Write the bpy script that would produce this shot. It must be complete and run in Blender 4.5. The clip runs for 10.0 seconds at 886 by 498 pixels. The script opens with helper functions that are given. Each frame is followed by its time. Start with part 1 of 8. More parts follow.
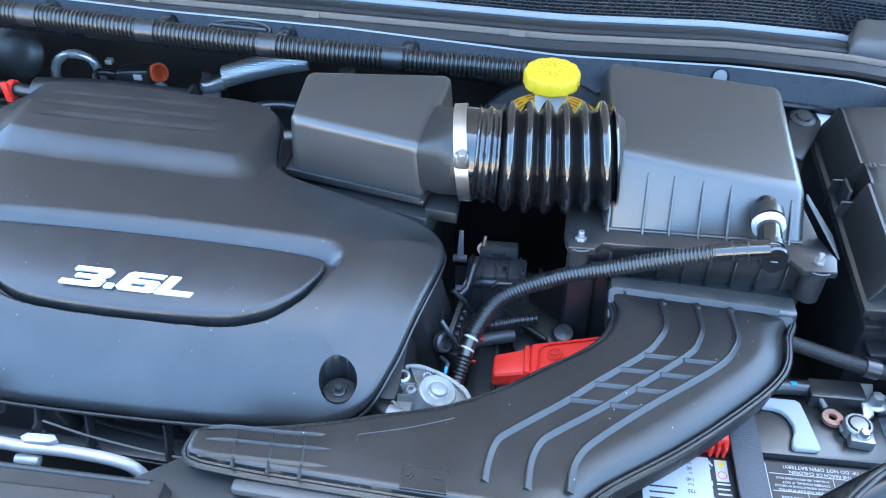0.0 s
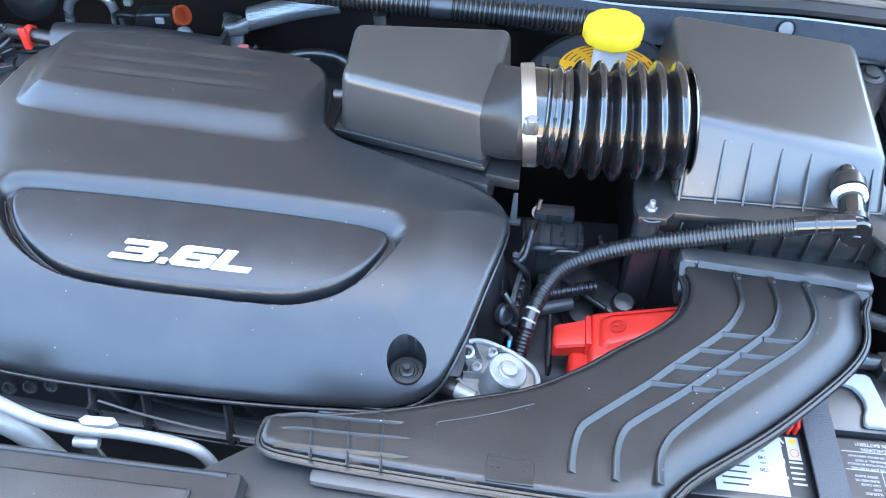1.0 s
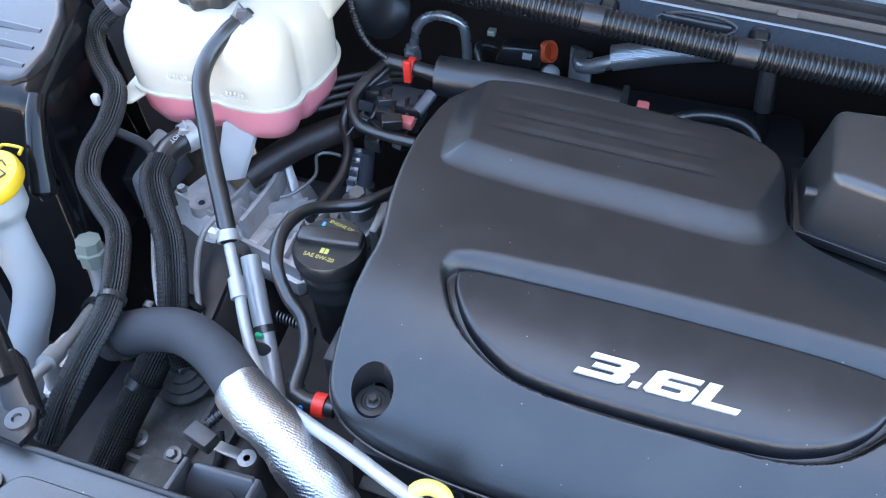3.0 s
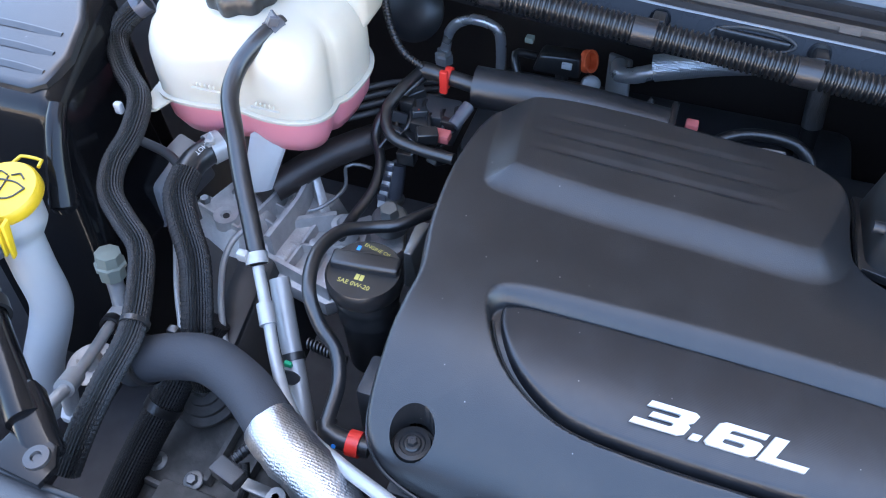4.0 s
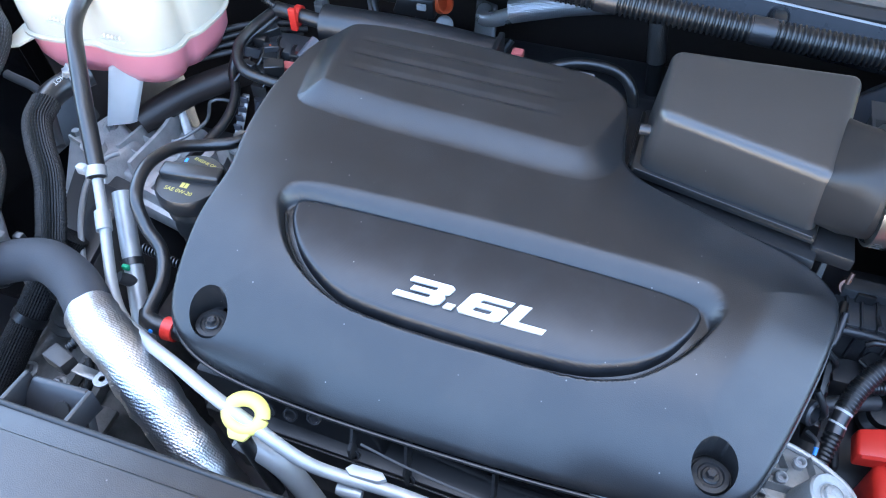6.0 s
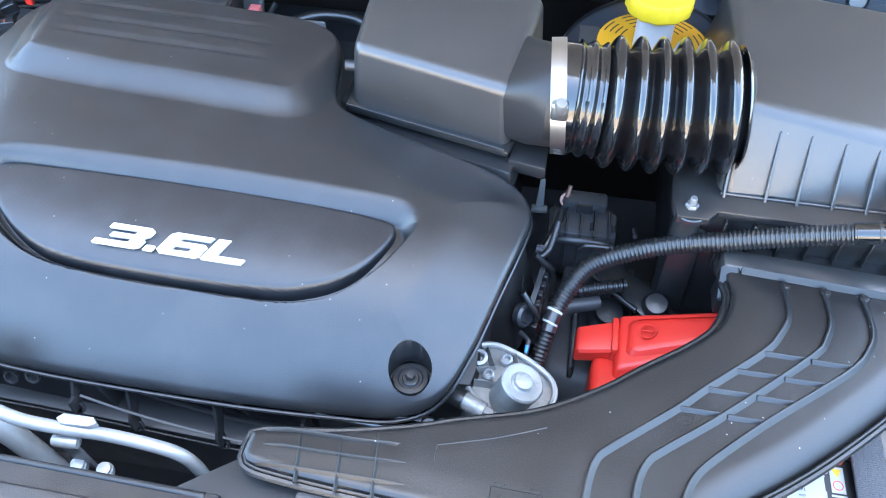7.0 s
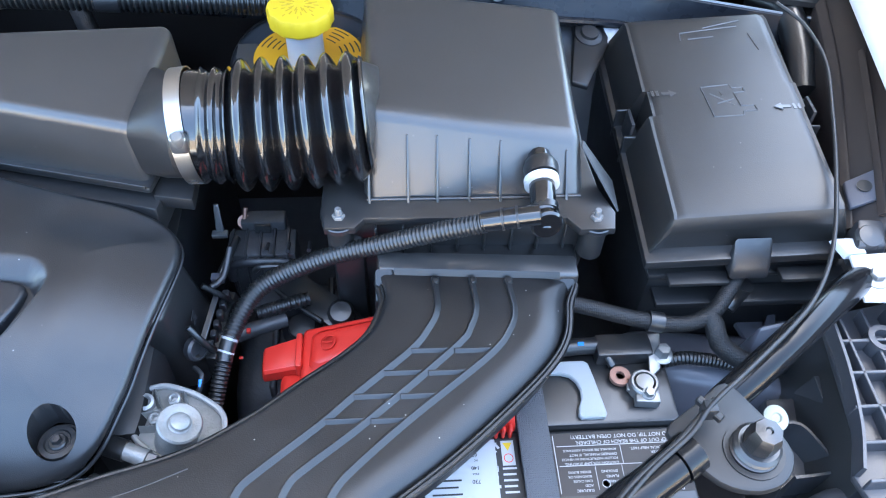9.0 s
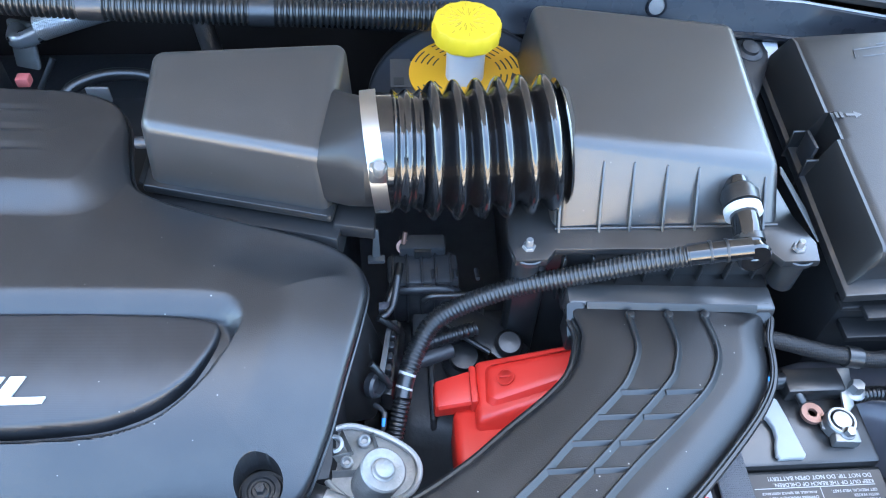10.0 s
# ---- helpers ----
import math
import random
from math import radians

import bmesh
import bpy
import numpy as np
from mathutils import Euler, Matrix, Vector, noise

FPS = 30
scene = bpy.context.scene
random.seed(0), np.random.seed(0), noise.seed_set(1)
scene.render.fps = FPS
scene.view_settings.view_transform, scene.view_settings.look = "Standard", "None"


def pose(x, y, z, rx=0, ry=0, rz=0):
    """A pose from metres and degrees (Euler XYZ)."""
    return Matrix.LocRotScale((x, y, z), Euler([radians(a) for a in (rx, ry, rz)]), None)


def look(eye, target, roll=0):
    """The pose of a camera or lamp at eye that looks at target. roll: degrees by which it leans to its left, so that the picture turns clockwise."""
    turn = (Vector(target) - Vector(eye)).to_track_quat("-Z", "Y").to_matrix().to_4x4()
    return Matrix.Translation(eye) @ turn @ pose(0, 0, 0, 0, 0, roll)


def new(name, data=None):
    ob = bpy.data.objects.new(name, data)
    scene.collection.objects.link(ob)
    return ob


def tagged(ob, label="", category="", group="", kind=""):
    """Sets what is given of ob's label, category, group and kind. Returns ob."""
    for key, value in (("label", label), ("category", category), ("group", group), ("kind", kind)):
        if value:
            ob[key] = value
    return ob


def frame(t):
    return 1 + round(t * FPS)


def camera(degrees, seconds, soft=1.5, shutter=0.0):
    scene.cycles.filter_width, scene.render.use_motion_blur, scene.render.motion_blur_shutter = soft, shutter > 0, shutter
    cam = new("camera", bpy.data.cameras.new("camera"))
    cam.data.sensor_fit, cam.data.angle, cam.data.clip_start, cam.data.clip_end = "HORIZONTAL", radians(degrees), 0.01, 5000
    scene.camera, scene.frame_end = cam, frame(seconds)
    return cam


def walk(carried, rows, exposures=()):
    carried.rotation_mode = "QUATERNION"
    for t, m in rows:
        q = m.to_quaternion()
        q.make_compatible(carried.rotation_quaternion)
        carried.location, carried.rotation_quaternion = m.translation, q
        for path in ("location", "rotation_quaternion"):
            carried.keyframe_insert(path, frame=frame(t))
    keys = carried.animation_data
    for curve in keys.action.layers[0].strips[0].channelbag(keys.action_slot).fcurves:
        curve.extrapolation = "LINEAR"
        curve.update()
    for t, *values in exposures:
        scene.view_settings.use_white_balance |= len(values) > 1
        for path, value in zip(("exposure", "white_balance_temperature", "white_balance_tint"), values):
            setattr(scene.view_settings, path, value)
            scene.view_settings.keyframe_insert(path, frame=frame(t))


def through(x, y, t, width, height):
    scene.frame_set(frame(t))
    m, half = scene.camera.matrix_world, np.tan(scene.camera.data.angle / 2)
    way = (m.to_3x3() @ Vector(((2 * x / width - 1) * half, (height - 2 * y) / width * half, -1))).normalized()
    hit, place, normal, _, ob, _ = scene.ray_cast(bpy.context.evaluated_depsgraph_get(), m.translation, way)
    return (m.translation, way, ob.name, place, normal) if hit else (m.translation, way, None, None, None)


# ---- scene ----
cam = camera(59.0, 10.0, 1.1)
# seconds, stops, kelvin, tint
EXPOSURES = [(0.0, 4.12, 5700, -2), (0.5, 4.28, 5900, 0), (1.0, 4.42, 6250, 2), (1.5, 4.46, 6450, 4), (2.0, 3.9, 6350, 5), (2.5, 3.64, 6330, 6), (3.0, 3.57, 6250, 6), (4.5, 3.28, 6080, 10), (5.0, 3.26, 5980, 10),
             (6.5, 4.14, 6200, 3), (7.0, 4.35, 6300, 3), (7.5, 4.58, 6450, 4), (8.0, 4.70, 6450, 4), (8.5, 4.64, 6450, 4), (9.0, 3.95, 6250, 4), (9.5, 3.6, 6100, 3), (10.0, 4.12, 6200, 2)]
PATH = [
    (0, (0.078, 0.067, 1.425), (-0.123, 1.564, 0.113), -0.8),
    (0.5, (0.042, 0.093, 1.408), (-0.156, 1.557, 0.06), -0.6),
    (0.7, (0.0286, 0.0968, 1.4141), (-0.1563, 1.5055, 0.0065), -0.48),
    (1, (0.0, 0.112, 1.432), (-0.153, 1.483, -0.016), 0.3),
    (1.2, (-0.0362, 0.1231, 1.4488), (-0.1711, 1.4925, -0.0026), 0.84),
    (1.5, (-0.095, 0.134, 1.483), (-0.212, 1.508, 0.034), 1.6),
    (1.7, (-0.1331, 0.1424, 1.4873), (-0.2881, 1.5081, 0.0344), 1.31),
    (2, (-0.192, 0.151, 1.476), (-0.422, 1.497, 0.014), 1.0),
    (2.2, (-0.2262, 0.1564, 1.4707), (-0.5102, 1.4896, 0.0072), 0.24),
    (2.5, (-0.267, 0.168, 1.457), (-0.645, 1.48, -0.004), -1.2),
    (2.7, (-0.2913, 0.1799, 1.448), (-0.699, 1.4766, -0.0191), -1.42),
    (3, (-0.314, 0.197, 1.434), (-0.758, 1.47, -0.043), -1.7),
    (3.2, (-0.3235, 0.2079, 1.424), (-0.7842, 1.4684, -0.0589), -1.89),
    (4.3, (-0.3647, 0.2394, 1.432), (-0.8157, 1.4773, -0.0728), -0.30),
    (4.5, (-0.36, 0.232, 1.432), (-0.84, 1.464, -0.068), -0.4),
    (4.7, (-0.3447, 0.2229, 1.433), (-0.8736, 1.4364, -0.0662), -1.79),
    (5, (-0.316, 0.21, 1.427), (-0.837, 1.425, -0.073), -1.5),
    (5.2, (-0.295, 0.206, 1.426), (-0.8, 1.427, -0.076), -1.1),
    (6.3, (-0.1087, 0.1941, 1.4278), (-0.5098, 1.4288, -0.0936), -2.20),
    (6.5, (-0.072, 0.194, 1.422), (-0.409, 1.443, -0.103), -1.3),
    (6.8, (-0.0233, 0.189, 1.4095), (-0.292, 1.4559, -0.1146), -0.77),
    (7, (0.012, 0.186, 1.408), (-0.227, 1.452, -0.122), -0.9),
    (7.5, (0.087, 0.18, 1.419), (-0.02, 1.438, -0.132), 1.3),
    (7.7, (0.1188, 0.1793, 1.4202), (0.0317, 1.4328, -0.1358), 1.15),
    (8, (0.151, 0.183, 1.417), (0.105, 1.448, -0.132), 1.1),
    (8.5, (0.178, 0.199, 1.421), (0.239, 1.469, -0.123), 2.3),
    (9, (0.179, 0.213, 1.429), (0.308, 1.48, -0.113), 2.8),
    (9.5, (0.147, 0.235, 1.429), (0.274, 1.5, -0.115), 2.4),
    (9.7, (0.0975, 0.2507, 1.4243), (0.2302, 1.5124, -0.1218), 2.66),
    (10, (0.025, 0.269, 1.418), (0.15, 1.522, -0.135), 2.9),
]
walk(cam, [(t, look(eye, target, roll)) for t, eye, target, roll in PATH], EXPOSURES)
from mathutils import noise


# ---- world and light ----
SUN_EL, SUN_AZ = 70.0, 8.0
world = bpy.data.worlds.new("sky")
scene.world = world
world.use_nodes = True
wn = world.node_tree.nodes
sky = wn.new("ShaderNodeTexSky")
sky.sky_type, sky.sun_disc = "NISHITA", False
sky.sun_elevation, sky.sun_rotation = radians(SUN_EL), radians(SUN_AZ)
sky.dust_density = 2.0
world.node_tree.links.new(sky.outputs[0], wn["Background"].inputs[0])
wn["Background"].inputs[1].default_value = 0.15
sun = new("sun", bpy.data.lights.new("sun", "SUN"))
sun.data.energy, sun.data.angle, sun.data.color = 4.0, radians(0.5), (1.0, 0.94, 0.86)
sun.matrix_world = look((math.sin(radians(SUN_AZ)), math.cos(radians(SUN_AZ)), math.tan(radians(SUN_EL))), (0, 0, 0))

# ---- materials ----


def mat(name, col, rough=0.5, metal=0.0, var=0.12, scale=40.0, bump=0.05, grain=900.0, dust=0.0, coat=0.0, spec=0.5, bands=None, weave=0.0, film=0.35, through=0.0, specks=0.0):
    """A node material: base colour with variation at two scales, fine relief, wear in the roughness, and dust specks."""
    m = bpy.data.materials.new(name)
    m.use_nodes = True
    t = m.node_tree
    n, link = t.nodes, t.links.new
    b = n["Principled BSDF"]
    co = n.new("ShaderNodeTexCoord")
    big = n.new("ShaderNodeTexNoise")
    big.inputs["Scale"].default_value, big.inputs["Detail"].default_value = scale, 5.0
    fine = n.new("ShaderNodeTexNoise")
    fine.inputs["Scale"].default_value, fine.inputs["Detail"].default_value = grain, 2.0
    link(co.outputs["Object"], big.inputs["Vector"])
    link(co.outputs["Object"], fine.inputs["Vector"])
    ramp = n.new("ShaderNodeMix")
    ramp.data_type = "RGBA"
    ramp.inputs["A"].default_value = (*[c * (1 - var) for c in col], 1)
    ramp.inputs["B"].default_value = (*[min(1, c * (1 + var)) for c in col], 1)
    link(big.outputs["Fac"], ramp.inputs["Factor"])
    out = ramp.outputs["Result"]
    if dust > 0:
        vor = n.new("ShaderNodeTexVoronoi")
        vor.inputs["Scale"].default_value = 110.0
        link(co.outputs["Object"], vor.inputs["Vector"])
        lo = n.new("ShaderNodeMapRange")
        lo.inputs["From Min"].default_value, lo.inputs["From Max"].default_value = 0.075, 0.05
        link(vor.outputs["Distance"], lo.inputs["Value"])
        few = n.new("ShaderNodeMapRange")
        few.inputs["From Min"].default_value, few.inputs["From Max"].default_value = 0.70, 0.76
        few.inputs["To Max"].default_value = specks
        link(vor.outputs["Color"], few.inputs["Value"])
        lint = n.new("ShaderNodeMath")
        lint.operation = "MULTIPLY"
        link(lo.outputs[0], lint.inputs[0])
        link(few.outputs[0], lint.inputs[1])
        haze = n.new("ShaderNodeMapRange")
        haze.inputs["From Min"].default_value, haze.inputs["From Max"].default_value = 0.45, 0.8
        haze.inputs["To Max"].default_value = film
        link(big.outputs["Fac"], haze.inputs["Value"])
        k = n.new("ShaderNodeMath")
        k.operation = "MULTIPLY"
        k.inputs[1].default_value = dust
        link(haze.outputs[0], k.inputs[0])
        add = n.new("ShaderNodeMath")
        add.operation, add.use_clamp = "ADD", True
        link(lint.outputs[0], add.inputs[0])
        link(k.outputs[0], add.inputs[1])
        dm = n.new("ShaderNodeMix")
        dm.data_type = "RGBA"
        dm.inputs["B"].default_value = (0.42, 0.4, 0.37, 1)
        link(add.outputs[0], dm.inputs["Factor"])
        link(out, dm.inputs["A"])
        out = dm.outputs["Result"]
    link(out, b.inputs["Base Color"])
    rr = n.new("ShaderNodeMapRange")
    rr.inputs["To Min"].default_value, rr.inputs["To Max"].default_value = max(0.02, rough - 0.07), min(1, rough + 0.07)
    link(big.outputs["Fac"], rr.inputs["Value"])
    link(rr.outputs[0], b.inputs["Roughness"])
    height = fine.outputs["Fac"]
    if bands:
        wave = n.new("ShaderNodeTexWave")
        wave.bands_direction = bands[0]
        wave.inputs["Scale"].default_value = bands[1]
        link(co.outputs["Object"], wave.inputs["Vector"])
        height = wave.outputs["Fac"]
    if weave > 0:
        chk = n.new("ShaderNodeTexVoronoi")
        chk.inputs["Scale"].default_value = weave
        chk.inputs["Randomness"].default_value = 0.35
        link(co.outputs["Object"], chk.inputs["Vector"])
        height = chk.outputs["Distance"]
    bp = n.new("ShaderNodeBump")
    bp.inputs["Strength"].default_value, bp.inputs["Distance"].default_value = bump, 0.001
    link(height, bp.inputs["Height"])
    link(bp.outputs[0], b.inputs["Normal"])
    b.inputs["Metallic"].default_value = metal
    b.inputs["Subsurface Weight"].default_value = through
    b.inputs["Subsurface Radius"].default_value = (0.012, 0.010, 0.008)
    b.inputs["Subsurface Scale"].default_value = 1.0
    b.inputs["Specular IOR Level"].default_value = spec
    b.inputs["Coat Weight"].default_value = coat
    b.inputs["Coat Roughness"].default_value = 0.08
    return m


M = dict(
    cover=mat("moulded_cover_plastic", (0.0120, 0.0124, 0.0136), 0.33, bump=0.15, grain=1400, dust=0.05, scale=22, specks=0.5, spec=0.58),
    insert=mat("ribbed_insert_plastic", (0.0105, 0.0112, 0.0135), 0.38, bump=0.055, bands=("Y", 290.0), dust=0.05, spec=0.60, specks=0.3),
    box=mat("dusty_black_plastic", (0.027, 0.0262, 0.0260), 0.31, bump=0.12, grain=1100, var=0.15, scale=30, spec=0.78, dust=0.04, film=0.04, specks=0.3),
    duct=mat("dusty_duct_plastic", (0.0080, 0.0078, 0.0082), 0.36, bump=0.16, grain=1100, dust=0.30, scale=16, film=0.05, specks=0.8, spec=0.50, var=0.25),
    black=mat("black_plastic", (0.0125, 0.0125, 0.013), 0.32, bump=0.10, dust=0.04, spec=0.7),
    panel=mat("front_panel_plastic", (0.014, 0.0142, 0.0158), 0.33, bump=0.2, grain=1300, dust=0.05, specks=0.4, spec=0.7),
    rubber=mat("black_rubber", (0.0105, 0.0105, 0.011), 0.32, bump=0.12, grain=600, spec=0.75),
    gloss=mat("glossy_moulded_rubber", (0.005, 0.005, 0.0055), 0.13, bump=0.03, coat=0.5, scale=60, spec=0.6),
    foam=mat("grey_foam_sleeve", (0.024, 0.025, 0.029), 0.72, bump=0.25, grain=700),
    braid=mat("braided_sleeve", (0.0055, 0.0054, 0.0053), 0.38, bump=0.45, weave=900.0, var=0.3, scale=300, spec=0.4),
    dark=mat("dark_engine_metal", (0.034, 0.034, 0.036), 0.45, metal=0.0, var=0.4, bump=0.3, grain=200, spec=0.6),
    deep=mat("shadowed_bay_paint", (0.10, 0.10, 0.108), 0.55, var=0.3),
    paint=mat("dark_blue_grey_paint", (0.0075, 0.0088, 0.0120), 0.28, coat=0.02, spec=0.22, var=0.2, bump=0.02, dust=0.03),
    seal=mat("weathered_seal_rubber", (0.105, 0.084, 0.068), 0.8, bump=0.2, grain=300, var=0.15),
    steel=mat("bright_steel", (0.42, 0.42, 0.41), 0.34, metal=1.0, bump=0.05, grain=400, var=0.1),
    zinc=mat("zinc_plated_steel", (0.24, 0.245, 0.245), 0.4, metal=0.8, bump=0.1, grain=500),
    cast=mat("cast_aluminium", (0.46, 0.445, 0.43), 0.48, metal=0.55, bump=0.55, grain=420, var=0.4, scale=55),
    dull=mat("dull_stamped_steel", (0.21, 0.21, 0.21), 0.45, metal=0.6, bump=0.2, grain=500, var=0.25),
    pipe=mat("bare_aluminium_pipe", (0.34, 0.34, 0.335), 0.42, metal=0.4, bump=0.08, grain=500, var=0.15, scale=80),
    strip=mat("greyed_trim", (0.20, 0.205, 0.215), 0.4, var=0.1),
    lemon=mat("pale_lemon_plastic", (0.60, 0.50, 0.12), 0.42, bump=0.05),
    carrier=mat("blue_grey_carrier_plastic", (0.042, 0.043, 0.049), 0.42, bump=0.15, spec=0.6),
    tape=mat("cloth_tape", (0.010, 0.010, 0.0105), 0.5, bump=0.45, weave=520.0, spec=0.3),
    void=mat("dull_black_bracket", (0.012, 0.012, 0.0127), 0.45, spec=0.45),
    dusty=mat("dusty_cast_metal", (0.062, 0.060, 0.057), 0.65, var=0.7, scale=45, bump=0.8, grain=160, dust=0.5, film=0.25),
    cap=mat("pale_stamped_steel", (0.23, 0.23, 0.222), 0.46, metal=0.45, bump=0.4, grain=420, var=0.4, scale=90),
    arm=mat("black_bar_paint", (0.006, 0.006, 0.0066), 0.16, bump=0.05, grain=300, spec=0.27, var=0.3),
    foil=mat("crinkled_foil", (0.44, 0.44, 0.45), 0.36, metal=1.0, bump=0.5, weave=480.0, var=0.12, scale=30),
    yellow=mat("yellow_plastic", (0.60, 0.40, 0.015), 0.42, bump=0.06, var=0.06),
    yellow_label=mat("yellow_label", (0.62, 0.31, 0.012), 0.5, bump=0.03, var=0.05),
    red=mat("red_plastic", (0.60, 0.030, 0.020), 0.38, bump=0.07, var=0.08),
    orange=mat("orange_plastic", (0.65, 0.10, 0.03), 0.45),
    white=mat("white_plastic", (0.50, 0.50, 0.50), 0.45, bump=0.05, var=0.05),
    milky=mat("milky_filler_plastic", (0.37, 0.385, 0.39), 0.4, bump=0.04, var=0.05, through=0.2),
    badge=mat("satin_white_chrome", (0.58, 0.58, 0.58), 0.38, metal=0.15, bump=0.02, var=0.03),
    ink=mat("black_print", (0.02, 0.02, 0.02), 0.5),
    print=mat("white_print", (0.40, 0.40, 0.40), 0.5, var=0.04),
    blue=mat("blue_paint_mark", (0.04, 0.25, 0.7), 0.5),
    green=mat("green_tape", (0.03, 0.4, 0.18), 0.5),
    cream=mat("pale_valve_cap", (0.26, 0.28, 0.23), 0.5),
    copper=mat("oxidised_copper_lug", (0.30, 0.17, 0.13), 0.5, metal=0.6),
    concrete=mat("pale_concrete", (0.42, 0.39, 0.35), 0.85, bump=0.4, grain=60, var=0.2, scale=3),
    body=mat("silver_white_body_paint", (0.50, 0.51, 0.53), 0.3, coat=0.5, var=0.03, bump=0.01),
    grey=mat("grey_moulding", (0.022, 0.0225, 0.025), 0.38, bump=0.08, spec=0.6),
    tank=mat("cream_tank_plastic", (0.54, 0.495, 0.40), 0.24, bump=0.03, var=0.14, scale=14, through=0.6),
    coolant=mat("coolant_pink_plastic", (0.66, 0.235, 0.27), 0.32, bump=0.03, var=0.15, scale=14, through=0.3),
    foot=mat("clear_plastic_foot", (0.62, 0.62, 0.61), 0.3, bump=0.02, through=0.2),
    hint=mat("yellow_print", (0.5, 0.42, 0.10), 0.5),
    casing=mat("grey_bracket_plastic", (0.045, 0.042, 0.040), 0.5, bump=0.1),
    label=mat("brown_grey_label", (0.026, 0.022, 0.021), 0.45, var=0.1),
    faded=mat("faded_red_plastic", (0.48, 0.12, 0.11), 0.5),
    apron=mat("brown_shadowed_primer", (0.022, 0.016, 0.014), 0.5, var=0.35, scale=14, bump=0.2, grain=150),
    sheet=mat("blue_grey_sheet_metal", (0.075, 0.076, 0.090), 0.38, var=0.15, coat=0.2),
    stucco=mat("pale_stucco", (0.52, 0.41, 0.31), 0.9, bump=0.3, grain=40, scale=2),
    lining=mat("hood_underside_paint", (0.175, 0.160, 0.152), 0.7, bump=0.2, grain=200),
    lidplate=mat("dusty_fuse_lid_plastic", (0.0125, 0.0122, 0.0122), 0.40, bump=0.1, grain=1000, var=0.2, scale=18, spec=0.55, dust=0.08, film=0.04, specks=0.3),
    beige=mat("beige_foam_sleeve", (0.62, 0.47, 0.27), 0.6, bump=0.1, var=0.08),
    strap=mat("woven_strap", (0.060, 0.062, 0.068), 0.6, bump=0.9, weave=520.0),
    sleeve=mat("woven_silver_sleeve", (0.70, 0.72, 0.75), 0.34, metal=0.8, bump=0.8, weave=420.0),
    polish=mat("polished_pipe", (0.55, 0.56, 0.58), 0.28, metal=0.7, bump=0.05, grain=400, var=0.15),
    cap_ink=mat("dark_yellow_print", (0.38, 0.25, 0.012), 0.5),
    grille=mat("cowl_grille", (0.05, 0.055, 0.06), 0.6),
)
for key, amount in (("foot", 0.45), ("milky", 0.2)):
    M[key].node_tree.nodes["Principled BSDF"].inputs["Transmission Weight"].default_value = amount
    M[key].node_tree.nodes["Principled BSDF"].inputs["IOR"].default_value = 1.25

# ---- mesh helpers ----
ROOT = {}


def thing(name, at, label, category, group="", kind=""):
    """An Empty at the base of a thing; its parts hang under it."""
    ob = new(name)
    ob.empty_display_size = 0.02
    ob.location = at
    ROOT[ob.name] = Vector(at)
    return tagged(ob, label, category, group, kind)


def mesh(name, geo, material, smooth=38):
    me = bpy.data.meshes.new(name)
    me.from_pydata([tuple(v) for v in geo[0]], [], geo[1])
    me.materials.append(material)
    me.polygons.foreach_set("use_smooth", [True] * len(me.polygons))
    me.update()
    me.set_sharp_from_angle(angle=radians(smooth))
    return me


def part(name, geo, material, parent, label="", smooth=38):
    """Links a (verts, faces) pair in world metres as ONE mesh under a thing or a part."""
    root = parent if parent.parent is None else parent.parent if parent.parent.parent is None else parent.parent.parent
    base = ROOT[root.name]
    ob = new(name, mesh(name, ([Vector(v) - base for v in geo[0]], geo[1]), material, smooth))
    ob.parent = parent
    return tagged(ob, label) if label else ob


def single(name, geo, material, label, category, group="", kind="", smooth=38):
    """A thing that is one mesh."""
    vs = [Vector(v) for v in geo[0]]
    at = Vector((sum(v.x for v in vs) / len(vs), sum(v.y for v in vs) / len(vs), min(v.z for v in vs)))
    ob = new(name, mesh(name, ([v - at for v in vs], geo[1]), material, smooth))
    ob.location = at
    ROOT[ob.name] = at
    return tagged(ob, label, category, group, kind)


def join(*geos):
    vs, fs = [], []
    for g in geos:
        k = len(vs)
        vs += [Vector(v) for v in g[0]]
        fs += [tuple(i + k for i in f) for f in g[1]]
    return vs, fs


def moved(geo, m):
    return [m @ Vector(v) for v in geo[0]], geo[1]


def from_bm(bm):
    bm.normal_update()
    bm.verts.index_update()
    g = [v.co.copy() for v in bm.verts], [tuple(v.index for v in f.verts) for f in bm.faces]
    bm.free()
    return g


def hexa(pts, bevel=0.004, seg=2):
    """A solid on eight corners: four below and four above, both anticlockwise; edges rounded."""
    bm = bmesh.new()
    v = [bm.verts.new(p) for p in pts]
    for f in ((3, 2, 1, 0), (4, 5, 6, 7), (0, 1, 5, 4), (1, 2, 6, 5), (2, 3, 7, 6), (3, 0, 4, 7)):
        bm.faces.new([v[i] for i in f])
    bmesh.ops.recalc_face_normals(bm, faces=bm.faces)
    if bevel:
        bmesh.ops.bevel(bm, geom=list(bm.edges), offset=bevel, segments=seg, profile=0.5, affect="EDGES")
    return from_bm(bm)


def box(x0, x1, y0, y1, z0, z1, bevel=0.003, seg=2):
    return hexa([(x0, y0, z0), (x1, y0, z0), (x1, y1, z0), (x0, y1, z0), (x0, y0, z1), (x1, y0, z1), (x1, y1, z1), (x0, y1, z1)], bevel, seg)


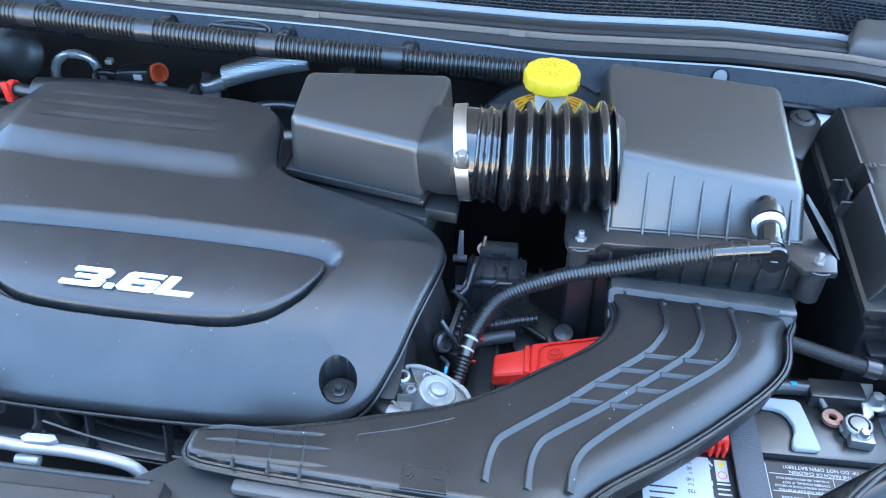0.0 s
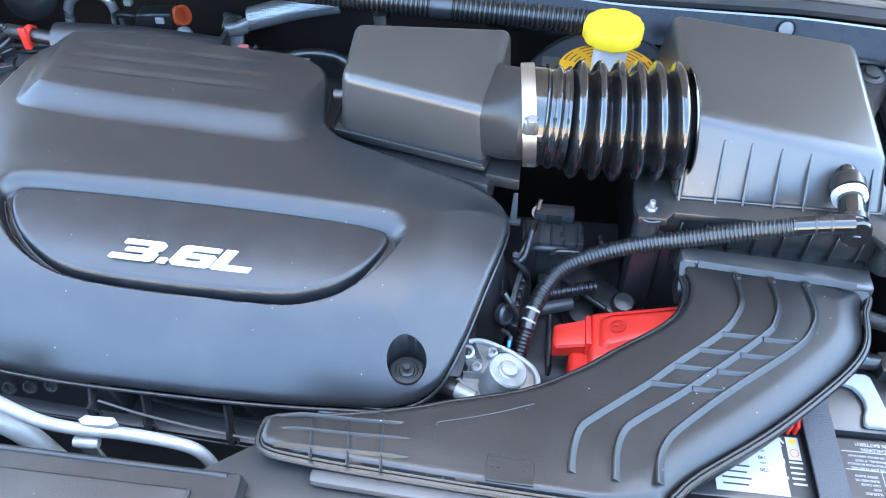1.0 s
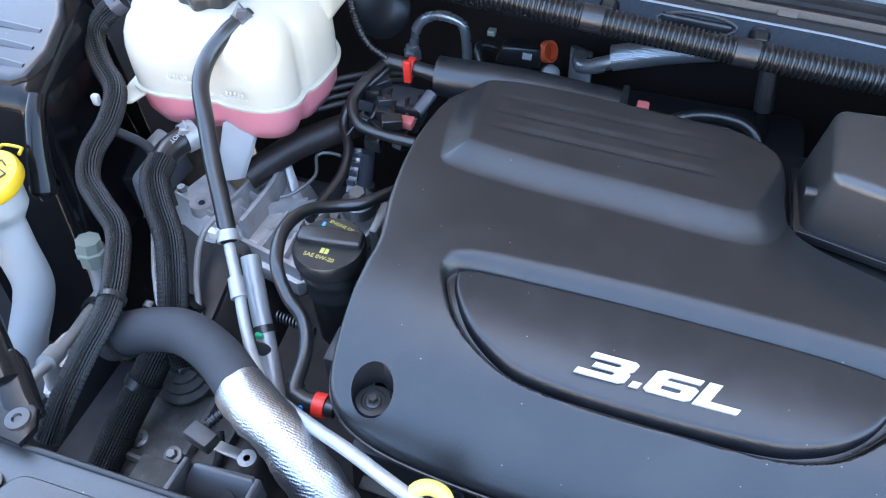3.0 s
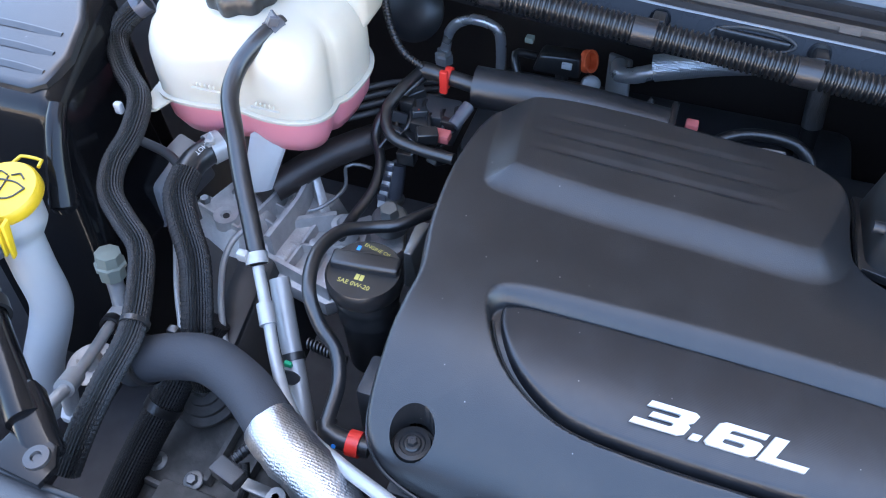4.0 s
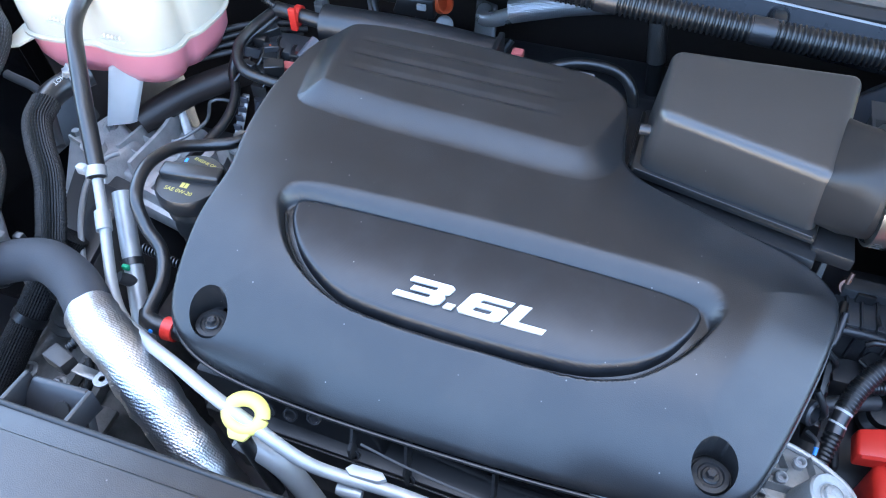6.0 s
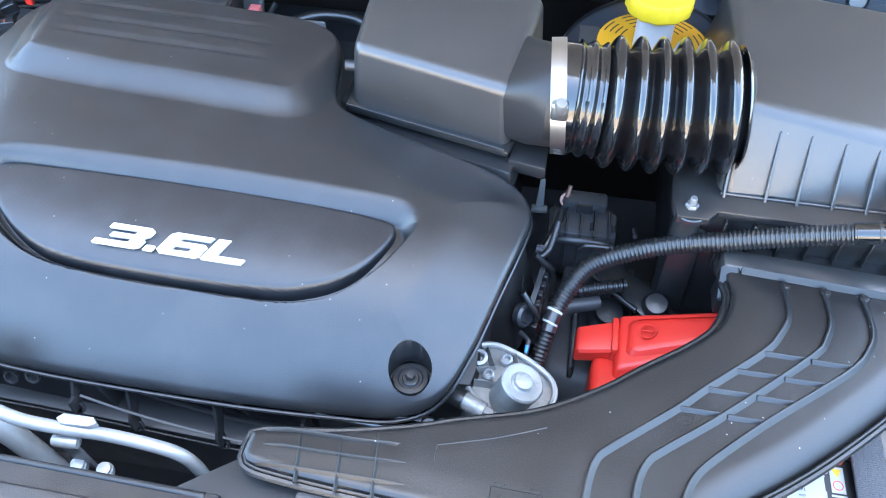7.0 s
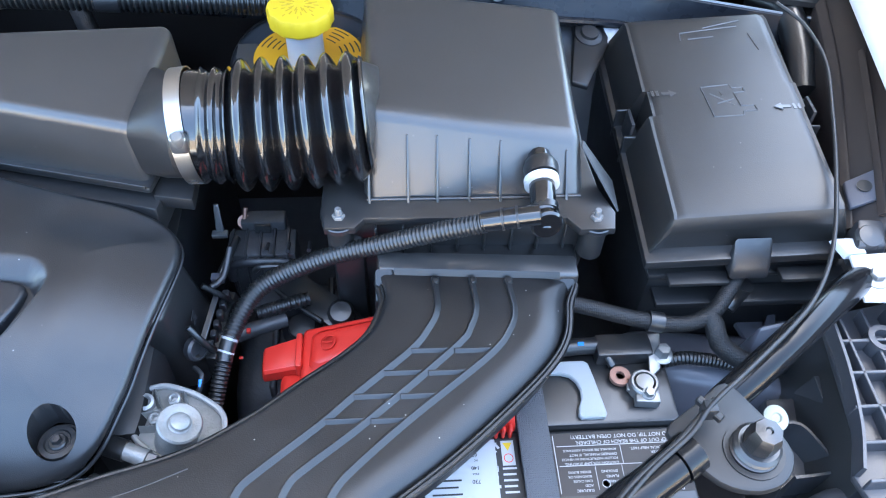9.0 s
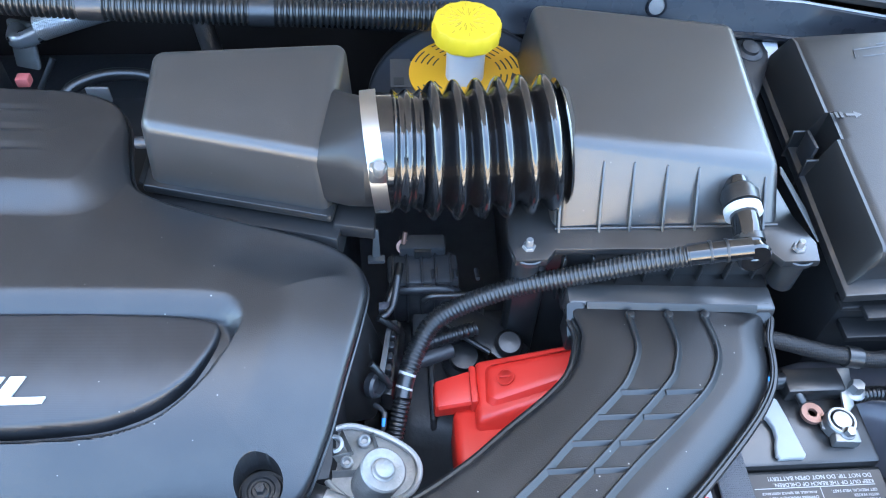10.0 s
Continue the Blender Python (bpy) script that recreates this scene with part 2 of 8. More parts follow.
def prism(outline, z0, z1, bevel=0.0, seg=2):
    """A flat outline raised from z0 to z1, with rounded top and bottom rims."""
    bm = bmesh.new()
    lo = [bm.verts.new((x, y, z0)) for x, y in outline]
    hi = [bm.verts.new((x, y, z1)) for x, y in outline]
    n = len(outline)
    rims = []
    bm.faces.new(list(reversed(lo)))
    bm.faces.new(hi)
    for i in range(n):
        bm.faces.new((lo[i], lo[(i + 1) % n], hi[(i + 1) % n], hi[i]))
    bmesh.ops.recalc_face_normals(bm, faces=bm.faces)
    if bevel:
        rims = [e for e in bm.edges if abs(e.verts[0].co.z - e.verts[1].co.z) < 1e-6]
        bmesh.ops.bevel(bm, geom=rims, offset=bevel, segments=seg, profile=0.5, affect="EDGES")
    return from_bm(bm)


def lathe(profile, n=32, wave=None):
    """Turns (radius, height) pairs round z. wave(angle, radius) may notch the rim."""
    vs, fs = [], []
    for r, z in profile:
        for i in range(n):
            a = 2 * math.pi * i / n
            k = r if wave is None else wave(a, r)
            vs.append(Vector((k * math.cos(a), k * math.sin(a), z)))
    for j in range(len(profile) - 1):
        for i in range(n):
            a, b = j * n + i, j * n + (i + 1) % n
            fs.append((a, b, b + n, a + n))
    fs.append(tuple(reversed(range(n))))
    fs.append(tuple(range((len(profile) - 1) * n, len(profile) * n)))
    return vs, fs


def aim(at, axis, spin=0.0):
    """A pose whose z runs along axis."""
    return Matrix.Translation(at) @ Vector(axis).to_track_quat("Z", "Y").to_matrix().to_4x4() @ Matrix.Rotation(spin, 4, "Z")


def smooth_line(pts, step=0.006, closed=False):
    """A Catmull-Rom line through the points at even steps."""
    p = [Vector(q) for q in pts]
    n = len(p)
    out = []
    for i in range(n if closed else n - 1):
        if closed:
            a, b, c, d = p[i - 1], p[i], p[(i + 1) % n], p[(i + 2) % n]
        else:
            b, c = p[i], p[i + 1]
            a = p[i - 1] if i else b * 2 - c
            d = p[i + 2] if i + 2 < n else c * 2 - b
        k = max(1, int((c - b).length / step))
        for j in range(k):
            t = j / k
            out.append(0.5 * ((2 * b) + (c - a) * t + (2 * a - 5 * b + 4 * c - d) * t * t + (3 * b - a - 3 * c + d) * t ** 3))
    if not closed:
        out.append(p[-1])
    return out


def sweep(line, radius, n=12, flat=1.0, caps=True, rows=0, groove=0.0):
    """A tube along a line; radius is a number or a function of the metres along it. flat squeezes one axis."""
    vs, fs, s = [], [], 0.0
    t0 = (line[1] - line[0]).normalized()
    side = t0.orthogonal().normalized()
    for i, p in enumerate(line):
        t = (line[min(i + 1, len(line) - 1)] - line[max(i - 1, 0)]).normalized()
        side = (side - t * side.dot(t)).normalized()
        up = t.cross(side)
        if i:
            s += (p - line[i - 1]).length
        r = radius(s) if callable(radius) else radius
        for k in range(n):
            a = 2 * math.pi * k / n
            q = r - groove * (0.5 - 0.5 * math.cos(rows * a)) if rows else r
            vs.append(p + side * (q * math.cos(a)) + up * (q * flat * math.sin(a)))
    for i in range(len(line) - 1):
        for k in range(n):
            a, b = i * n + k, i * n + (k + 1) % n
            fs.append((a, b, b + n, a + n))
    if caps:
        fs.append(tuple(reversed(range(n))))
        fs.append(tuple(range((len(line) - 1) * n, len(line) * n)))
    return vs, fs


def tube(pts, r, step=0.006, n=14):
    return sweep(smooth_line(pts, step), r, n)


def corrugated(pts, r, pitch=0.004, depth=0.0012, n=16):
    """A ribbed loom or hose: rings of crest and trough along the line."""
    return sweep(smooth_line(pts, pitch / 8), lambda s: r - depth * (0.5 - 0.5 * math.tanh(2.2 * math.cos(2 * math.pi * s / pitch))), n)


def braided(pts, r, rows=26):
    """A braided sleeve: lengthwise rows of stitches, each a shallow ridge."""
    return sweep(smooth_line(pts, 0.0012), lambda s: r + 0.0004 * math.sin(s * 2 * math.pi / 0.0042), rows * 4, rows=rows, groove=0.0011)


def strip(pts, w, h, up=(0, 0, 1), step=0.006):
    """A bar of rectangular section, w wide and h high, along a line; its foot lies on the line."""
    line = smooth_line(pts, step)
    vs, fs = [], []
    u = Vector(up)
    for i, p in enumerate(line):
        t = (line[min(i + 1, len(line) - 1)] - line[max(i - 1, 0)]).normalized()
        s = t.cross(u).normalized() * (w / 2)
        q = s * 0.62
        vs += [p - s, p + s, p + s + u * (h * 0.6), p + q + u * h, p - q + u * h, p - s + u * (h * 0.6)]
    for i in range(len(line) - 1):
        for k in range(6):
            a, b = i * 6 + k, i * 6 + (k + 1) % 6
            fs.append((a, b, b + 6, a + 6))
    fs.append((5, 4, 3, 2, 1, 0))
    k = (len(line) - 1) * 6
    fs.append((k, k + 1, k + 2, k + 3, k + 4, k + 5))
    return vs, fs


def bead(pts, w, h, up=(0, 0, 1), step=0.006):
    """A moulded rib with one steep and one sloping side along a line, w wide and h high, with a steep foot; its foot lies on the line."""
    line = smooth_line(pts, step)
    vs, fs = [], []
    u = Vector(up)
    prof = ((-0.5, 0.0), (-0.42, 0.10), (0.08, 0.82), (0.20, 0.95), (0.31, 1.0), (0.41, 0.93), (0.47, 0.6), (0.5, 0.0))
    for i, p in enumerate(line):
        t = (line[min(i + 1, len(line) - 1)] - line[max(i - 1, 0)]).normalized()
        s = t.cross(u).normalized() * w
        vs += [p + s * a + u * (h * b) for a, b in prof]
    m = len(prof)
    for i in range(len(line) - 1):
        for k in range(m):
            a, b = i * m + k, i * m + (k + 1) % m
            fs.append((a, b, b + m, a + m))
    fs.append(tuple(reversed(range(m))))
    k = (len(line) - 1) * m
    fs.append(tuple(range(k, k + m)))
    return vs, fs


def inset(pts, d):
    """A closed outline drawn in by d."""
    line = fine(pts)
    out, n = [], len(line)
    area = sum(line[i][0] * line[(i + 1) % n][1] - line[(i + 1) % n][0] * line[i][1] for i in range(n))
    for i in range(n):
        (ax, ay), (bx, by) = line[i - 2], line[(i + 2) % n]
        tx, ty = bx - ax, by - ay
        k = math.hypot(tx, ty) * (1 if area > 0 else -1)
        out.append((line[i][0] - d * ty / k, line[i][1] + d * tx / k))
    return out


def fine(pts):
    return [(p.x, p.y) for p in smooth_line([(x, y, 0) for x, y in pts], 0.006, True)]


def ring(at, axis, r, w, thick, n=32):
    return moved(lathe([(r, -w / 2), (r + thick, -w / 2), (r + thick, w / 2), (r, w / 2), (r, -w / 2)], n), aim(at, axis))


def disc(at, axis, profile, n=32, spin=0.0, wave=None):
    return moved(lathe(profile, n, wave), aim(at, axis, spin))


def bolt_geo(at, axis, r=0.006, h=0.006, flange=1.6):
    hexhead = lathe([(0.0005, 0.002), (r * 1.02, 0.002), (r * 1.02, h * 0.8), (r * 0.86, h), (0.0005, h)], 6)
    base = lathe([(0.0005, 0), (r * flange, 0), (r * flange, 0.0014), (r * flange * 0.85, 0.0024), (0.0005, 0.0024)], 24)
    return moved(join(hexhead, base), aim(at, axis))


def bolt(at, axis=(0, 0, 1), r=0.006, h=0.006, label="zinc-plated hex flange bolt", material=None, parent=None, name="bolt", group=""):
    g = bolt_geo(at, axis, r, h)
    if parent:
        return part(name, g, material or M["zinc"], parent)
    return single(name, g, material or M["zinc"], label, "bolt", group)


def lettering(text, size, depth, shear=0.0, bold=0.0, wide=1.0):
    """The built-in font as a mesh in the xy plane, its left foot at the origin."""
    c = bpy.data.curves.new("writing", "FONT")
    c.body, c.size, c.extrude, c.shear, c.offset, c.resolution_u = text, size, depth / 2, shear, bold, 3
    ob = bpy.data.objects.new("writing", c)
    me = bpy.data.meshes.new_from_object(ob)
    g = [Vector((v.co.x * wide, v.co.y, v.co.z + depth / 2)) for v in me.vertices], [tuple(p.vertices) for p in me.polygons]
    bpy.data.objects.remove(ob)
    bpy.data.curves.remove(c)
    bpy.data.meshes.remove(me)
    return g


def plane_pose(o, xdir, ydir):
    """A pose with its x along xdir and y near ydir."""
    x = Vector(xdir).normalized()
    z = x.cross(Vector(ydir)).normalized()
    y = z.cross(x)
    m = Matrix((x, y, z)).transposed().to_4x4()
    m.translation = Vector(o)
    return m


def poly_dist(px, py, poly):
    """Signed distance to a closed outline, positive inside, with the nearest point on it."""
    best = np.full(px.shape, 1e9)
    nx, ny = np.zeros(px.shape), np.zeros(px.shape)
    inside = np.zeros(px.shape, bool)
    m = len(poly)
    for i in range(m):
        (ax, ay), (bx, by) = poly[i], poly[(i + 1) % m]
        dx, dy = bx - ax, by - ay
        t = np.clip(((px - ax) * dx + (py - ay) * dy) / (dx * dx + dy * dy + 1e-12), 0, 1)
        qx, qy = ax + t * dx, ay + t * dy
        d = np.hypot(px - qx, py - qy)
        w = d < best
        best, nx, ny = np.where(w, d, best), np.where(w, qx, nx), np.where(w, qy, ny)
        hit = ((ay > py) != (by > py)) & (px < dx * (py - ay) / (dy if abs(dy) > 1e-12 else 1e-12) + ax)
        inside ^= hit
    return np.where(inside, best, -best), nx, ny


def ease(a, b, x):
    t = np.clip((x - a) / (b - a), 0, 1)
    return t * t * (3 - 2 * t)


def ramp(a, b, x):
    """A straight slope with only slightly rounded ends."""
    return 0.3 * ease(a, b, x) + 0.7 * np.clip((x - a) / (b - a), 0, 1)


def shell(outline, height, cell, skirt, holes=(), tuck=0.0):
    """A moulded shell over an outline: height(x, y, inside distance) gives its top, and a skirt closes its rim.
    holes: (x, y, r, depth) sunk wells with upright walls."""
    poly = [(p.x, p.y) for p in smooth_line([(x, y, 0) for x, y in outline], 0.004, True)]
    xs = np.arange(min(p[0] for p in poly) - cell, max(p[0] for p in poly) + 2 * cell, cell)
    ys = np.arange(min(p[1] for p in poly) - cell, max(p[1] for p in poly) + 2 * cell, cell)
    gx, gy = np.meshgrid(xs, ys, indexing="ij")
    d, nx, ny = poly_dist(gx, gy, poly)
    keep = d > -0.75 * cell
    snap = keep & (d < 0.25 * cell)
    gx, gy = np.where(snap, nx, gx), np.where(snap, ny, gy)
    d = np.where(snap, 0, d)
    drop = np.full(gx.shape, skirt)
    for hx, hy, r, depth in holes:
        rad = np.hypot(gx - hx, gy - hy) + 1e-9
        keep &= rad > r - 0.75 * cell
        w = keep & (rad < r + 0.3 * cell)
        gx, gy = np.where(w, hx + (gx - hx) * r / rad, gx), np.where(w, hy + (gy - hy) * r / rad, gy)
        drop = np.where(rad < r + 2 * cell, depth, drop)
    gz = height(gx, gy, d)
    index, vs, fs, fall = -np.ones(gx.shape, int), [], [], []
    for i, j in zip(*np.nonzero(keep)):
        index[i, j] = len(vs)
        vs.append((gx[i, j], gy[i, j], gz[i, j]))
        fall.append(float(drop[i, j]))
    a, b, c, e = index[:-1, :-1], index[1:, :-1], index[1:, 1:], index[:-1, 1:]
    for q in zip(a.ravel(), b.ravel(), c.ravel(), e.ravel()):
        q = [int(k) for k in q]
        if min(q) >= 0:
            fs.append(tuple(q))
        elif sum(k >= 0 for k in q) == 3:
            fs.append(tuple(k for k in q if k >= 0))
    edges = {}
    for f in fs:
        for i in range(len(f)):
            edges[(f[i], f[(i + 1) % len(f)])] = 1
    low = {}
    cx, cy = sum(p[0] for p in poly) / len(poly), sum(p[1] for p in poly) / len(poly)
    for (i, j) in [e for e in edges if (e[1], e[0]) not in edges]:
        for k in (i, j):
            if k not in low:
                low[k] = len(vs)
                f = tuck if fall[k] == skirt else 0.0
                vs.append((vs[k][0] + f * (cx - vs[k][0]), vs[k][1] + f * (cy - vs[k][1]), vs[k][2] - fall[k]))
        fs.append((j, i, low[i], low[j]))
    return vs, fs

# ---- the setting: ground, bay walls, hood ----


def slab(name, geo, material, label, category):
    return single(name, geo, material, label, category, kind="structure")


slab("ground", box(-60, 60, -60, 60, -0.1, 0.0, 0.0), M["concrete"], "pale sunlit concrete driveway under the car", "ground")
slab("bay_floor", box(-1.02, 0.72, 0.30, 1.2, 0.40, 0.43, 0.0), M["deep"], "dark undertray below the engine", "undertray")
slab("wall_front", box(-1.02, 0.72, 0.245, 0.29, 0.0, 0.899, 0.004), M["deep"], "dark radiator carrier behind the front panel", "panel")
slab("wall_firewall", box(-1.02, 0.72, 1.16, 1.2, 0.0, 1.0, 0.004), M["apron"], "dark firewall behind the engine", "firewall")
slab("wall_fender_right", box(0.70, 0.75, 0.30, 1.2, 0.0, 0.99, 0.004), M["deep"], "dark inner fender beside the fuse box", "inner fender")
slab("wall_fender_left", box(-1.08, -1.03, 0.30, 1.2, 0.0, 0.99, 0.004), M["deep"], "dark inner fender beside the coolant tank", "inner fender")
slab("hood", hexa([(-0.98, 1.235, 1.00), (0.70, 1.235, 1.00), (0.70, 0.54, 2.02), (-0.98, 0.54, 2.02), (-0.98, 1.275, 1.02), (0.70, 1.275, 1.02), (0.70, 0.58, 2.05), (-0.98, 0.58, 2.05)], 0.006), M["lining"], "raised hood with a pale painted underside", "hood")
# unseen wall, added so front-facing plastics reflect a warm band below the sky
slab("wall_reflected", box(-14, 14, -8.2, -8.0, 0.0, 2.9, 0.0), M["stucco"], "unseen pale stucco wall added across the driveway for warm reflections", "wall")

# ---- engine cover ----


def cover_base(x, y):
    d = np.maximum(0, 0.6 - y)
    return 0.963 - 0.066 * (x + 0.33) + 0.05 * (y - 0.6) - 3.0 * d * d


COVER = [(-0.497, 0.795), (-0.453, 0.811), (-0.380, 0.816), (-0.303, 0.815), (-0.240, 0.813), (-0.207, 0.799), (-0.194, 0.775), (-0.191, 0.748), (-0.184, 0.724), (-0.160, 0.707), (-0.095, 0.687), (-0.041, 0.674), (-0.010, 0.660),
         (0.003, 0.640), (-0.002, 0.604), (-0.014, 0.559), (-0.028, 0.515), (-0.046, 0.477), (-0.078, 0.461), (-0.129, 0.456), (-0.207, 0.452), (-0.305, 0.450), (-0.378, 0.450), (-0.440, 0.453), (-0.478, 0.459), (-0.501, 0.470),
         (-0.512, 0.490), (-0.514, 0.540), (-0.512, 0.570), (-0.510, 0.600), (-0.518, 0.647), (-0.521, 0.698), (-0.518, 0.738), (-0.511, 0.773)]
PLATEAU = [(-0.491, 0.715), (-0.484, 0.694), (-0.452, 0.685), (-0.385, 0.682), (-0.302, 0.682), (-0.236, 0.682), (-0.206, 0.692), (-0.190, 0.722), (-0.172, 0.80), (-0.19, 0.87), (-0.30, 0.88), (-0.45, 0.87), (-0.495, 0.83), (-0.496, 0.76)]
POCKET = [(-0.450, 0.592), (-0.432, 0.604), (-0.366, 0.610), (-0.264, 0.615), (-0.162, 0.616), (-0.110, 0.6150), (-0.093, 0.610), (-0.0845, 0.599), (-0.0855, 0.586), (-0.097, 0.560), (-0.112, 0.541), (-0.134, 0.5235), (-0.155, 0.515), (-0.180, 0.510), (-0.220, 0.508),
          (-0.291, 0.507), (-0.349, 0.508), (-0.385, 0.514), (-0.416, 0.529), (-0.436, 0.548), (-0.449, 0.572)]
INSERT = [(-0.4375, 0.579), (-0.430, 0.591), (-0.360, 0.597), (-0.259, 0.6005), (-0.159, 0.6005), (-0.112, 0.5965), (-0.1030, 0.591), (-0.1020, 0.583), (-0.1060, 0.571), (-0.1135, 0.558), (-0.1230, 0.547), (-0.1385, 0.536), (-0.160, 0.5270), (-0.186, 0.5215), (-0.245, 0.518), (-0.317, 0.5172),
          (-0.362, 0.520), (-0.388, 0.527), (-0.414, 0.5425), (-0.430, 0.561)]
WELLS = ((-0.475, 0.485, 0.0166, 0.030), (-0.072, 0.489, 0.0166, 0.030))


def fine_outline(pts):
    return [(p.x, p.y) for p in smooth_line([(x, y, 0) for x, y in pts], 0.006, True)]


PLATEAU_LINE = fine_outline(PLATEAU)
POCKET_LINE = [(x, y) if y > 0.59 else (x + (ix - x) * k, y + (iy - y) * k) for (x, y), (ix, iy) in zip(fine_outline(POCKET), inset(POCKET, 0.0024)) for k in (min(1.0, (0.59 - y) / 0.03),)]


def cover_top(x, y, d):
    z = cover_base(x, y)
    r = 0.0045
    e = np.clip(r - d, 0, r)
    u = 0.056 - d
    side = ease(-0.16, -0.06, x) * ease(0.69, 0.64, y) * ease(0.47, 0.53, y)
    z = z - 0.9 * (r - np.sqrt(r * r - e * e)) - (0.155 + 0.22 * side) * 0.5 * (u + np.sqrt(u * u + (0.013 - 0.007 * side) ** 2))
    p = poly_dist(x, y, PLATEAU_LINE)[0]
    z = z + 0.0138 * (0.6 * ramp(-0.001, 0.025, p) + 0.4 * ease(-0.002, 0.032, p))
    for x0, y0, x1, y1 in ((-0.462, 0.779, -0.252, 0.786), (-0.466, 0.756, -0.246, 0.760), (-0.464, 0.735, -0.240, 0.739)):
        t = np.clip((x - x0) / (x1 - x0), 0, 1)
        off = y - (y0 + (y1 - y0) * t)
        z = z - 0.0016 * ease(0.0075, 0.0, off) * ease(-0.0035, 0.0, off) * ease(0, 0.2, t) * ease(1, 0.8, t)
    p = poly_dist(x, y, POCKET_LINE)[0]
    w = 0.0046 + 0.0199 * ease(0.576, 0.604, y)
    return z - (0.014 + 0.004 * ease(0.57, 0.53, y)) * (0.75 * ease(-0.1, 1.05, p / w) + 0.25 * ramp(0.0, 1.0, p / w))


def insert_top(x, y, d):
    e = np.clip(0.004 - d, 0, 0.004)
    return cover_base(x, y) - 0.0025 - 0.006 * ease(0.53, 0.6, y) - (0.004 - np.sqrt(0.004 ** 2 - e * e))


cover = thing("engine_cover", (-0.26, 0.63, 0.88), "satin black moulded plastic engine cover with a ribbed insert", "engine cover")
part("cover_shell", shell(COVER, cover_top, 0.0010, 0.020, WELLS, 0.07), M["cover"], cover, smooth=50)
part("insert_panel", shell(INSERT, insert_top, 0.0013, 0.016), M["insert"], cover, "finely ribbed black insert panel", smooth=50)
groove = [(x, y) for x, y in inset(POCKET, 0.0068) if y < 0.575]
groove.sort(key=lambda q: math.atan2(q[1] - 0.60, q[0] + 0.27))
part("groove_lip", sweep([Vector((x, y, float(cover_base(np.array(x), np.array(y))) - 0.0105)) for x, y in groove], 0.0011, 8), M["cover"], cover)
rim_line = [Vector((x, y, float(cover_top(np.array([x]), np.array([y]), np.array([0.0]))[0]) - 0.0062)) for x, y in fine_outline(COVER)]
part("rim_bead", sweep(rim_line + rim_line[:1], 0.0017, 8), M["cover"], cover)
bd = plane_pose((-0.3315, 0.5292, 0.9455), (0.1185, 0.0045, -0.0105), (0, 1, 0.26))
GLYPHS = {
    "three": [(0.05, 1), (0.9, 1), (1, 0.9), (1, 0.62), (0.92, 0.51), (1, 0.40), (1, 0.10), (0.9, 0), (0, 0), (0, 0.22), (0.66, 0.22), (0.7, 0.26), (0.7, 0.36), (0.66, 0.40), (0.22, 0.40), (0.22, 0.60), (0.66, 0.60), (0.7, 0.64), (0.7, 0.74), (0.66, 0.78), (0.05, 0.78)],
    "dot": [(0, 0), (1, 0), (1, 0.24), (0, 0.24)],
    "six": [(0.1, 1), (0.95, 1), (0.95, 0.78), (0.34, 0.78), (0.30, 0.74), (0.30, 0.24), (0.34, 0.21), (0.66, 0.21), (0.70, 0.25), (0.70, 0.37), (0.66, 0.41), (0.303, 0.41), (0.303, 0.62), (0.9, 0.62), (1, 0.52), (1, 0.10), (0.9, 0), (0.1, 0), (0, 0.12), (0, 0.88)],
    "ell": [(0, 1), (0.30, 1), (0.30, 0.24), (1, 0.24), (1, 0), (0, 0)],
}
for key, x, w in (("three", 0.0, 0.0365), ("dot", 0.0405, 0.0068), ("six", 0.0500, 0.0345), ("ell", 0.0865, 0.0320)):
    outline = [(x + w * u + 0.0105 * v, 0.0188 * v) for u, v in reversed(GLYPHS[key])]
    part("badge_character", moved(prism(outline, 0.0, 0.0042, 0.0004, 1), bd), M["badge"], cover, "raised white metallic character", smooth=30)
for hx, hy, r, depth in WELLS:
    z = float(cover_base(np.array([hx]), np.array([hy]))[0]) - 0.026
    part("grommet", disc((hx, hy - 0.001, z), (0, 0, 1), [(0.001, -0.002), (0.0172, -0.002), (0.0172, 0.0), (0.0135, 0.0), (0.0145, 0.003), (0.0135, 0.006), (0.010, 0.0065), (0.009, 0.005), (0.001, 0.005)]), M["void"], cover)
    part("bolt", bolt_geo((hx, hy - 0.001, z + 0.005), (0, 0, 1), 0.0040, 0.006, 1.7), M["black"], cover)
    part("bolt_socket", disc((hx, hy - 0.001, z + 0.0105), (0, 0, 1), [(0.0012, 0), (0.0030, 0), (0.0030, 0.0008), (0.0014, 0.0008), (0.0012, 0)], 6), M["grey"], cover)

# ---- intake resonator, bellows and clamp ----
reso = thing("intake_resonator", (-0.09, 0.75, 0.93), "black plastic intake resonator box beside the engine cover", "intake box")
part("box_body", hexa([(-0.176, 0.735, 0.930), (-0.026, 0.694, 0.932), (-0.004, 0.815, 0.925), (-0.178, 0.825, 0.925), (-0.168, 0.732, 1.006), (-0.027, 0.698, 1.002), (-0.010, 0.822, 1.016), (-0.168, 0.812, 1.017)], 0.0095, 6), M["box"], reso)
part("bottom_flange", hexa([(-0.181, 0.728, 0.934), (-0.024, 0.687, 0.936), (-0.002, 0.815, 0.924), (-0.182, 0.828, 0.924), (-0.181, 0.728, 0.9415), (-0.024, 0.687, 0.9435), (-0.002, 0.815, 0.932), (-0.182, 0.828, 0.932)], 0.003), M["black"], reso)
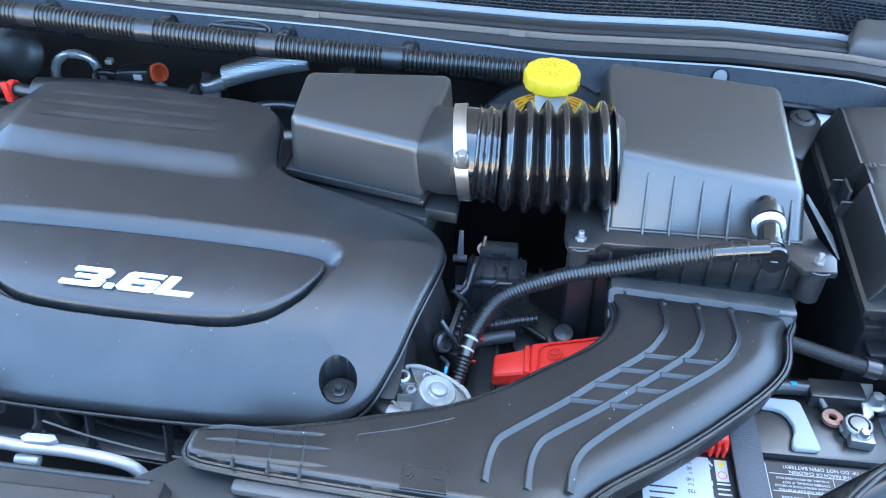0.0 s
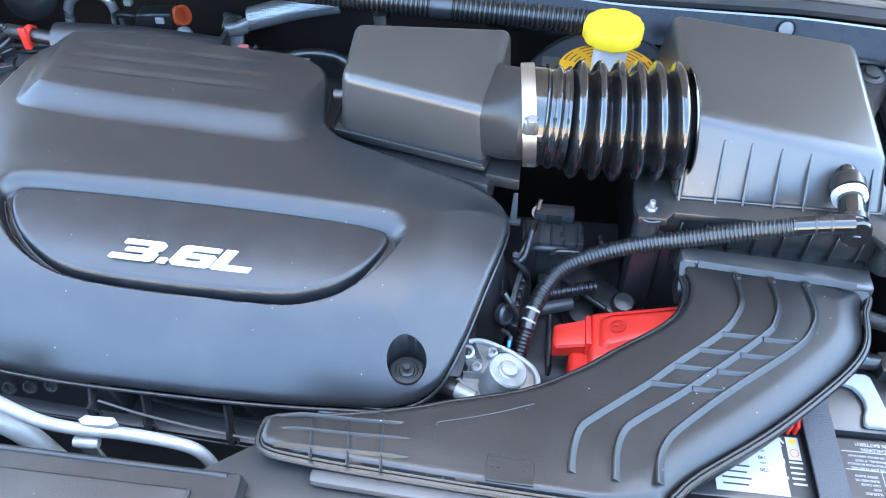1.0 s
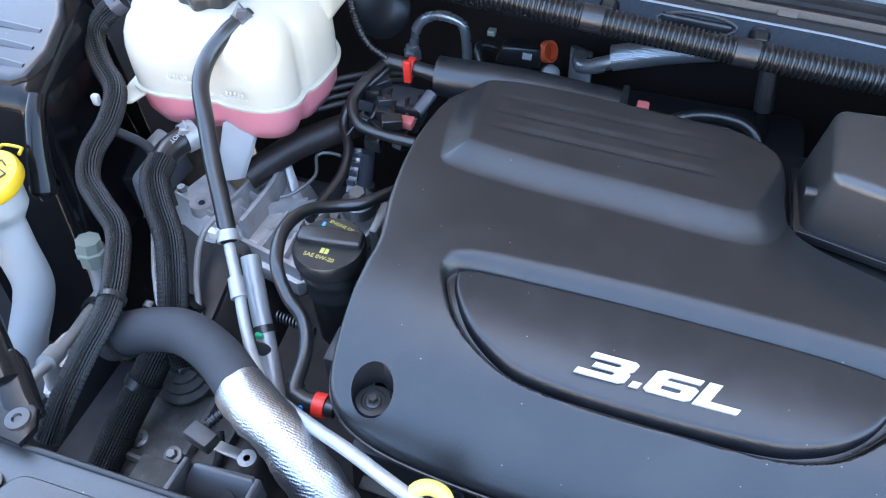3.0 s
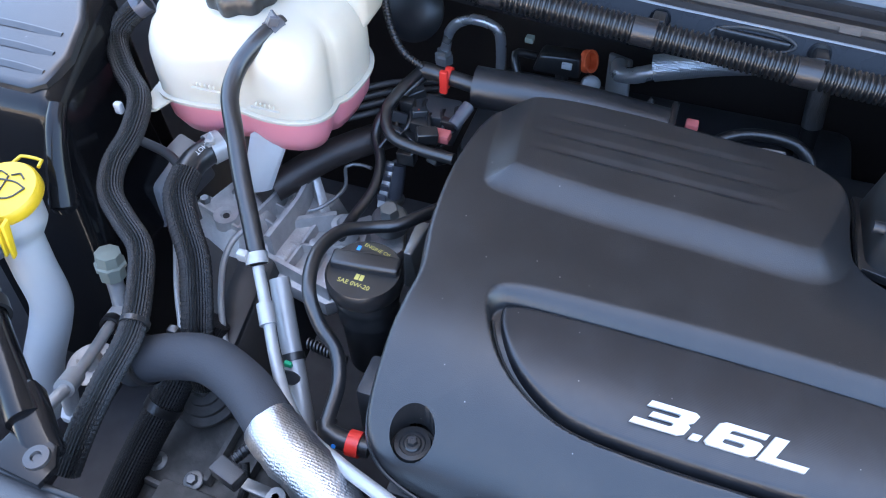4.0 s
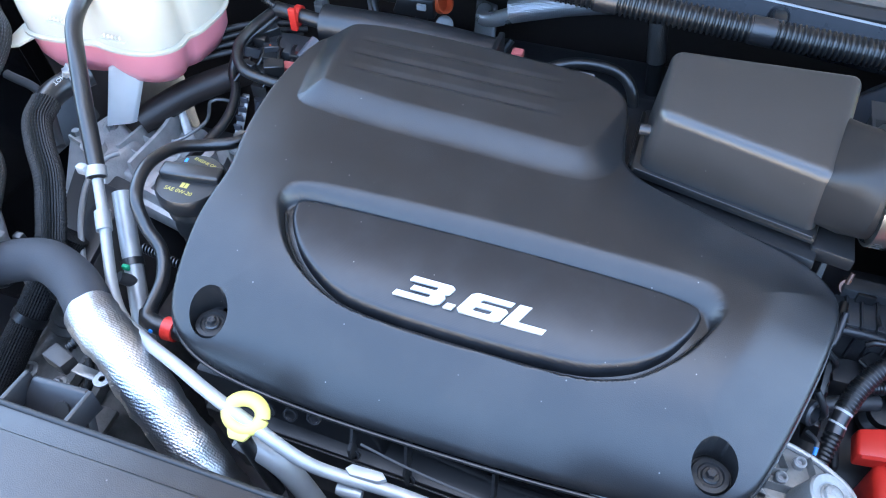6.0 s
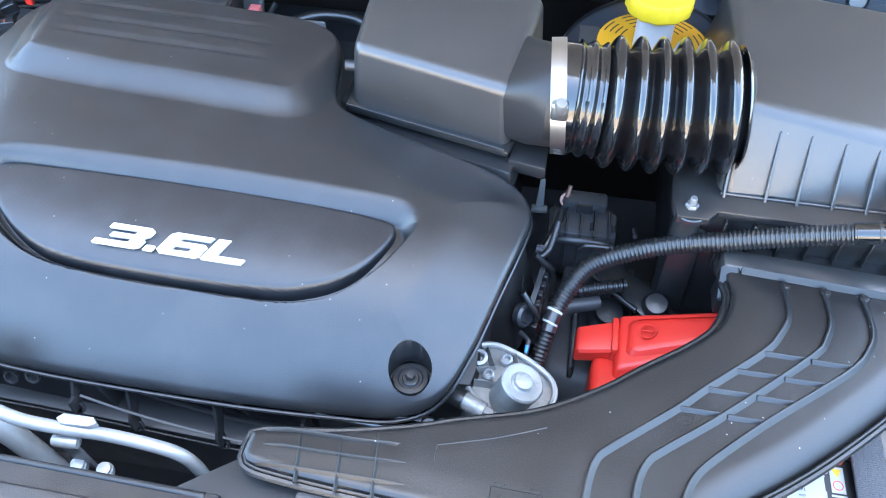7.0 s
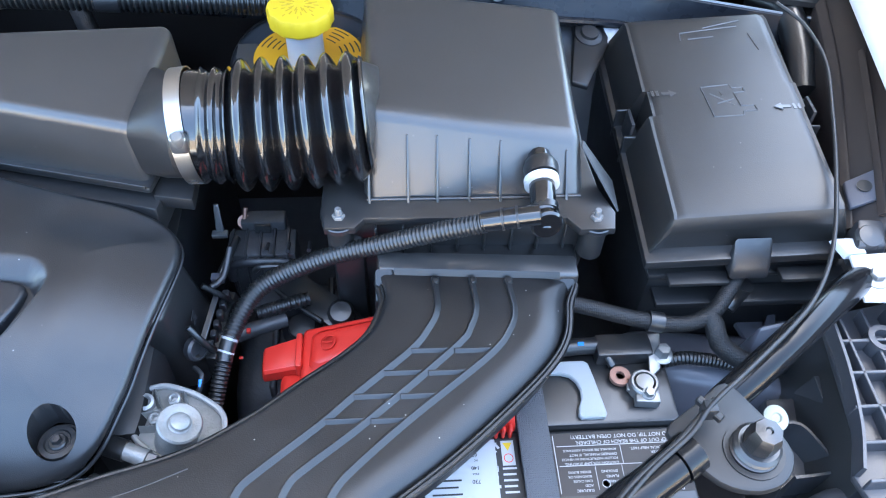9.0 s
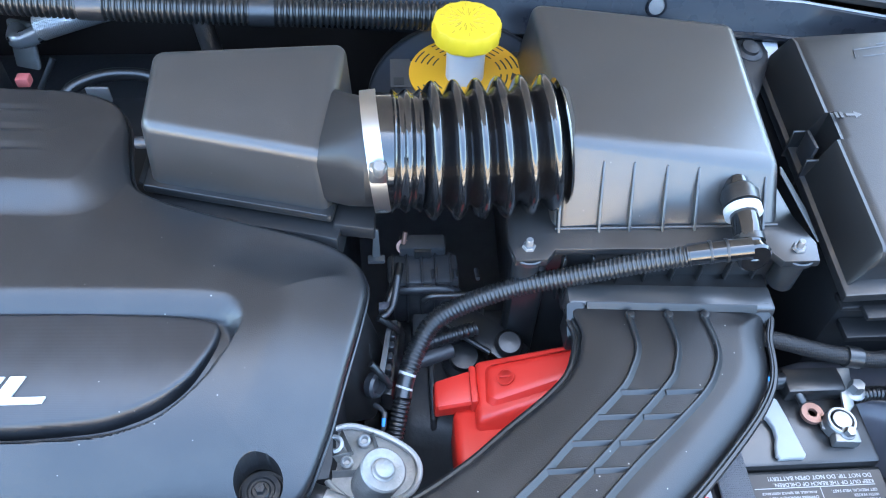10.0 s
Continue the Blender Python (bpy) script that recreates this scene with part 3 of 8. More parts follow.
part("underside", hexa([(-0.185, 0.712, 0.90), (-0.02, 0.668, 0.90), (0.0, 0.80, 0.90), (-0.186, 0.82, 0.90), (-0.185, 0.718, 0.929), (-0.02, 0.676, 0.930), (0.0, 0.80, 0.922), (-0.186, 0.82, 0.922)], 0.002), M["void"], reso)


def loft(sections):
    vs, fs, n = [], [], len(sections[0])
    for s in sections:
        vs += [Vector(p) for p in s]
    for j in range(len(sections) - 1):
        for i in range(n):
            a, b = j * n + i, j * n + (i + 1) % n
            fs.append((a, b, b + n, a + n))
    fs.append(tuple(reversed(range(n))))
    fs.append(tuple(range((len(sections) - 1) * n, len(sections) * n)))
    return vs, fs


def super_ring(x, cy, cz, ry, rz, power, n=32):
    out = []
    for i in range(n):
        a = 2 * math.pi * i / n
        c, s = math.cos(a), math.sin(a)
        out.append((x, cy + ry * math.copysign(abs(c) ** (2 / power), c), cz + rz * math.copysign(abs(s) ** (2 / power), s)))
    return out


HC = Vector((0.012, 0.722, 0.982))
HE = Vector((0.163, 0.728, 0.984))
part("outlet_neck", loft([super_ring(-0.036, 0.748, 0.972, 0.047, 0.027, 8), super_ring(-0.010, 0.729, 0.978, 0.0395, 0.0365, 4), super_ring(0.004, 0.722, 0.982, 0.0435, 0.0435, 2), super_ring(0.024, 0.722, 0.982, 0.0435, 0.0435, 2)]), M["void"], reso, smooth=25)
part("side_stud", tube([(-0.181, 0.748, 0.972), (-0.165, 0.748, 0.972)], 0.005), M["grey"], reso)
part("flange_lip", bead([(-0.027, 0.688, 0.9430), (-0.10, 0.7075, 0.9420), (-0.178, 0.7285, 0.9410)][::-1], 0.0036, 0.0034), M["black"], reso)
part("flange_lip", bead([(-0.182, 0.732, 0.9405), (-0.182, 0.77, 0.937), (-0.182, 0.82, 0.932)][::-1], 0.0036, 0.0034), M["black"], reso)
part("neck_shelf", hexa([(-0.024, 0.688, 0.920), (0.010, 0.682, 0.920), (0.010, 0.74, 0.920), (-0.02, 0.75, 0.920), (-0.024, 0.688, 0.934), (0.010, 0.682, 0.934), (0.010, 0.74, 0.934), (-0.02, 0.75, 0.934)], 0.002), M["void"], reso)


def bellows_radius(s):
    if s < 0.012:
        return 0.0462
    if s < 0.036:
        return 0.0474 + 0.0018 * math.cos(2 * math.pi * (s - 0.012) / 0.012)
    if s < 0.148:
        k = (s - 0.036) / 0.0187
        return 0.0440 + 0.0130 * (0.5 - 0.5 * math.cos(2 * math.pi * k)) ** 0.55 * (0.86 + 0.14 * math.sin(math.pi * (s - 0.036) / 0.112))
    return 0.0495 + 0.0016 * math.cos(2 * math.pi * (s - 0.148) / 0.010)


line = [HC + (HE - HC) * (i / 180) - Vector((0, 0, 0.004)) * math.sin(math.pi * i / 180) for i in range(181)]
bel = thing("intake_bellows", (0.09, 0.725, 0.92), "glossy black rubber bellows between resonator and air box", "intake hose")
for name, a, b in (("cuff", 0, 42), ("corrugation", 41, 172), ("end_cuff", 171, 180)):
    s0 = (line[a] - line[0]).length
    part(name, sweep(line[a:b + 1], lambda s: bellows_radius(s + s0), 48), M["gloss"], bel, smooth=60)
clamp = thing("hose_clamp", (0.012, 0.722, 0.93), "bright steel worm-drive clamp round the rubber bellows", "hose clamp")
part("band", ring((0.0125, 0.722, 0.982), (1, 0.07, 0.08), 0.0475, 0.0125, 0.0012, 48), M["steel"], clamp)
part("screw_housing", box(0.008, 0.022, 0.6735, 0.683, 0.994, 1.011, 0.003, 3), M["steel"], clamp)
part("screw", disc((0.0155, 0.6770, 1.005), (0.05, -0.35, 1), [(0.0005, -0.002), (0.0048, -0.002), (0.0052, 0.008), (0.004, 0.010), (0.0005, 0.010)], 18), M["zinc"], clamp)
for k in range(7):
    a = radians(206 + 5.5 * k)
    part("thread_slot", moved(box(-0.0035, 0.0035, -0.0007, 0.0007, 0, 0.0004, 0.0), plane_pose((0.0165 + 0.0006 * k, 0.722 + 0.0489 * math.cos(a), 0.982 + 0.0489 * math.sin(a)), (1, 0, 0), (0, -math.sin(a), math.cos(a)))), M["ink"], clamp)

# ---- air filter box ----
air = thing("air_filter_box", (0.26, 0.78, 0.72), "black plastic air filter box with a ribbed lid", "air filter box")
part("lid", hexa([(0.155, 0.674, 0.911), (0.350, 0.666, 0.911), (0.362, 0.900, 0.911), (0.150, 0.915, 0.911), (0.161, 0.714, 1.004), (0.346, 0.712, 0.970), (0.349, 0.880, 0.990), (0.160, 0.904, 0.998)], 0.0105, 6), M["box"], air)


def lid_face(x, z):
    """How far back the lid's sloping front lies."""
    u = (x - 0.155) / 0.192
    yb, yt, zt = 0.674 - 0.008 * u, 0.714 - 0.002 * u, 1.004 - 0.034 * u
    return yb + (yt - yb) * (z - 0.911) / (zt - 0.911)



part("hose_collar", loft([super_ring(0.152, 0.729, 0.983, 0.0455, 0.0455, 2), super_ring(0.158, 0.731, 0.982, 0.045, 0.044, 2.2), super_ring(0.172, 0.752, 0.972, 0.036, 0.030, 3)]), M["box"], air)
for x, zr in ((0.1605, 0.962), (0.194, 0.982), (0.2195, 0.980), (0.2475, 0.976), (0.2745, 0.973), (0.333, 0.962)):
    y0, y1 = lid_face(x, 0.929), lid_face(x, zr)
    part("rib", hexa([(x - 0.0013, y0 - 0.005, 0.929), (x + 0.0013, y0 - 0.005, 0.929), (x + 0.0013, y0 + 0.01, 0.929), (x - 0.0013, y0 + 0.01, 0.929), (x - 0.0010, y1 - 0.0012, zr), (x + 0.0010, y1 - 0.0012, zr), (x + 0.0010, y1 + 0.004, zr), (x - 0.0010, y1 + 0.004, zr)], 0.0005, 1), M["box"], air)
part("base_lip", tube([(0.158, lid_face(0.158, 0.930) - 0.001, 0.930), (0.25, lid_face(0.25, 0.930) - 0.001, 0.930), (0.346, lid_face(0.346, 0.930) - 0.001, 0.930)], 0.0014), M["box"], air)
part("lid_flange", prism([(0.118, 0.668), (0.122, 0.650), (0.148, 0.650), (0.156, 0.660), (0.330, 0.655), (0.340, 0.641), (0.370, 0.641), (0.374, 0.660), (0.364, 0.690), (0.360, 0.74), (0.360, 0.90), (0.15, 0.92), (0.13, 0.90)], 0.920, 0.929, 0.002), M["black"], air)
part("base", hexa([(0.140, 0.675, 0.72), (0.345, 0.668, 0.72), (0.350, 0.89, 0.72), (0.145, 0.90, 0.72), (0.130, 0.666, 0.921), (0.362, 0.660, 0.921), (0.370, 0.895, 0.921), (0.135, 0.91, 0.921)], 0.006), M["black"], air)
for k in range(8):
    x = 0.165 + 0.024 * k
    part("base_rib", box(x - 0.001, x + 0.001, 0.6575, 0.668, 0.86, 0.918, 0.0004, 1), M["black"], air)
part("gusset", hexa([(0.376, 0.662, 0.926), (0.378, 0.663, 0.926), (0.380, 0.700, 0.926), (0.378, 0.700, 0.926), (0.346, 0.708, 0.962), (0.348, 0.708, 0.962), (0.350, 0.716, 0.962), (0.348, 0.716, 0.962)], 0.0005, 1), M["void"], air)
part("lower_rail", box(0.165, 0.345, 0.640, 0.668, 0.868, 0.884, 0.003), M["black"], air)
for x, y in ((0.134, 0.663), (0.356, 0.654)):
    part("boss", disc((x, y, 0.885), (0, 0, 1), [(0.001, 0), (0.0115, 0), (0.0115, 0.036), (0.0105, 0.039), (0.001, 0.039)], 24), M["black"], air)
    part("bolt", bolt_geo((x, y, 0.926), (0, 0, 1), 0.0056, 0.006, 1.5), M["dull"], air)
    part("stud", disc((x, y, 0.930), (0, 0, 1), [(0.0005, 0), (0.0030, 0), (0.0030, 0.008), (0.0024, 0.009), (0.0005, 0.009)], 14), M["dull"], air)
    part("cup", disc((x, y - 0.001, 0.921), (0, 0, 1), [(0.0115, 0), (0.0145, 0), (0.0150, 0.005), (0.0140, 0.006), (0.0115, 0.003)], 28), M["panel"], air)

# ---- air intake duct ----
DUCT = [(-0.168, 0.405), (-0.160, 0.414), (-0.11, 0.423), (-0.062, 0.436), (-0.027, 0.449), (0.025, 0.467), (0.069, 0.494), (0.102, 0.521), (0.137, 0.549), (0.157, 0.571), (0.167, 0.600), (0.170, 0.632), (0.25, 0.634),
        (0.336, 0.630), (0.332, 0.596), (0.324, 0.562), (0.305, 0.533), (0.266, 0.494), (0.217, 0.451), (0.160, 0.408), (0.140, 0.388), (0.126, 0.374), (0.05, 0.373), (-0.05, 0.375), (-0.13, 0.378), (-0.165, 0.384)]


def duct_base(x, y):
    return 0.915 - 0.06 * x - 0.03 * (y - 0.4)


def duct_top(x, y, d):
    w = ease(-0.005, 0.045, (x - 0.10) - 0.85 * (y - 0.40))
    r = 0.0055 + 0.0085 * w
    e = np.clip(r - 0.0015 - d, 0, r)
    return duct_base(x, y) - (r - np.sqrt(np.maximum(0, r * r - e * e))) - (0.0010 + 0.0045 * w) * ease(0.026, 0.0, d)


duct = thing("air_intake_duct", (0.05, 0.48, 0.86), "dusty black plastic intake duct with raised ribs", "air duct")
part("duct_shell", shell(inset(DUCT, 0.0050), duct_top, 0.0022, 0.03), M["duct"], duct, smooth=50)


def on_duct(x, y, up=0.0):
    return (x, y, float(duct_base(np.array(x), np.array(y))) + up)


RIBS = ([(0.2144, 0.616), (0.2150, 0.586), (0.2053, 0.564), (0.1908, 0.5445), (0.1465, 0.5035), (0.1240, 0.4815), (0.082, 0.445), (0.0695, 0.432), (0.0645, 0.413), (0.0630, 0.394)],
        [(0.2465, 0.616), (0.2479, 0.5877), (0.2410, 0.567), (0.2285, 0.549), (0.1593, 0.4845), (0.115, 0.4475), (0.1035, 0.436), (0.0970, 0.418), (0.0950, 0.392)],
        [(0.2778, 0.616), (0.2800, 0.5844), (0.2723, 0.563), (0.2531, 0.539), (0.1893, 0.4845), (0.1500, 0.4480), (0.1360, 0.432), (0.1285, 0.415), (0.1265, 0.394)])
for r in RIBS:
    part("rib", bead([on_duct(x, y, -0.001) for x, y in r], 0.0070, 0.0044), M["duct"], duct, smooth=60)
    part("rib_end", disc(on_duct(*r[0], -0.001), (0, 0, 1), [(0.001, 0), (0.0041, 0), (0.0040, 0.0028), (0.0030, 0.0040), (0.001, 0.0044)], 16), M["duct"], duct)
for k in range(4):
    x, y = 0.1925 - 0.0222 * k, 0.5440 - 0.0205 * k
    for off in (0.0, 0.0350):
        part("cross_rib", bead([on_duct(x + off + 0.029, y + 0.001, -0.001), on_duct(x + off - 0.001, y, -0.001)], 0.0054, 0.0036), M["duct"], duct, smooth=60)
for y0, y1, y2, x2 in ((0.398, 0.400, 0.4045, -0.048), (0.3855, 0.386, 0.3890, -0.050), (0.4085, 0.4125, 0.418, -0.060)):
    part("long_rib", bead([on_duct(-0.154, y0, -0.004), on_duct(-0.140, y1 - 0.0005, -0.0012), on_duct(-0.096, y1 + 0.001, -0.001), on_duct(-0.066, (y1 + y2) / 2 + 0.0006, -0.0012), on_duct(x2, y2, -0.005)][::-1], 0.0026, 0.0030), M["duct"], duct, smooth=60)
for x, y0, y1 in ((-0.127, 0.377, 0.411), (-0.100, 0.376, 0.417), (-0.0755, 0.375, 0.422)):
    part("cross_rib", bead([on_duct(x - 0.003, y1, -0.003), on_duct(x, (y0 + y1) / 2, -0.001), on_duct(x + 0.002, y0, -0.003)], 0.0026, 0.0030), M["duct"], duct, smooth=60)
part("seam_line", bead([on_duct(-0.038, 0.421, -0.001), on_duct(-0.038, 0.410, -0.001)], 0.0014, 0.0014), M["duct"], duct)
part("seam_line", bead([on_duct(0.034, 0.449, -0.001), on_duct(0.0, 0.434, -0.001), on_duct(-0.038, 0.421, -0.001)], 0.0014, 0.0014), M["duct"], duct)
icon = part("battery_sign", hexa([on_duct(0.001, 0.379, -0.002), on_duct(0.036, 0.379, -0.002), on_duct(0.036, 0.399, -0.002), on_duct(0.001, 0.399, -0.002), on_duct(0.001, 0.379, 0.001), on_duct(0.036, 0.379, 0.001), on_duct(0.036, 0.399, 0.001), on_duct(0.001, 0.399, 0.001)], 0.0005, 1), M["duct"], duct)
for x in (0.003, 0.027):
    part("sign_post", hexa([on_duct(x, 0.399, -0.002), on_duct(x + 0.007, 0.399, -0.002), on_duct(x + 0.007, 0.402, -0.002), on_duct(x, 0.402, -0.002), on_duct(x, 0.399, 0.001), on_duct(x + 0.007, 0.399, 0.001), on_duct(x + 0.007, 0.402, 0.001), on_duct(x, 0.402, 0.001)], 0.0003, 1), M["duct"], icon)
for x0, x1, y0, y1 in ((0.005, 0.011, 0.3895, 0.3910), (0.0072, 0.0088, 0.3872, 0.3933), (0.025, 0.031, 0.3900, 0.3915)):
    part("sign_mark", hexa([on_duct(x0, y0, 0), on_duct(x1, y0, 0), on_duct(x1, y1, 0), on_duct(x0, y1, 0), on_duct(x0, y0, 0.0022), on_duct(x1, y0, 0.0022), on_duct(x1, y1, 0.0022), on_duct(x0, y1, 0.0022)], 0.0002, 1), M["duct"], icon)
part("mouth_rim", hexa([(0.166, 0.622, 0.872), (0.342, 0.618, 0.864), (0.342, 0.645, 0.864), (0.166, 0.648, 0.872), (0.166, 0.628, 0.899), (0.342, 0.622, 0.889), (0.342, 0.645, 0.890), (0.166, 0.648, 0.900)], 0.003), M["box"], duct)
part("mouth_lip", bead([(0.324, 0.622, 0.8885), (0.25, 0.6235, 0.893), (0.180, 0.625, 0.8975)], 0.0050, 0.0050), M["duct"], duct)
for x0, x1, z in ((0.163, 0.180, 0.893), (0.324, 0.339, 0.883)):
    part("mouth_corner", hexa([(x0, 0.604, z - 0.03), (x1, 0.604, z - 0.03), (x1, 0.630, z - 0.03), (x0, 0.630, z - 0.03), (x0, 0.606, z - 0.012), (x1, 0.606, z - 0.012), (x1, 0.628, z + 0.008), (x0, 0.628, z + 0.008)], 0.003), M["duct"], duct)

# ---- battery ----
bat = thing("car_battery", (0.32, 0.50, 0.64), "black car battery with white handle and printed labels", "battery")
part("case", box(0.165, 0.425, 0.448, 0.590, 0.64, 0.795, 0.003), M["black"], bat)
part("top_cover", box(0.162, 0.428, 0.519, 0.592, 0.785, 0.810, 0.004), M["black"], bat)
part("front_top", box(0.162, 0.428, 0.445, 0.5185, 0.785, 0.803, 0.003), M["black"], bat)
part("handle", prism([(0.318, 0.580), (0.350, 0.580), (0.354, 0.577), (0.357, 0.560), (0.362, 0.526), (0.360, 0.523), (0.339, 0.523), (0.337, 0.526), (0.3385, 0.534), (0.342, 0.542), (0.3425, 0.551), (0.340, 0.559), (0.335, 0.565), (0.328, 0.5675), (0.318, 0.568)], 0.810, 0.816, 0.001, 1), M["milky"], bat, "pale grey carrying handle")
part("white_label", box(0.200, 0.262, 0.452, 0.512, 0.8032, 0.8037, 0.0), M["print"], bat, "white printed label")
single("battery_strap", box(0.282, 0.309, 0.440, 0.596, 0.8105, 0.8135, 0.0008), M["strap"], "black woven hold-down strap over the battery", "strap")

# ---- fuse box ----
fuse = thing("fuse_box", (0.50, 0.76, 0.72), "black plastic fuse box with embossed lid", "fuse box")


def lid_z(x, y):
    return 0.940 + 0.058 * (x - 0.42) + 0.06 * (y - 0.655)


def lid_section(y, drop, cut):
    """One cross-section of the lid: sloping sides, rounded shoulders; cut draws the sides in where the latches sit."""
    k = 0.034 * (y - 0.632)
    xl, xr = 0.405 + k + cut, 0.590 + k - cut * 1.25
    a, b = xl + (0.002 if cut else 0.014), xr - (0.002 if cut else 0.024)
    zb = 0.894 + 0.06 * (y - 0.632)
    out = [(xl, y, zb)]
    for base, edge, s in ((xl, a, 1), (xr, b, -1)):
        side = []
        for f, g in ((0.6, 0.62), (0.88, 0.90), (0.97, 0.965), (1.0, 0.985)):
            side.append((base + (edge - base) * f, y, zb + max(0.001, (lid_z(edge, y) - drop - zb)) * g))
        for e, g in ((0.003, 0.0012), (0.007, 0.0), (0.011, 0.0)):
            side.append((edge + s * e, y, max(zb + 0.0011, lid_z(edge + s * e, y) - drop - g)))
        out += side if s > 0 else side[::-1]
    return out + [(xr, y, zb)]


stations = [(0.6440, 0.047, 0), (0.6386, 0.0185, 0), (0.6385, 0.014, 0), (0.6400, 0.0065, 0), (0.6425, 0.002, 0), (0.647, 0, 0), (0.70, 0, 0), (0.7615, 0, 0), (0.7635, 0, 0), (0.764, 0, 0.016), (0.766, 0, 0.016), (0.795, 0, 0.016), (0.797, 0, 0.016), (0.7975, 0, 0), (0.7995, 0, 0), (0.85, 0, 0), (0.895, 0, 0), (0.905, 0.003, 0), (0.915, 0.02, 0), (0.925, 0.05, 0)]
part("lid", loft([lid_section(*s) for s in stations]), M["lidplate"], fuse, smooth=24)
part("lid_rim", hexa([(0.401, 0.628, 0.886), (0.595, 0.630, 0.890), (0.606, 0.93, 0.902), (0.409, 0.93, 0.902), (0.401, 0.628, 0.896), (0.595, 0.630, 0.900), (0.606, 0.93, 0.912), (0.409, 0.93, 0.912)], 0.002), M["black"], fuse)
part("base", box(0.415, 0.590, 0.640, 0.92, 0.72, 0.888, 0.006), M["void"], fuse)
part("base_ledge", box(0.410, 0.594, 0.632, 0.650, 0.866, 0.872, 0.002), M["black"], fuse)
part("front_tab", hexa([(0.478, 0.618, 0.880), (0.514, 0.618, 0.880), (0.514, 0.636, 0.880), (0.478, 0.636, 0.880), (0.479, 0.622, 0.892), (0.513, 0.622, 0.892), (0.514, 0.638, 0.916), (0.478, 0.638, 0.916)], 0.003), M["panel"], fuse)

# ---- brake fluid reservoir ----
res = thing("brake_fluid_reservoir", (0.10, 0.88, 0.90), "white brake fluid reservoir with yellow cap and yellow warning ring", "reservoir")
part("tank", box(0.03, 0.17, 0.84, 0.910, 0.86, 0.931, 0.012, 3), M["grey"], res)
part("warning_ring", disc((0.100, 0.880, 0.932), (0, 0, 1), [(0.02, 0), (0.056, 0), (0.056, 0.0015), (0.02, 0.0015)], 48), M["yellow_label"], res)
part("neck", disc((0.098, 0.877, 0.925), (0, 0, 1), [(0.001, 0), (0.0185, 0), (0.0185, 0.056), (0.001, 0.056)], 32), M["white"], res)
part("cap", disc((0.097, 0.876, 0.978), (0, 0, 1), [(0.001, 0), (0.0305, 0), (0.0322, 0.002), (0.0322, 0.014), (0.0306, 0.018), (0.024, 0.0192), (0.001, 0.0192)], 144, wave=lambda a, r: r - (0.0011 * abs(math.sin(6 * a)) ** 3 if r > 0.029 else 0)), M["yellow"], res)

bb = thing("brake_booster", (0.10, 0.93, 0.76), "dark grey brake booster dome behind the fluid reservoir", "brake booster")
part("dome", disc((0.100, 0.9365, 0.853), (0, -1, 0), [(0.001, 0), (0.099, 0), (0.099, 0.002), (0.092, 0.0035), (0.080, 0.009), (0.050, 0.0135), (0.001, 0.0145)], 56), M["carrier"], bb, smooth=60)
part("crimped_rim", ring((0.100, 0.9365, 0.853), (0, -1, 0), 0.0955, 0.005, 0.0035, 56), M["grey"], bb)

# ---- cowl and wiring loom ----


def cz(x):
    return 0.980 - 0.066 * (x + 0.077)


def across(y0, z0, y1, z1, h=0.004):
    """A long cowl member from y0, z0 to y1, z1, following the bay's width."""
    a, b = -1.05, 0.72
    return hexa([(a, y0, cz(a) + z0 - h), (b, y0, cz(b) + z0 - h), (b, y1, cz(b) + z1 - h), (a, y1, cz(a) + z1 - h), (a, y0, cz(a) + z0), (b, y0, cz(b) + z0), (b, y1, cz(b) + z1), (a, y1, cz(a) + z1)], 0.001, 1)


XS = (-1.05, -0.70, -0.385, -0.168, 0.113, 0.316, 0.45, 0.56, 0.72)
ZF = (1.055, 1.030, 1.006, 0.995, 0.971, 0.968, 0.960, 0.945, 0.93)
ZS = (1.056, 1.032, 1.008, 0.998, 0.984, 0.984, 0.977, 0.965, 0.955)
YB = (0.0, 0.0, 0.0, 0.0, 0.0, 0.0, -0.004, -0.014, -0.04)


def zf(x):
    return float(np.interp(x, XS, ZF))


def zs(x):
    return float(np.interp(x, XS, ZS))


def member(section, upper=zf):
    """A long cowl part: a closed (y, z) section carried across the bay, z from the flange or the seal line."""
    vs, fs, m = [], [], len(section)
    xs = [-1.05 + 1.77 * k / 60 for k in range(61)]
    for x in xs:
        y0 = float(np.interp(x, XS, YB))
        vs += [(x, y + y0, upper(x) + z) for y, z in section]
    for k in range(60):
        for i in range(m):
            a, b = k * m + i, k * m + (i + 1) % m
            fs.append((a, a + m, b + m, b))
    fs.append(tuple(range(m)))
    fs.append(tuple(reversed(range(60 * m, 61 * m))))
    return vs, fs


flange = slab("cowl_flange", member([(0.938, -0.034), (0.949, -0.022), (0.956, -0.001), (0.959, 0.001), (0.962, -0.002), (0.955, -0.026), (0.941, -0.040)]), M["paint"], "dark painted steel cowl flange with round holes", "cowl")
# pale bead stands in for the specular line along the painted flange top
part("flange_edge_glint", member([(0.9572, 0.0008), (0.9582, 0.0022), (0.9598, 0.0022), (0.9606, 0.0006)]), M["strip"], flange, "thin pale bead painted as the highlight on the flange edge")
slab("cowl_ledge", member([(0.963, -0.006), (0.972, 0.000), (0.981, -0.002), (0.981, -0.010), (0.963, -0.012)], zs), M["void"], "black cowl ledge under the seal", "cowl")
slab("seal_strip", member([(0.983, -0.004), (0.9842, 0.0015), (0.9875, 0.003), (0.9908, 0.0005), (0.9915, -0.005)], zs), M["seal"], "weathered pale rubber seal strip on the cowl", "seal")
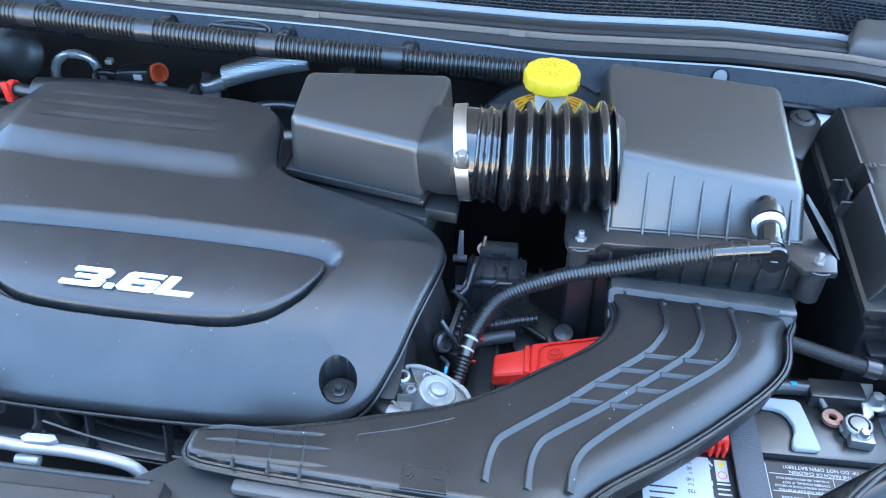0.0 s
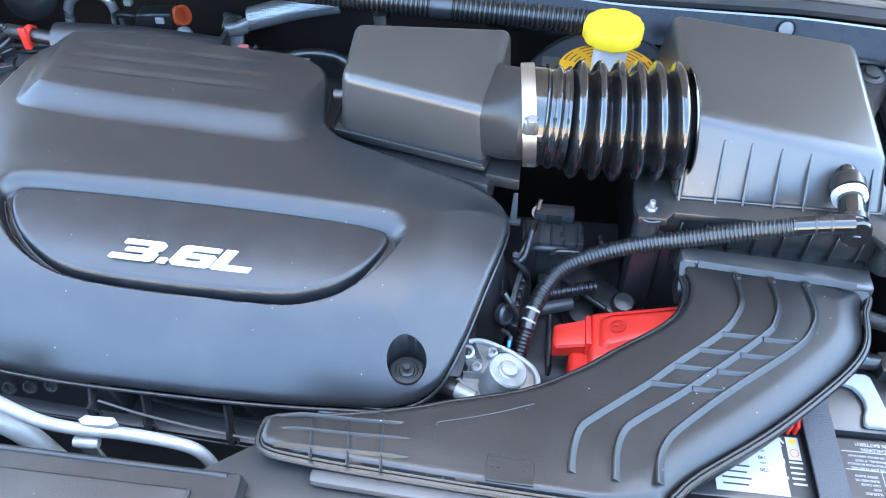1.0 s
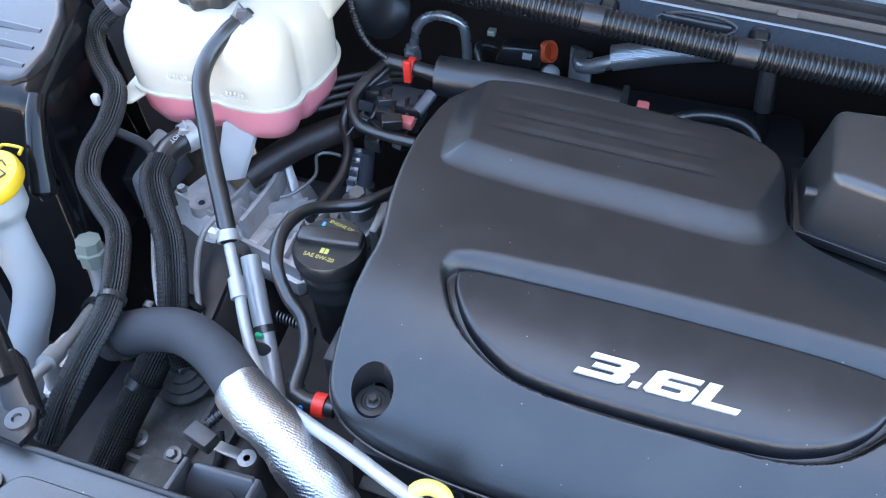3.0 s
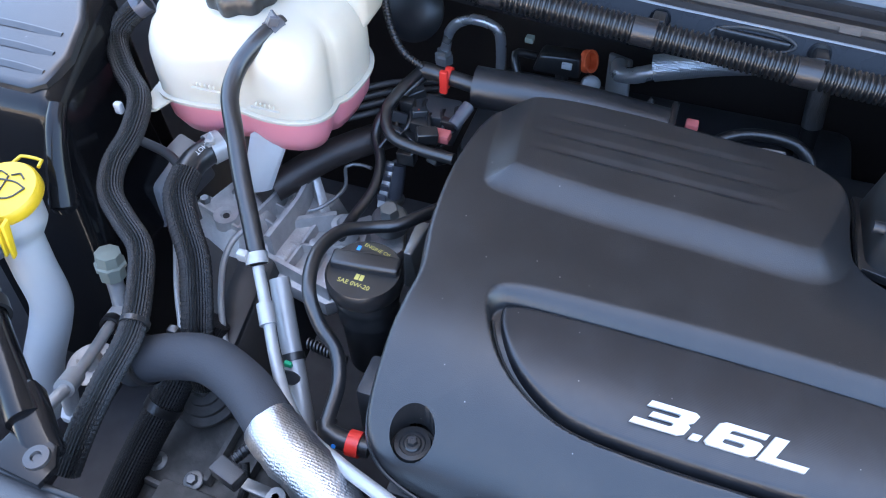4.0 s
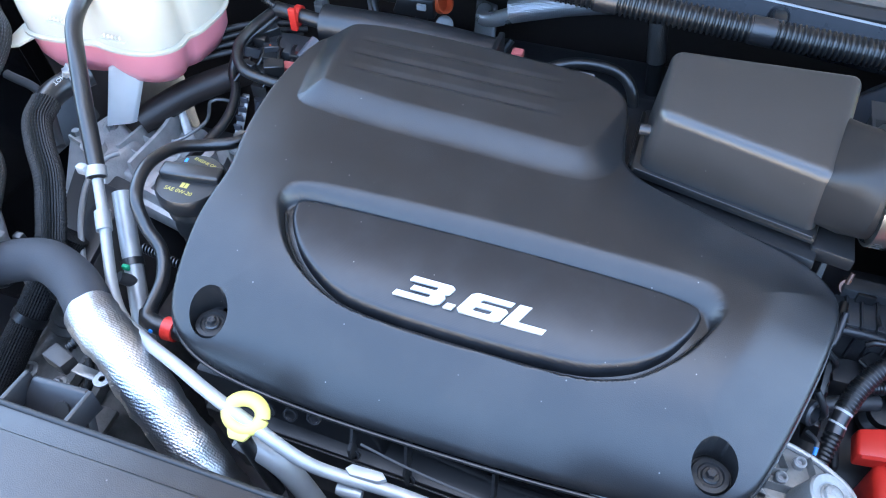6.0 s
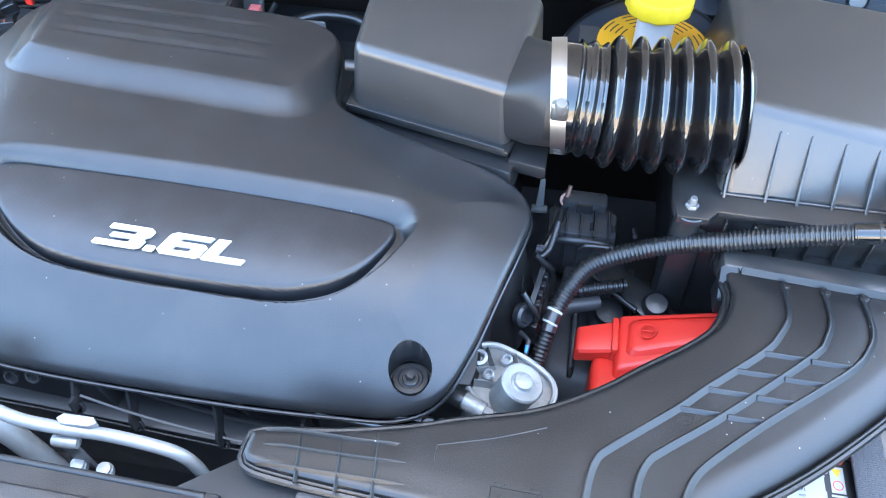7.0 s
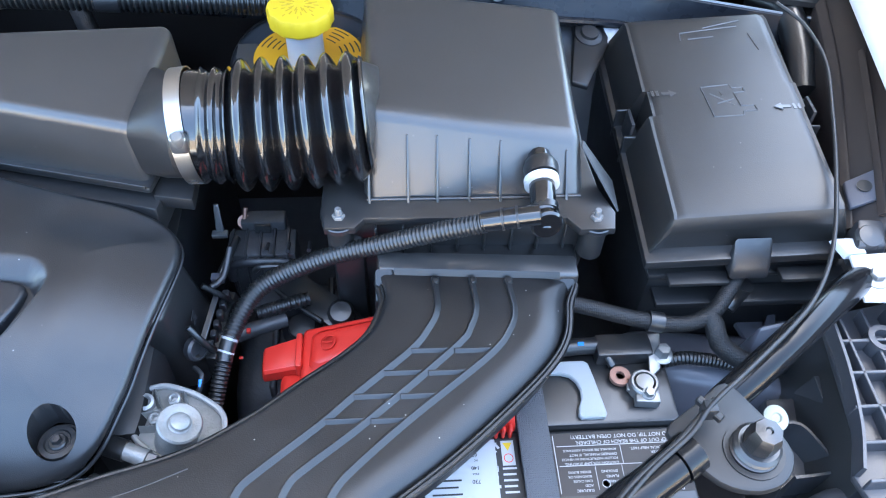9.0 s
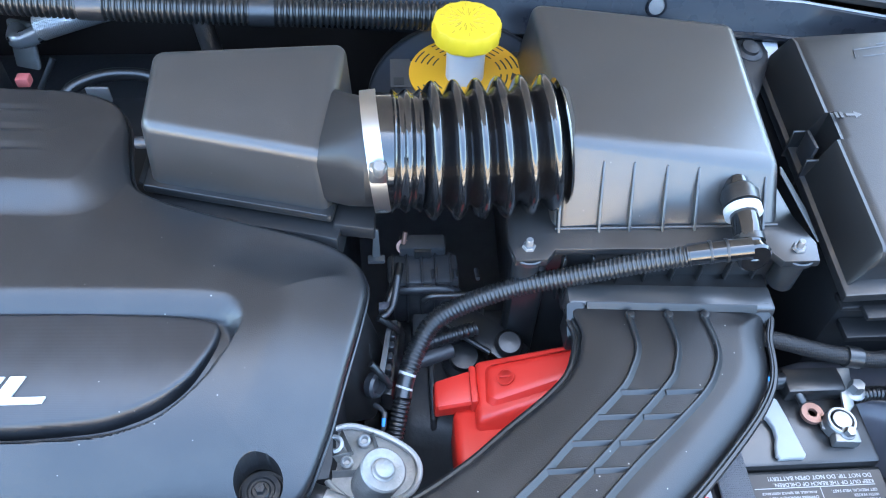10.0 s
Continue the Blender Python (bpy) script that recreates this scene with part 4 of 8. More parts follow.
slab("cowl_panel", member([(0.994, -0.006), (1.020, -0.010), (1.024, -0.007), (1.028, -0.010), (1.036, -0.009), (1.040, -0.006), (1.044, -0.009), (1.060, -0.012), (1.060, -0.03), (0.994, -0.03)], zs), M["void"], "black plastic cowl panel below the windscreen", "cowl")
slab("windscreen_trim", member([(1.061, -0.013), (1.0625, -0.008), (1.066, -0.006), (1.069, -0.008), (1.070, -0.016)], zs), M["strip"], "pale trim strip along the windscreen", "trim")
slab("cowl_grille", member([(1.080, -0.014), (1.20, 0.006), (1.20, -0.01), (1.080, -0.03)], zs), M["grille"], "dark cowl grille behind the trim strip", "grille")
gr0 = thing("grille_slats", (0.2, 1.14, 0.96), "dark slotted grille field beside the windscreen", "grille")
for k in range(72):
    x = -0.06 + 0.0085 * k
    part("slat", hexa([(x, 1.078, zs(x) - 0.014), (x + 0.003, 1.078, zs(x) - 0.014), (x + 0.003, 1.19, zs(x) + 0.004), (x, 1.19, zs(x) + 0.004), (x, 1.078, zs(x) - 0.009), (x + 0.003, 1.078, zs(x) - 0.009), (x + 0.003, 1.19, zs(x) + 0.009), (x, 1.19, zs(x) + 0.009)], 0.0), M["paint"], gr0)
for k in range(13):
    y, lift = 1.080 + 0.0085 * k, 0.16 * 0.0085 * k
    part("cross_slat", strip([(-0.062 + 0.617 * i / 8, y, zs(-0.062 + 0.617 * i / 8) - 0.011 + lift) for i in range(9)], 0.003, 0.003), M["paint"], gr0)
fh = Vector((0, -0.95, 0.36))
for x in (-0.69, -0.538, -0.385, -0.232, -0.077, 0.30):
    part("hole_rim", ring((x, 0.9520, zf(x) - 0.010), fh, 0.0085, 0.003, 0.0022, 24), M["paint"], flange)
    part("hole", disc((x, 0.9520, zf(x) - 0.010), fh, [(0.0005, -0.001), (0.0085, -0.001), (0.0085, 0.0004), (0.0005, 0.0004)], 24), M["ink"] if x < 0.2 else M["dull"], flange)
part("slot_seal", sweep([Vector((-0.295 + 0.040 * math.cos(2 * math.pi * k / 40), 0.9515 + 0.004 * math.sin(2 * math.pi * k / 40), zf(-0.295) - 0.010 + 0.009 * math.sin(2 * math.pi * k / 40))) for k in range(41)], 0.0018, 8), M["casing"], flange)
part("slot", hexa([(-0.330, 0.9475, zf(-0.295) - 0.014), (-0.260, 0.9475, zf(-0.295) - 0.018), (-0.258, 0.956, zf(-0.295) - 0.018), (-0.332, 0.956, zf(-0.295) - 0.014), (-0.330, 0.9500, zf(-0.295) - 0.003), (-0.260, 0.9500, zf(-0.295) - 0.007), (-0.258, 0.956, zf(-0.295) - 0.007), (-0.332, 0.956, zf(-0.295) - 0.003)], 0.002), M["black"], flange)
part("lower_rail", sweep([Vector((x, 0.938 + float(np.interp(x, XS, YB)), zf(x) - 0.030)) for x in (0.28, 0.35, 0.42, 0.50, 0.58, 0.66)], 0.004, 8), M["paint"], flange)
for x in (-0.43, -0.209, 0.052):
    part("seal_tab", hexa([(x - 0.010, 0.977, zs(x) - 0.006), (x + 0.010, 0.977, zs(x) - 0.006), (x + 0.010, 0.985, zs(x) - 0.003), (x - 0.010, 0.985, zs(x) - 0.003), (x - 0.010, 0.977, zs(x) - 0.001), (x + 0.010, 0.977, zs(x) - 0.001), (x + 0.010, 0.985, zs(x) + 0.003), (x - 0.010, 0.985, zs(x) + 0.003)], 0.0008, 1), M["seal"], flange)
single("hinge_cover", hexa([(0.455, 1.005, 0.945), (0.62, 1.0, 0.935), (0.64, 1.07, 0.945), (0.475, 1.075, 0.955), (0.462, 1.015, 0.985), (0.60, 1.01, 0.985), (0.62, 1.06, 0.992), (0.480, 1.065, 0.992)], 0.008, 3), M["casing"], "beige-grey hood hinge cover at the cowl's end", "hinge cover")
loom = thing("wiring_loom", (-0.38, 0.915, 0.98), "black corrugated wiring loom taped along the cowl", "wiring loom")
LOOM_X = [-0.86, -0.70, -0.548, -0.396, -0.244, -0.092, 0.085]
for a, b in zip(LOOM_X, LOOM_X[1:]):
    part("conduit", corrugated([(a + (b - a) * k / 4, 0.915 + 0.006 * math.sin(7 * (a + (b - a) * k / 4)), cz(a + (b - a) * k / 4) + 0.002) for k in range(5)], 0.0138, 0.0054, 0.0030), M["rubber"], loom, smooth=60)
for x in LOOM_X[1:-1]:
    part("tape_band", ring((x, 0.915 + 0.006 * math.sin(7 * x), cz(x) + 0.002), (1, 0.03, -0.066), 0.0132, 0.022, 0.0007), M["panel"], loom)

# ---- front panel ----
slab("front_panel", hexa([(-0.78, 0.02, 0.90), (-0.16, 0.02, 0.90), (-0.17, 0.366, 0.895), (-0.78, 0.371, 0.895), (-0.78, 0.02, 0.925), (-0.16, 0.02, 0.925), (-0.17, 0.362, 0.920), (-0.78, 0.367, 0.920)], 0.003), M["panel"], "black plastic panel over the radiator carrier", "panel")
# ---- engine below ----
eng = thing("engine", (-0.25, 0.70, 0.45), "dark engine below the cover", "engine")
part("block", box(-0.50, -0.02, 0.50, 0.95, 0.45, 0.86, 0.02), M["void"], eng)
part("intake_manifold", hexa([(-0.48, 0.475, 0.70), (-0.05, 0.480, 0.70), (-0.04, 0.60, 0.70), (-0.49, 0.60, 0.70), (-0.49, 0.520, 0.870), (-0.04, 0.525, 0.850), (-0.03, 0.60, 0.865), (-0.50, 0.60, 0.885)], 0.01), M["black"], eng)

# ---- breather hose ----
breather = thing("breather_hose", (0.10, 0.62, 0.78), "black corrugated breather hose running down from the air box", "hose")
part("elbow", tube([(0.309, 0.705, 0.955), (0.308, 0.682, 0.953), (0.307, 0.660, 0.950), (0.306, 0.646, 0.945), (0.306, 0.640, 0.937)], 0.0112), M["gloss"], breather)
part("end_plug", disc((0.307, 0.640, 0.943), (0.1, -1, 0.2), [(0.001, 0), (0.0135, 0), (0.0138, 0.006), (0.012, 0.008), (0.001, 0.008)], 24), M["gloss"], breather)
part("band", ring((0.307, 0.650, 0.946), (0.0, 1, 0.2), 0.0112, 0.006, 0.0012), M["black"], breather)
part("collar", disc((0.309, 0.681, 0.953), (0, 1, 0.1), [(0.001, 0), (0.0145, 0), (0.0155, 0.010), (0.013, 0.016), (0.001, 0.016)], 28), M["rubber"], breather)
part("white_ring", ring((0.3080, 0.6755, 0.952), (0, 1, 0.15), 0.0112, 0.0062, 0.0040), M["white"], breather, "white plastic locking ring")
part("sleeve", tube([(0.300, 0.634, 0.957), (0.280, 0.635, 0.953), (0.254, 0.638, 0.945)], 0.0088), M["gloss"], breather)
for x, y, z in ((0.282, 0.635, 0.9535), (0.270, 0.636, 0.9505)):
    part("sleeve_ring", ring((x, y, z), (1, -0.06, 0.22), 0.0088, 0.002, 0.0007), M["black"], breather)
HOSE = [(0.256, 0.637, 0.9455), (0.215, 0.642, 0.929), (0.169, 0.648, 0.908), (0.125, 0.651, 0.891), (0.084, 0.648, 0.873), (0.058, 0.640, 0.860), (0.043, 0.622, 0.849), (0.034, 0.603, 0.841)]
part("corrugated_hose", corrugated(HOSE, 0.0087, 0.0036, 0.0013), M["rubber"], breather, smooth=60)
part("smooth_sleeve", tube([(0.0345, 0.604, 0.8415), (0.031, 0.594, 0.836), (0.029, 0.584, 0.831)], 0.0074), M["black"], breather)
part("lower_hose", corrugated([(0.029, 0.584, 0.831), (0.024, 0.567, 0.819), (0.018, 0.545, 0.80), (0.012, 0.53, 0.77)], 0.0076, 0.0036, 0.0012), M["rubber"], breather, smooth=60)
for k, (a, w) in enumerate((((0.0335, 0.6015, 0.840), 0.0022), ((0.0305, 0.5915, 0.8347), 0.0018))):
    part("printed_mark", ring(a, (0.35, 0.85, 0.5), 0.00745, w, 0.0002, 20), M["print"], breather, "white printed mark")

# ---- red terminal cover ----
red = thing("terminal_cover", (0.12, 0.595, 0.76), "red plastic cover over the positive cable terminal", "terminal cover")
part("body", hexa([(0.088, 0.552, 0.750), (0.185, 0.560, 0.775), (0.185, 0.628, 0.775), (0.090, 0.628, 0.755), (0.092, 0.570, 0.814), (0.185, 0.585, 0.842), (0.185, 0.628, 0.845), (0.094, 0.628, 0.818)], 0.005, 3), M["red"], red)
part("tab", hexa([(0.056, 0.586, 0.792), (0.092, 0.588, 0.796), (0.092, 0.620, 0.798), (0.056, 0.614, 0.794), (0.057, 0.588, 0.809), (0.092, 0.590, 0.816), (0.092, 0.620, 0.818), (0.057, 0.613, 0.811)], 0.003), M["red"], red)
part("tab_edge", bead([(0.094, 0.588, 0.8155), (0.060, 0.587, 0.8085)], 0.003, 0.003), M["red"], red)
part("hinge", box(0.088, 0.094, 0.586, 0.622, 0.798, 0.8205, 0.0018), M["red"], red)
part("top_step", hexa([(0.099, 0.580, 0.815), (0.185, 0.592, 0.845), (0.185, 0.622, 0.845), (0.101, 0.622, 0.818), (0.103, 0.585, 0.822), (0.183, 0.596, 0.849), (0.183, 0.618, 0.849), (0.105, 0.619, 0.824)], 0.006, 4), M["red"], red)
part("sign_ring", ring((0.118, 0.604, 0.8300), (-0.34, 0, 1), 0.0068, 0.0012, 0.0011, 24), M["red"], red)
part("sign_bar", box(0.1135, 0.1225, 0.6032, 0.6048, 0.829, 0.8315, 0.0003, 1), M["red"], red)
part("lower_body", box(0.073, 0.15, 0.535, 0.592, 0.74, 0.803, 0.008, 3), M["red"], red)

red.location.z -= 0.005

# ---- cast valve housing beside the cover ----
val = thing("valve_housing", (0.0, 0.51, 0.82), "cast aluminium valve housing with a round steel cap", "valve")
VA = Vector((0.34, -0.34, 0.88)).normalized()
VC = Vector((0.0135, 0.5020, 0.878))
vf = plane_pose(VC, Vector((1, 0, 0)) - VA * VA.x, Vector((0, 1, 0)))
plate_line = [(p.x, p.y) for p in smooth_line([(-0.036, 0.527, 0), (-0.035, 0.543, 0), (-0.016, 0.552, 0), (0.004, 0.547, 0), (0.020, 0.539, 0), (0.036, 0.526, 0), (0.040, 0.510, 0), (0.030, 0.494, 0), (0.0, 0.486, 0), (-0.028, 0.505, 0)], 0.004, True)]
part("mount_plate", prism(plate_line, 0.842, 0.8465, 0.001), M["cap"], val)
part("plate_rim", sweep([Vector((x, y, 0.8480)) for x, y in plate_line] + [Vector((*plate_line[0], 0.8480))], 0.0026, 8), M["pipe"], val)
part("cap", moved(lathe([(0.001, -0.032), (0.0160, -0.032), (0.0166, -0.006), (0.0173, -0.004), (0.0173, -0.001), (0.0160, 0.0005), (0.0108, 0.0005), (0.0090, -0.0006), (0.0078, 0.0002), (0.0072, 0.0030), (0.0056, 0.0040), (0.001, 0.0042)], 40), vf), M["cap"], val)
part("body", hexa([(-0.045, 0.505, 0.79), (0.025, 0.480, 0.79), (0.025, 0.525, 0.79), (-0.03, 0.55, 0.79), (-0.042, 0.507, 0.838), (0.006, 0.486, 0.832), (0.012, 0.520, 0.842), (-0.022, 0.545, 0.850)], 0.006), M["cap"], val)
for bx, by, br in ((-0.025, 0.536, 0.0075), (-0.002, 0.538, 0.0050), (-0.015, 0.521, 0.0048), (-0.033, 0.517, 0.0050)):
    part("boss", disc((bx, by, 0.845), (0, -0.1, 1), [(0.001, 0), (br, 0), (br, 0.008), (br * 0.7, 0.0092), (br * 0.55, 0.0085), (br * 0.5, 0.004), (0.001, 0.004)], 20), M["pipe"], val)
for a, b in (((-0.034, 0.522), (-0.012, 0.526)), ((-0.020, 0.546), (-0.012, 0.528)), ((-0.026, 0.512), (-0.006, 0.512)), ((0.004, 0.543), (0.010, 0.524))):
    part("web", bead([(*b, 0.845), (*a, 0.845)], 0.0040, 0.009), M["cap"], val)
part("solenoid", tube([(-0.046, 0.497, 0.856), (-0.030, 0.491, 0.856)], 0.0085), M["black"], val)
part("fitting", tube([(-0.031, 0.4915, 0.856), (-0.014, 0.485, 0.854)], 0.0072, n=20), M["cap"], val)
part("nut", disc((-0.014, 0.485, 0.854), (1, -0.3, -0.15), [(0.001, 0), (0.0055, 0), (0.0055, 0.007), (0.001, 0.007)], 6), M["dull"], val)
part("nut", disc((-0.002, 0.480, 0.846), (0.6, -0.6, 0.5), [(0.001, 0), (0.0060, 0), (0.0060, 0.006), (0.001, 0.006)], 6), M["dull"], val)
for k in range(3):
    part("pipe_stub", tube([(-0.058 + 0.012 * k, 0.478, 0.835), (-0.056 + 0.012 * k, 0.470, 0.846)], 0.0055), M["dull"], val)

# ---- battery top ----


def print_on(text, x, y, z, size, material, parent, up=(0, -1, 0), along=(-1, 0, 0)):
    return part("print", moved(lettering(text, size, 0.0002), plane_pose((x, y, z), along, up)), material, parent)


ZB = 0.8032
part("label_panel", box(0.311, 0.426, 0.4585, 0.5150, 0.8028, ZB, 0.0), M["label"], bat, "dark grey warning label")
for text, x, y, size in (("DO NOT TIP. DO NOT OPEN BATTERY!", 0.4175, 0.5125, 0.0050), ("KEEP OUT OF THE REACH OF CHILDREN.", 0.4175, 0.5070, 0.0046),
                         ("GET MEDICAL HELP FAST.", 0.4175, 0.4995, 0.0034), ("WITH WATER", 0.4175, 0.4955, 0.0034), ("IMMEDIATELY", 0.4175, 0.4915, 0.0034), ("FLUSH EYES", 0.4175, 0.4875, 0.0034),
                         ("AVAILABLE, SEE SERVICE ASSISTANCE", 0.3665, 0.4995, 0.0028), ("OWNERS MANUAL. IF NOT", 0.3665, 0.4955, 0.0034), ("FOLLOW INSTRUCTIONS IN VEHICLE", 0.3665, 0.4915, 0.0029), ("CAUTION: FOR JUMP STARTING,", 0.3665, 0.4875, 0.0032),
                         ("SEVERE BURNS", 0.341, 0.4800, 0.0030), ("BLINDNESS OR", 0.341, 0.4760, 0.0030), ("CAN CAUSE", 0.341, 0.4720, 0.0030), ("ACID", 0.341, 0.4680, 0.0030), ("SULFURIC", 0.341, 0.4640, 0.0034),
                         ("SMOKING", 0.364, 0.4800, 0.0032), ("FLAMES", 0.364, 0.4755, 0.0032), ("SPARKS", 0.364, 0.4710, 0.0032), ("OR INJURY", 0.393, 0.4800, 0.0032), ("POISON", 0.4175, 0.4640, 0.0062)):
    print_on(text, x, y, ZB, size, M["print"], bat)
for x0, x1, y0, y1 in ((0.3125, 0.3132, 0.461, 0.513), (0.315, 0.4175, 0.5025, 0.5031), (0.315, 0.4175, 0.4845, 0.4851), (0.370, 0.3705, 0.4855, 0.5020), (0.345, 0.3454, 0.463, 0.484), (0.368, 0.3684, 0.463, 0.484)):
    part("printed_rule", box(x0, x1, y0, y1, ZB, ZB + 0.0002, 0.0), M["print"], bat)
for cx, cy in ((0.379, 0.469), (0.352, 0.468)):
    part("printed_symbol", ring((cx, cy, ZB + 0.0002), (0, 0, 1), 0.0030, 0.0003, 0.0006, 20), M["print"], bat)
part("picture_panel", box(0.2535, 0.281, 0.4525, 0.5125, 0.8030, 0.80325, 0.0), M["ink"], bat)
print_on("Pb", 0.2635, 0.488, 0.8033, 0.0075, M["print"], bat)
for k in range(3):
    a = 2 * math.pi * k / 3 + 0.5
    part("printed_arrow", moved(prism([(-0.0034, -0.0009), (0.0014, -0.0009), (0.0014, -0.0021), (0.0040, 0.0004), (0.0014, 0.0026), (0.0014, 0.0012), (-0.0034, 0.0012)], 0, 0.0002), Matrix.Translation((0.2595 + 0.0042 * math.cos(a), 0.5045 + 0.0042 * math.sin(a), 0.8033)) @ Matrix.Rotation(a + 1.7, 4, "Z")), M["print"], bat)
part("printed_bin", prism([(0.2560, 0.4720), (0.2615, 0.4720), (0.2625, 0.4790), (0.2575, 0.4800), (0.2550, 0.4795)], 0.8033, 0.8035), M["print"], bat)
part("printed_base", box(0.2545, 0.2635, 0.4685, 0.4710, 0.8033, 0.8035, 0.0), M["print"], bat)
part("warning_tile", box(0.2670, 0.2780, 0.4880, 0.5105, 0.8033, 0.8036, 0.0), M["print"], bat)
part("warning_triangle", prism([(0.2685, 0.5085), (0.2765, 0.5085), (0.2725, 0.5010)], 0.8036, 0.8038), M["yellow"], bat)
part("no_fire_ring", ring((0.2725, 0.4945, 0.8037), (0, 0, 1), 0.0034, 0.0003, 0.0007, 20), M["red"], bat)
for k in range(5):
    part("print_bar", box(0.2665, 0.2785 - 0.001 * (k % 2), 0.4845 - 0.0052 * k, 0.4862 - 0.0052 * k, 0.8033, 0.8035, 0.0), M["print"], bat)
for text, x, y, size in (("60", 0.246, 0.500, 0.0048), ("140", 0.247, 0.4885, 0.0048), ("730", 0.247, 0.4765, 0.0048), ("AH", 0.246, 0.505, 0.0026), ("CCA", 0.246, 0.4825, 0.0026), ("RC", 0.246, 0.4945, 0.0026)):
    print_on(text, x, y, 0.8038, size, M["ink"], bat)
for k in range(4):
    part("print_bar", box(0.206, 0.228 + 0.003 * (k % 2), 0.458 + 0.006 * k, 0.4595 + 0.006 * k, 0.8037, 0.8039, 0.0), M["ink"], bat)
part("red_terminal_cap", hexa([(0.235, 0.515, 0.803), (0.283, 0.518, 0.803), (0.283, 0.56, 0.803), (0.235, 0.56, 0.803), (0.238, 0.519, 0.822), (0.279, 0.522, 0.822), (0.279, 0.555, 0.822), (0.238, 0.555, 0.822)], 0.003), M["red"], bat, "red positive terminal cap")
for k in range(3):
    part("cap_tooth", box(0.262 + 0.006 * k, 0.265 + 0.006 * k, 0.512, 0.520, 0.804, 0.819, 0.001, 1), M["red"], bat)
part("lower_ledge", box(0.158, 0.432, 0.430, 0.450, 0.755, 0.772, 0.003), M["black"], bat)
part("tray", box(0.15, 0.44, 0.415, 0.60, 0.62, 0.64, 0.004), M["black"], bat)

neg = thing("battery_clamp", (0.40, 0.55, 0.808), "zinc battery clamp on the negative post with copper lug", "battery clamp")
part("post", disc((0.399, 0.551, 0.808), (0, 0, 1), [(0.001, 0), (0.0085, 0), (0.0078, 0.017), (0.001, 0.0175)], 24), M["zinc"], neg)
part("clamp_ring", disc((0.399, 0.551, 0.811), (0, 0, 1), [(0.0095, 0), (0.0130, 0), (0.0130, 0.012), (0.0118, 0.0135), (0.0100, 0.0135), (0.0095, 0.012), (0.0095, 0.0)], 28), M["zinc"], neg)
part("clamp_jaw", hexa([(0.388, 0.533, 0.810), (0.410, 0.531, 0.810), (0.411, 0.546, 0.810), (0.390, 0.546, 0.810), (0.388, 0.533, 0.822), (0.410, 0.531, 0.822), (0.411, 0.546, 0.822), (0.390, 0.546, 0.822)], 0.002), M["zinc"], neg)
part("bolt", bolt_geo((0.4, 0.540, 0.822), (0, -0.2, 1), 0.0045, 0.008, 1.4), M["zinc"], neg)
part("copper_lug", disc((0.381, 0.563, 0.812), (0, 0, 1), [(0.004, 0), (0.0095, 0), (0.0095, 0.004), (0.004, 0.004), (0.004, 0)], 24), M["copper"], neg)
part("lug_arm", hexa([(0.384, 0.548, 0.812), (0.394, 0.545, 0.812), (0.396, 0.556, 0.812), (0.386, 0.562, 0.812), (0.384, 0.548, 0.816), (0.394, 0.545, 0.816), (0.396, 0.556, 0.816), (0.386, 0.562, 0.816)], 0.001), M["zinc"], neg)
part("sensor_box", box(0.362, 0.414, 0.578, 0.602, 0.806, 0.826, 0.003), M["black"], neg)
part("plate", hexa([(0.406, 0.556, 0.816), (0.418, 0.566, 0.816), (0.424, 0.600, 0.822), (0.412, 0.600, 0.822), (0.406, 0.556, 0.820), (0.418, 0.566, 0.820), (0.424, 0.600, 0.826), (0.412, 0.600, 0.826)], 0.001), M["zinc"], neg)
part("bolt", bolt_geo((0.422, 0.580, 0.820), (0, 0, 1), 0.0065, 0.012, 1.6), M["zinc"], neg)
plug = thing("sensor_plug", (0.345, 0.595, 0.81), "black sensor plug with a blue mark on the battery cable", "connector")
part("plug", tube([(0.325, 0.592, 0.818), (0.345, 0.593, 0.819), (0.364, 0.594, 0.818)], 0.008), M["black"], plug)
part("mark", box(0.345, 0.351, 0.589, 0.593, 0.8262, 0.8276, 0.0004, 1), M["blue"], plug)
part("lead", tube([(0.364, 0.594, 0.818), (0.372, 0.58, 0.82), (0.376, 0.573, 0.816)], 0.004), M["rubber"], plug)
single("ground_lead", corrugated([(0.424, 0.578, 0.812), (0.45, 0.582, 0.810), (0.49, 0.580, 0.80), (0.53, 0.57, 0.79)], 0.0065, 0.004, 0.001), M["rubber"], "black corrugated ground lead behind the battery", "cable", smooth=60)

# ---- fuse box details ----


def on_lid(x, y, up=0.0):
    return (x, y, 0.940 + 0.058 * (x - 0.42) + 0.06 * (y - 0.655) + up)


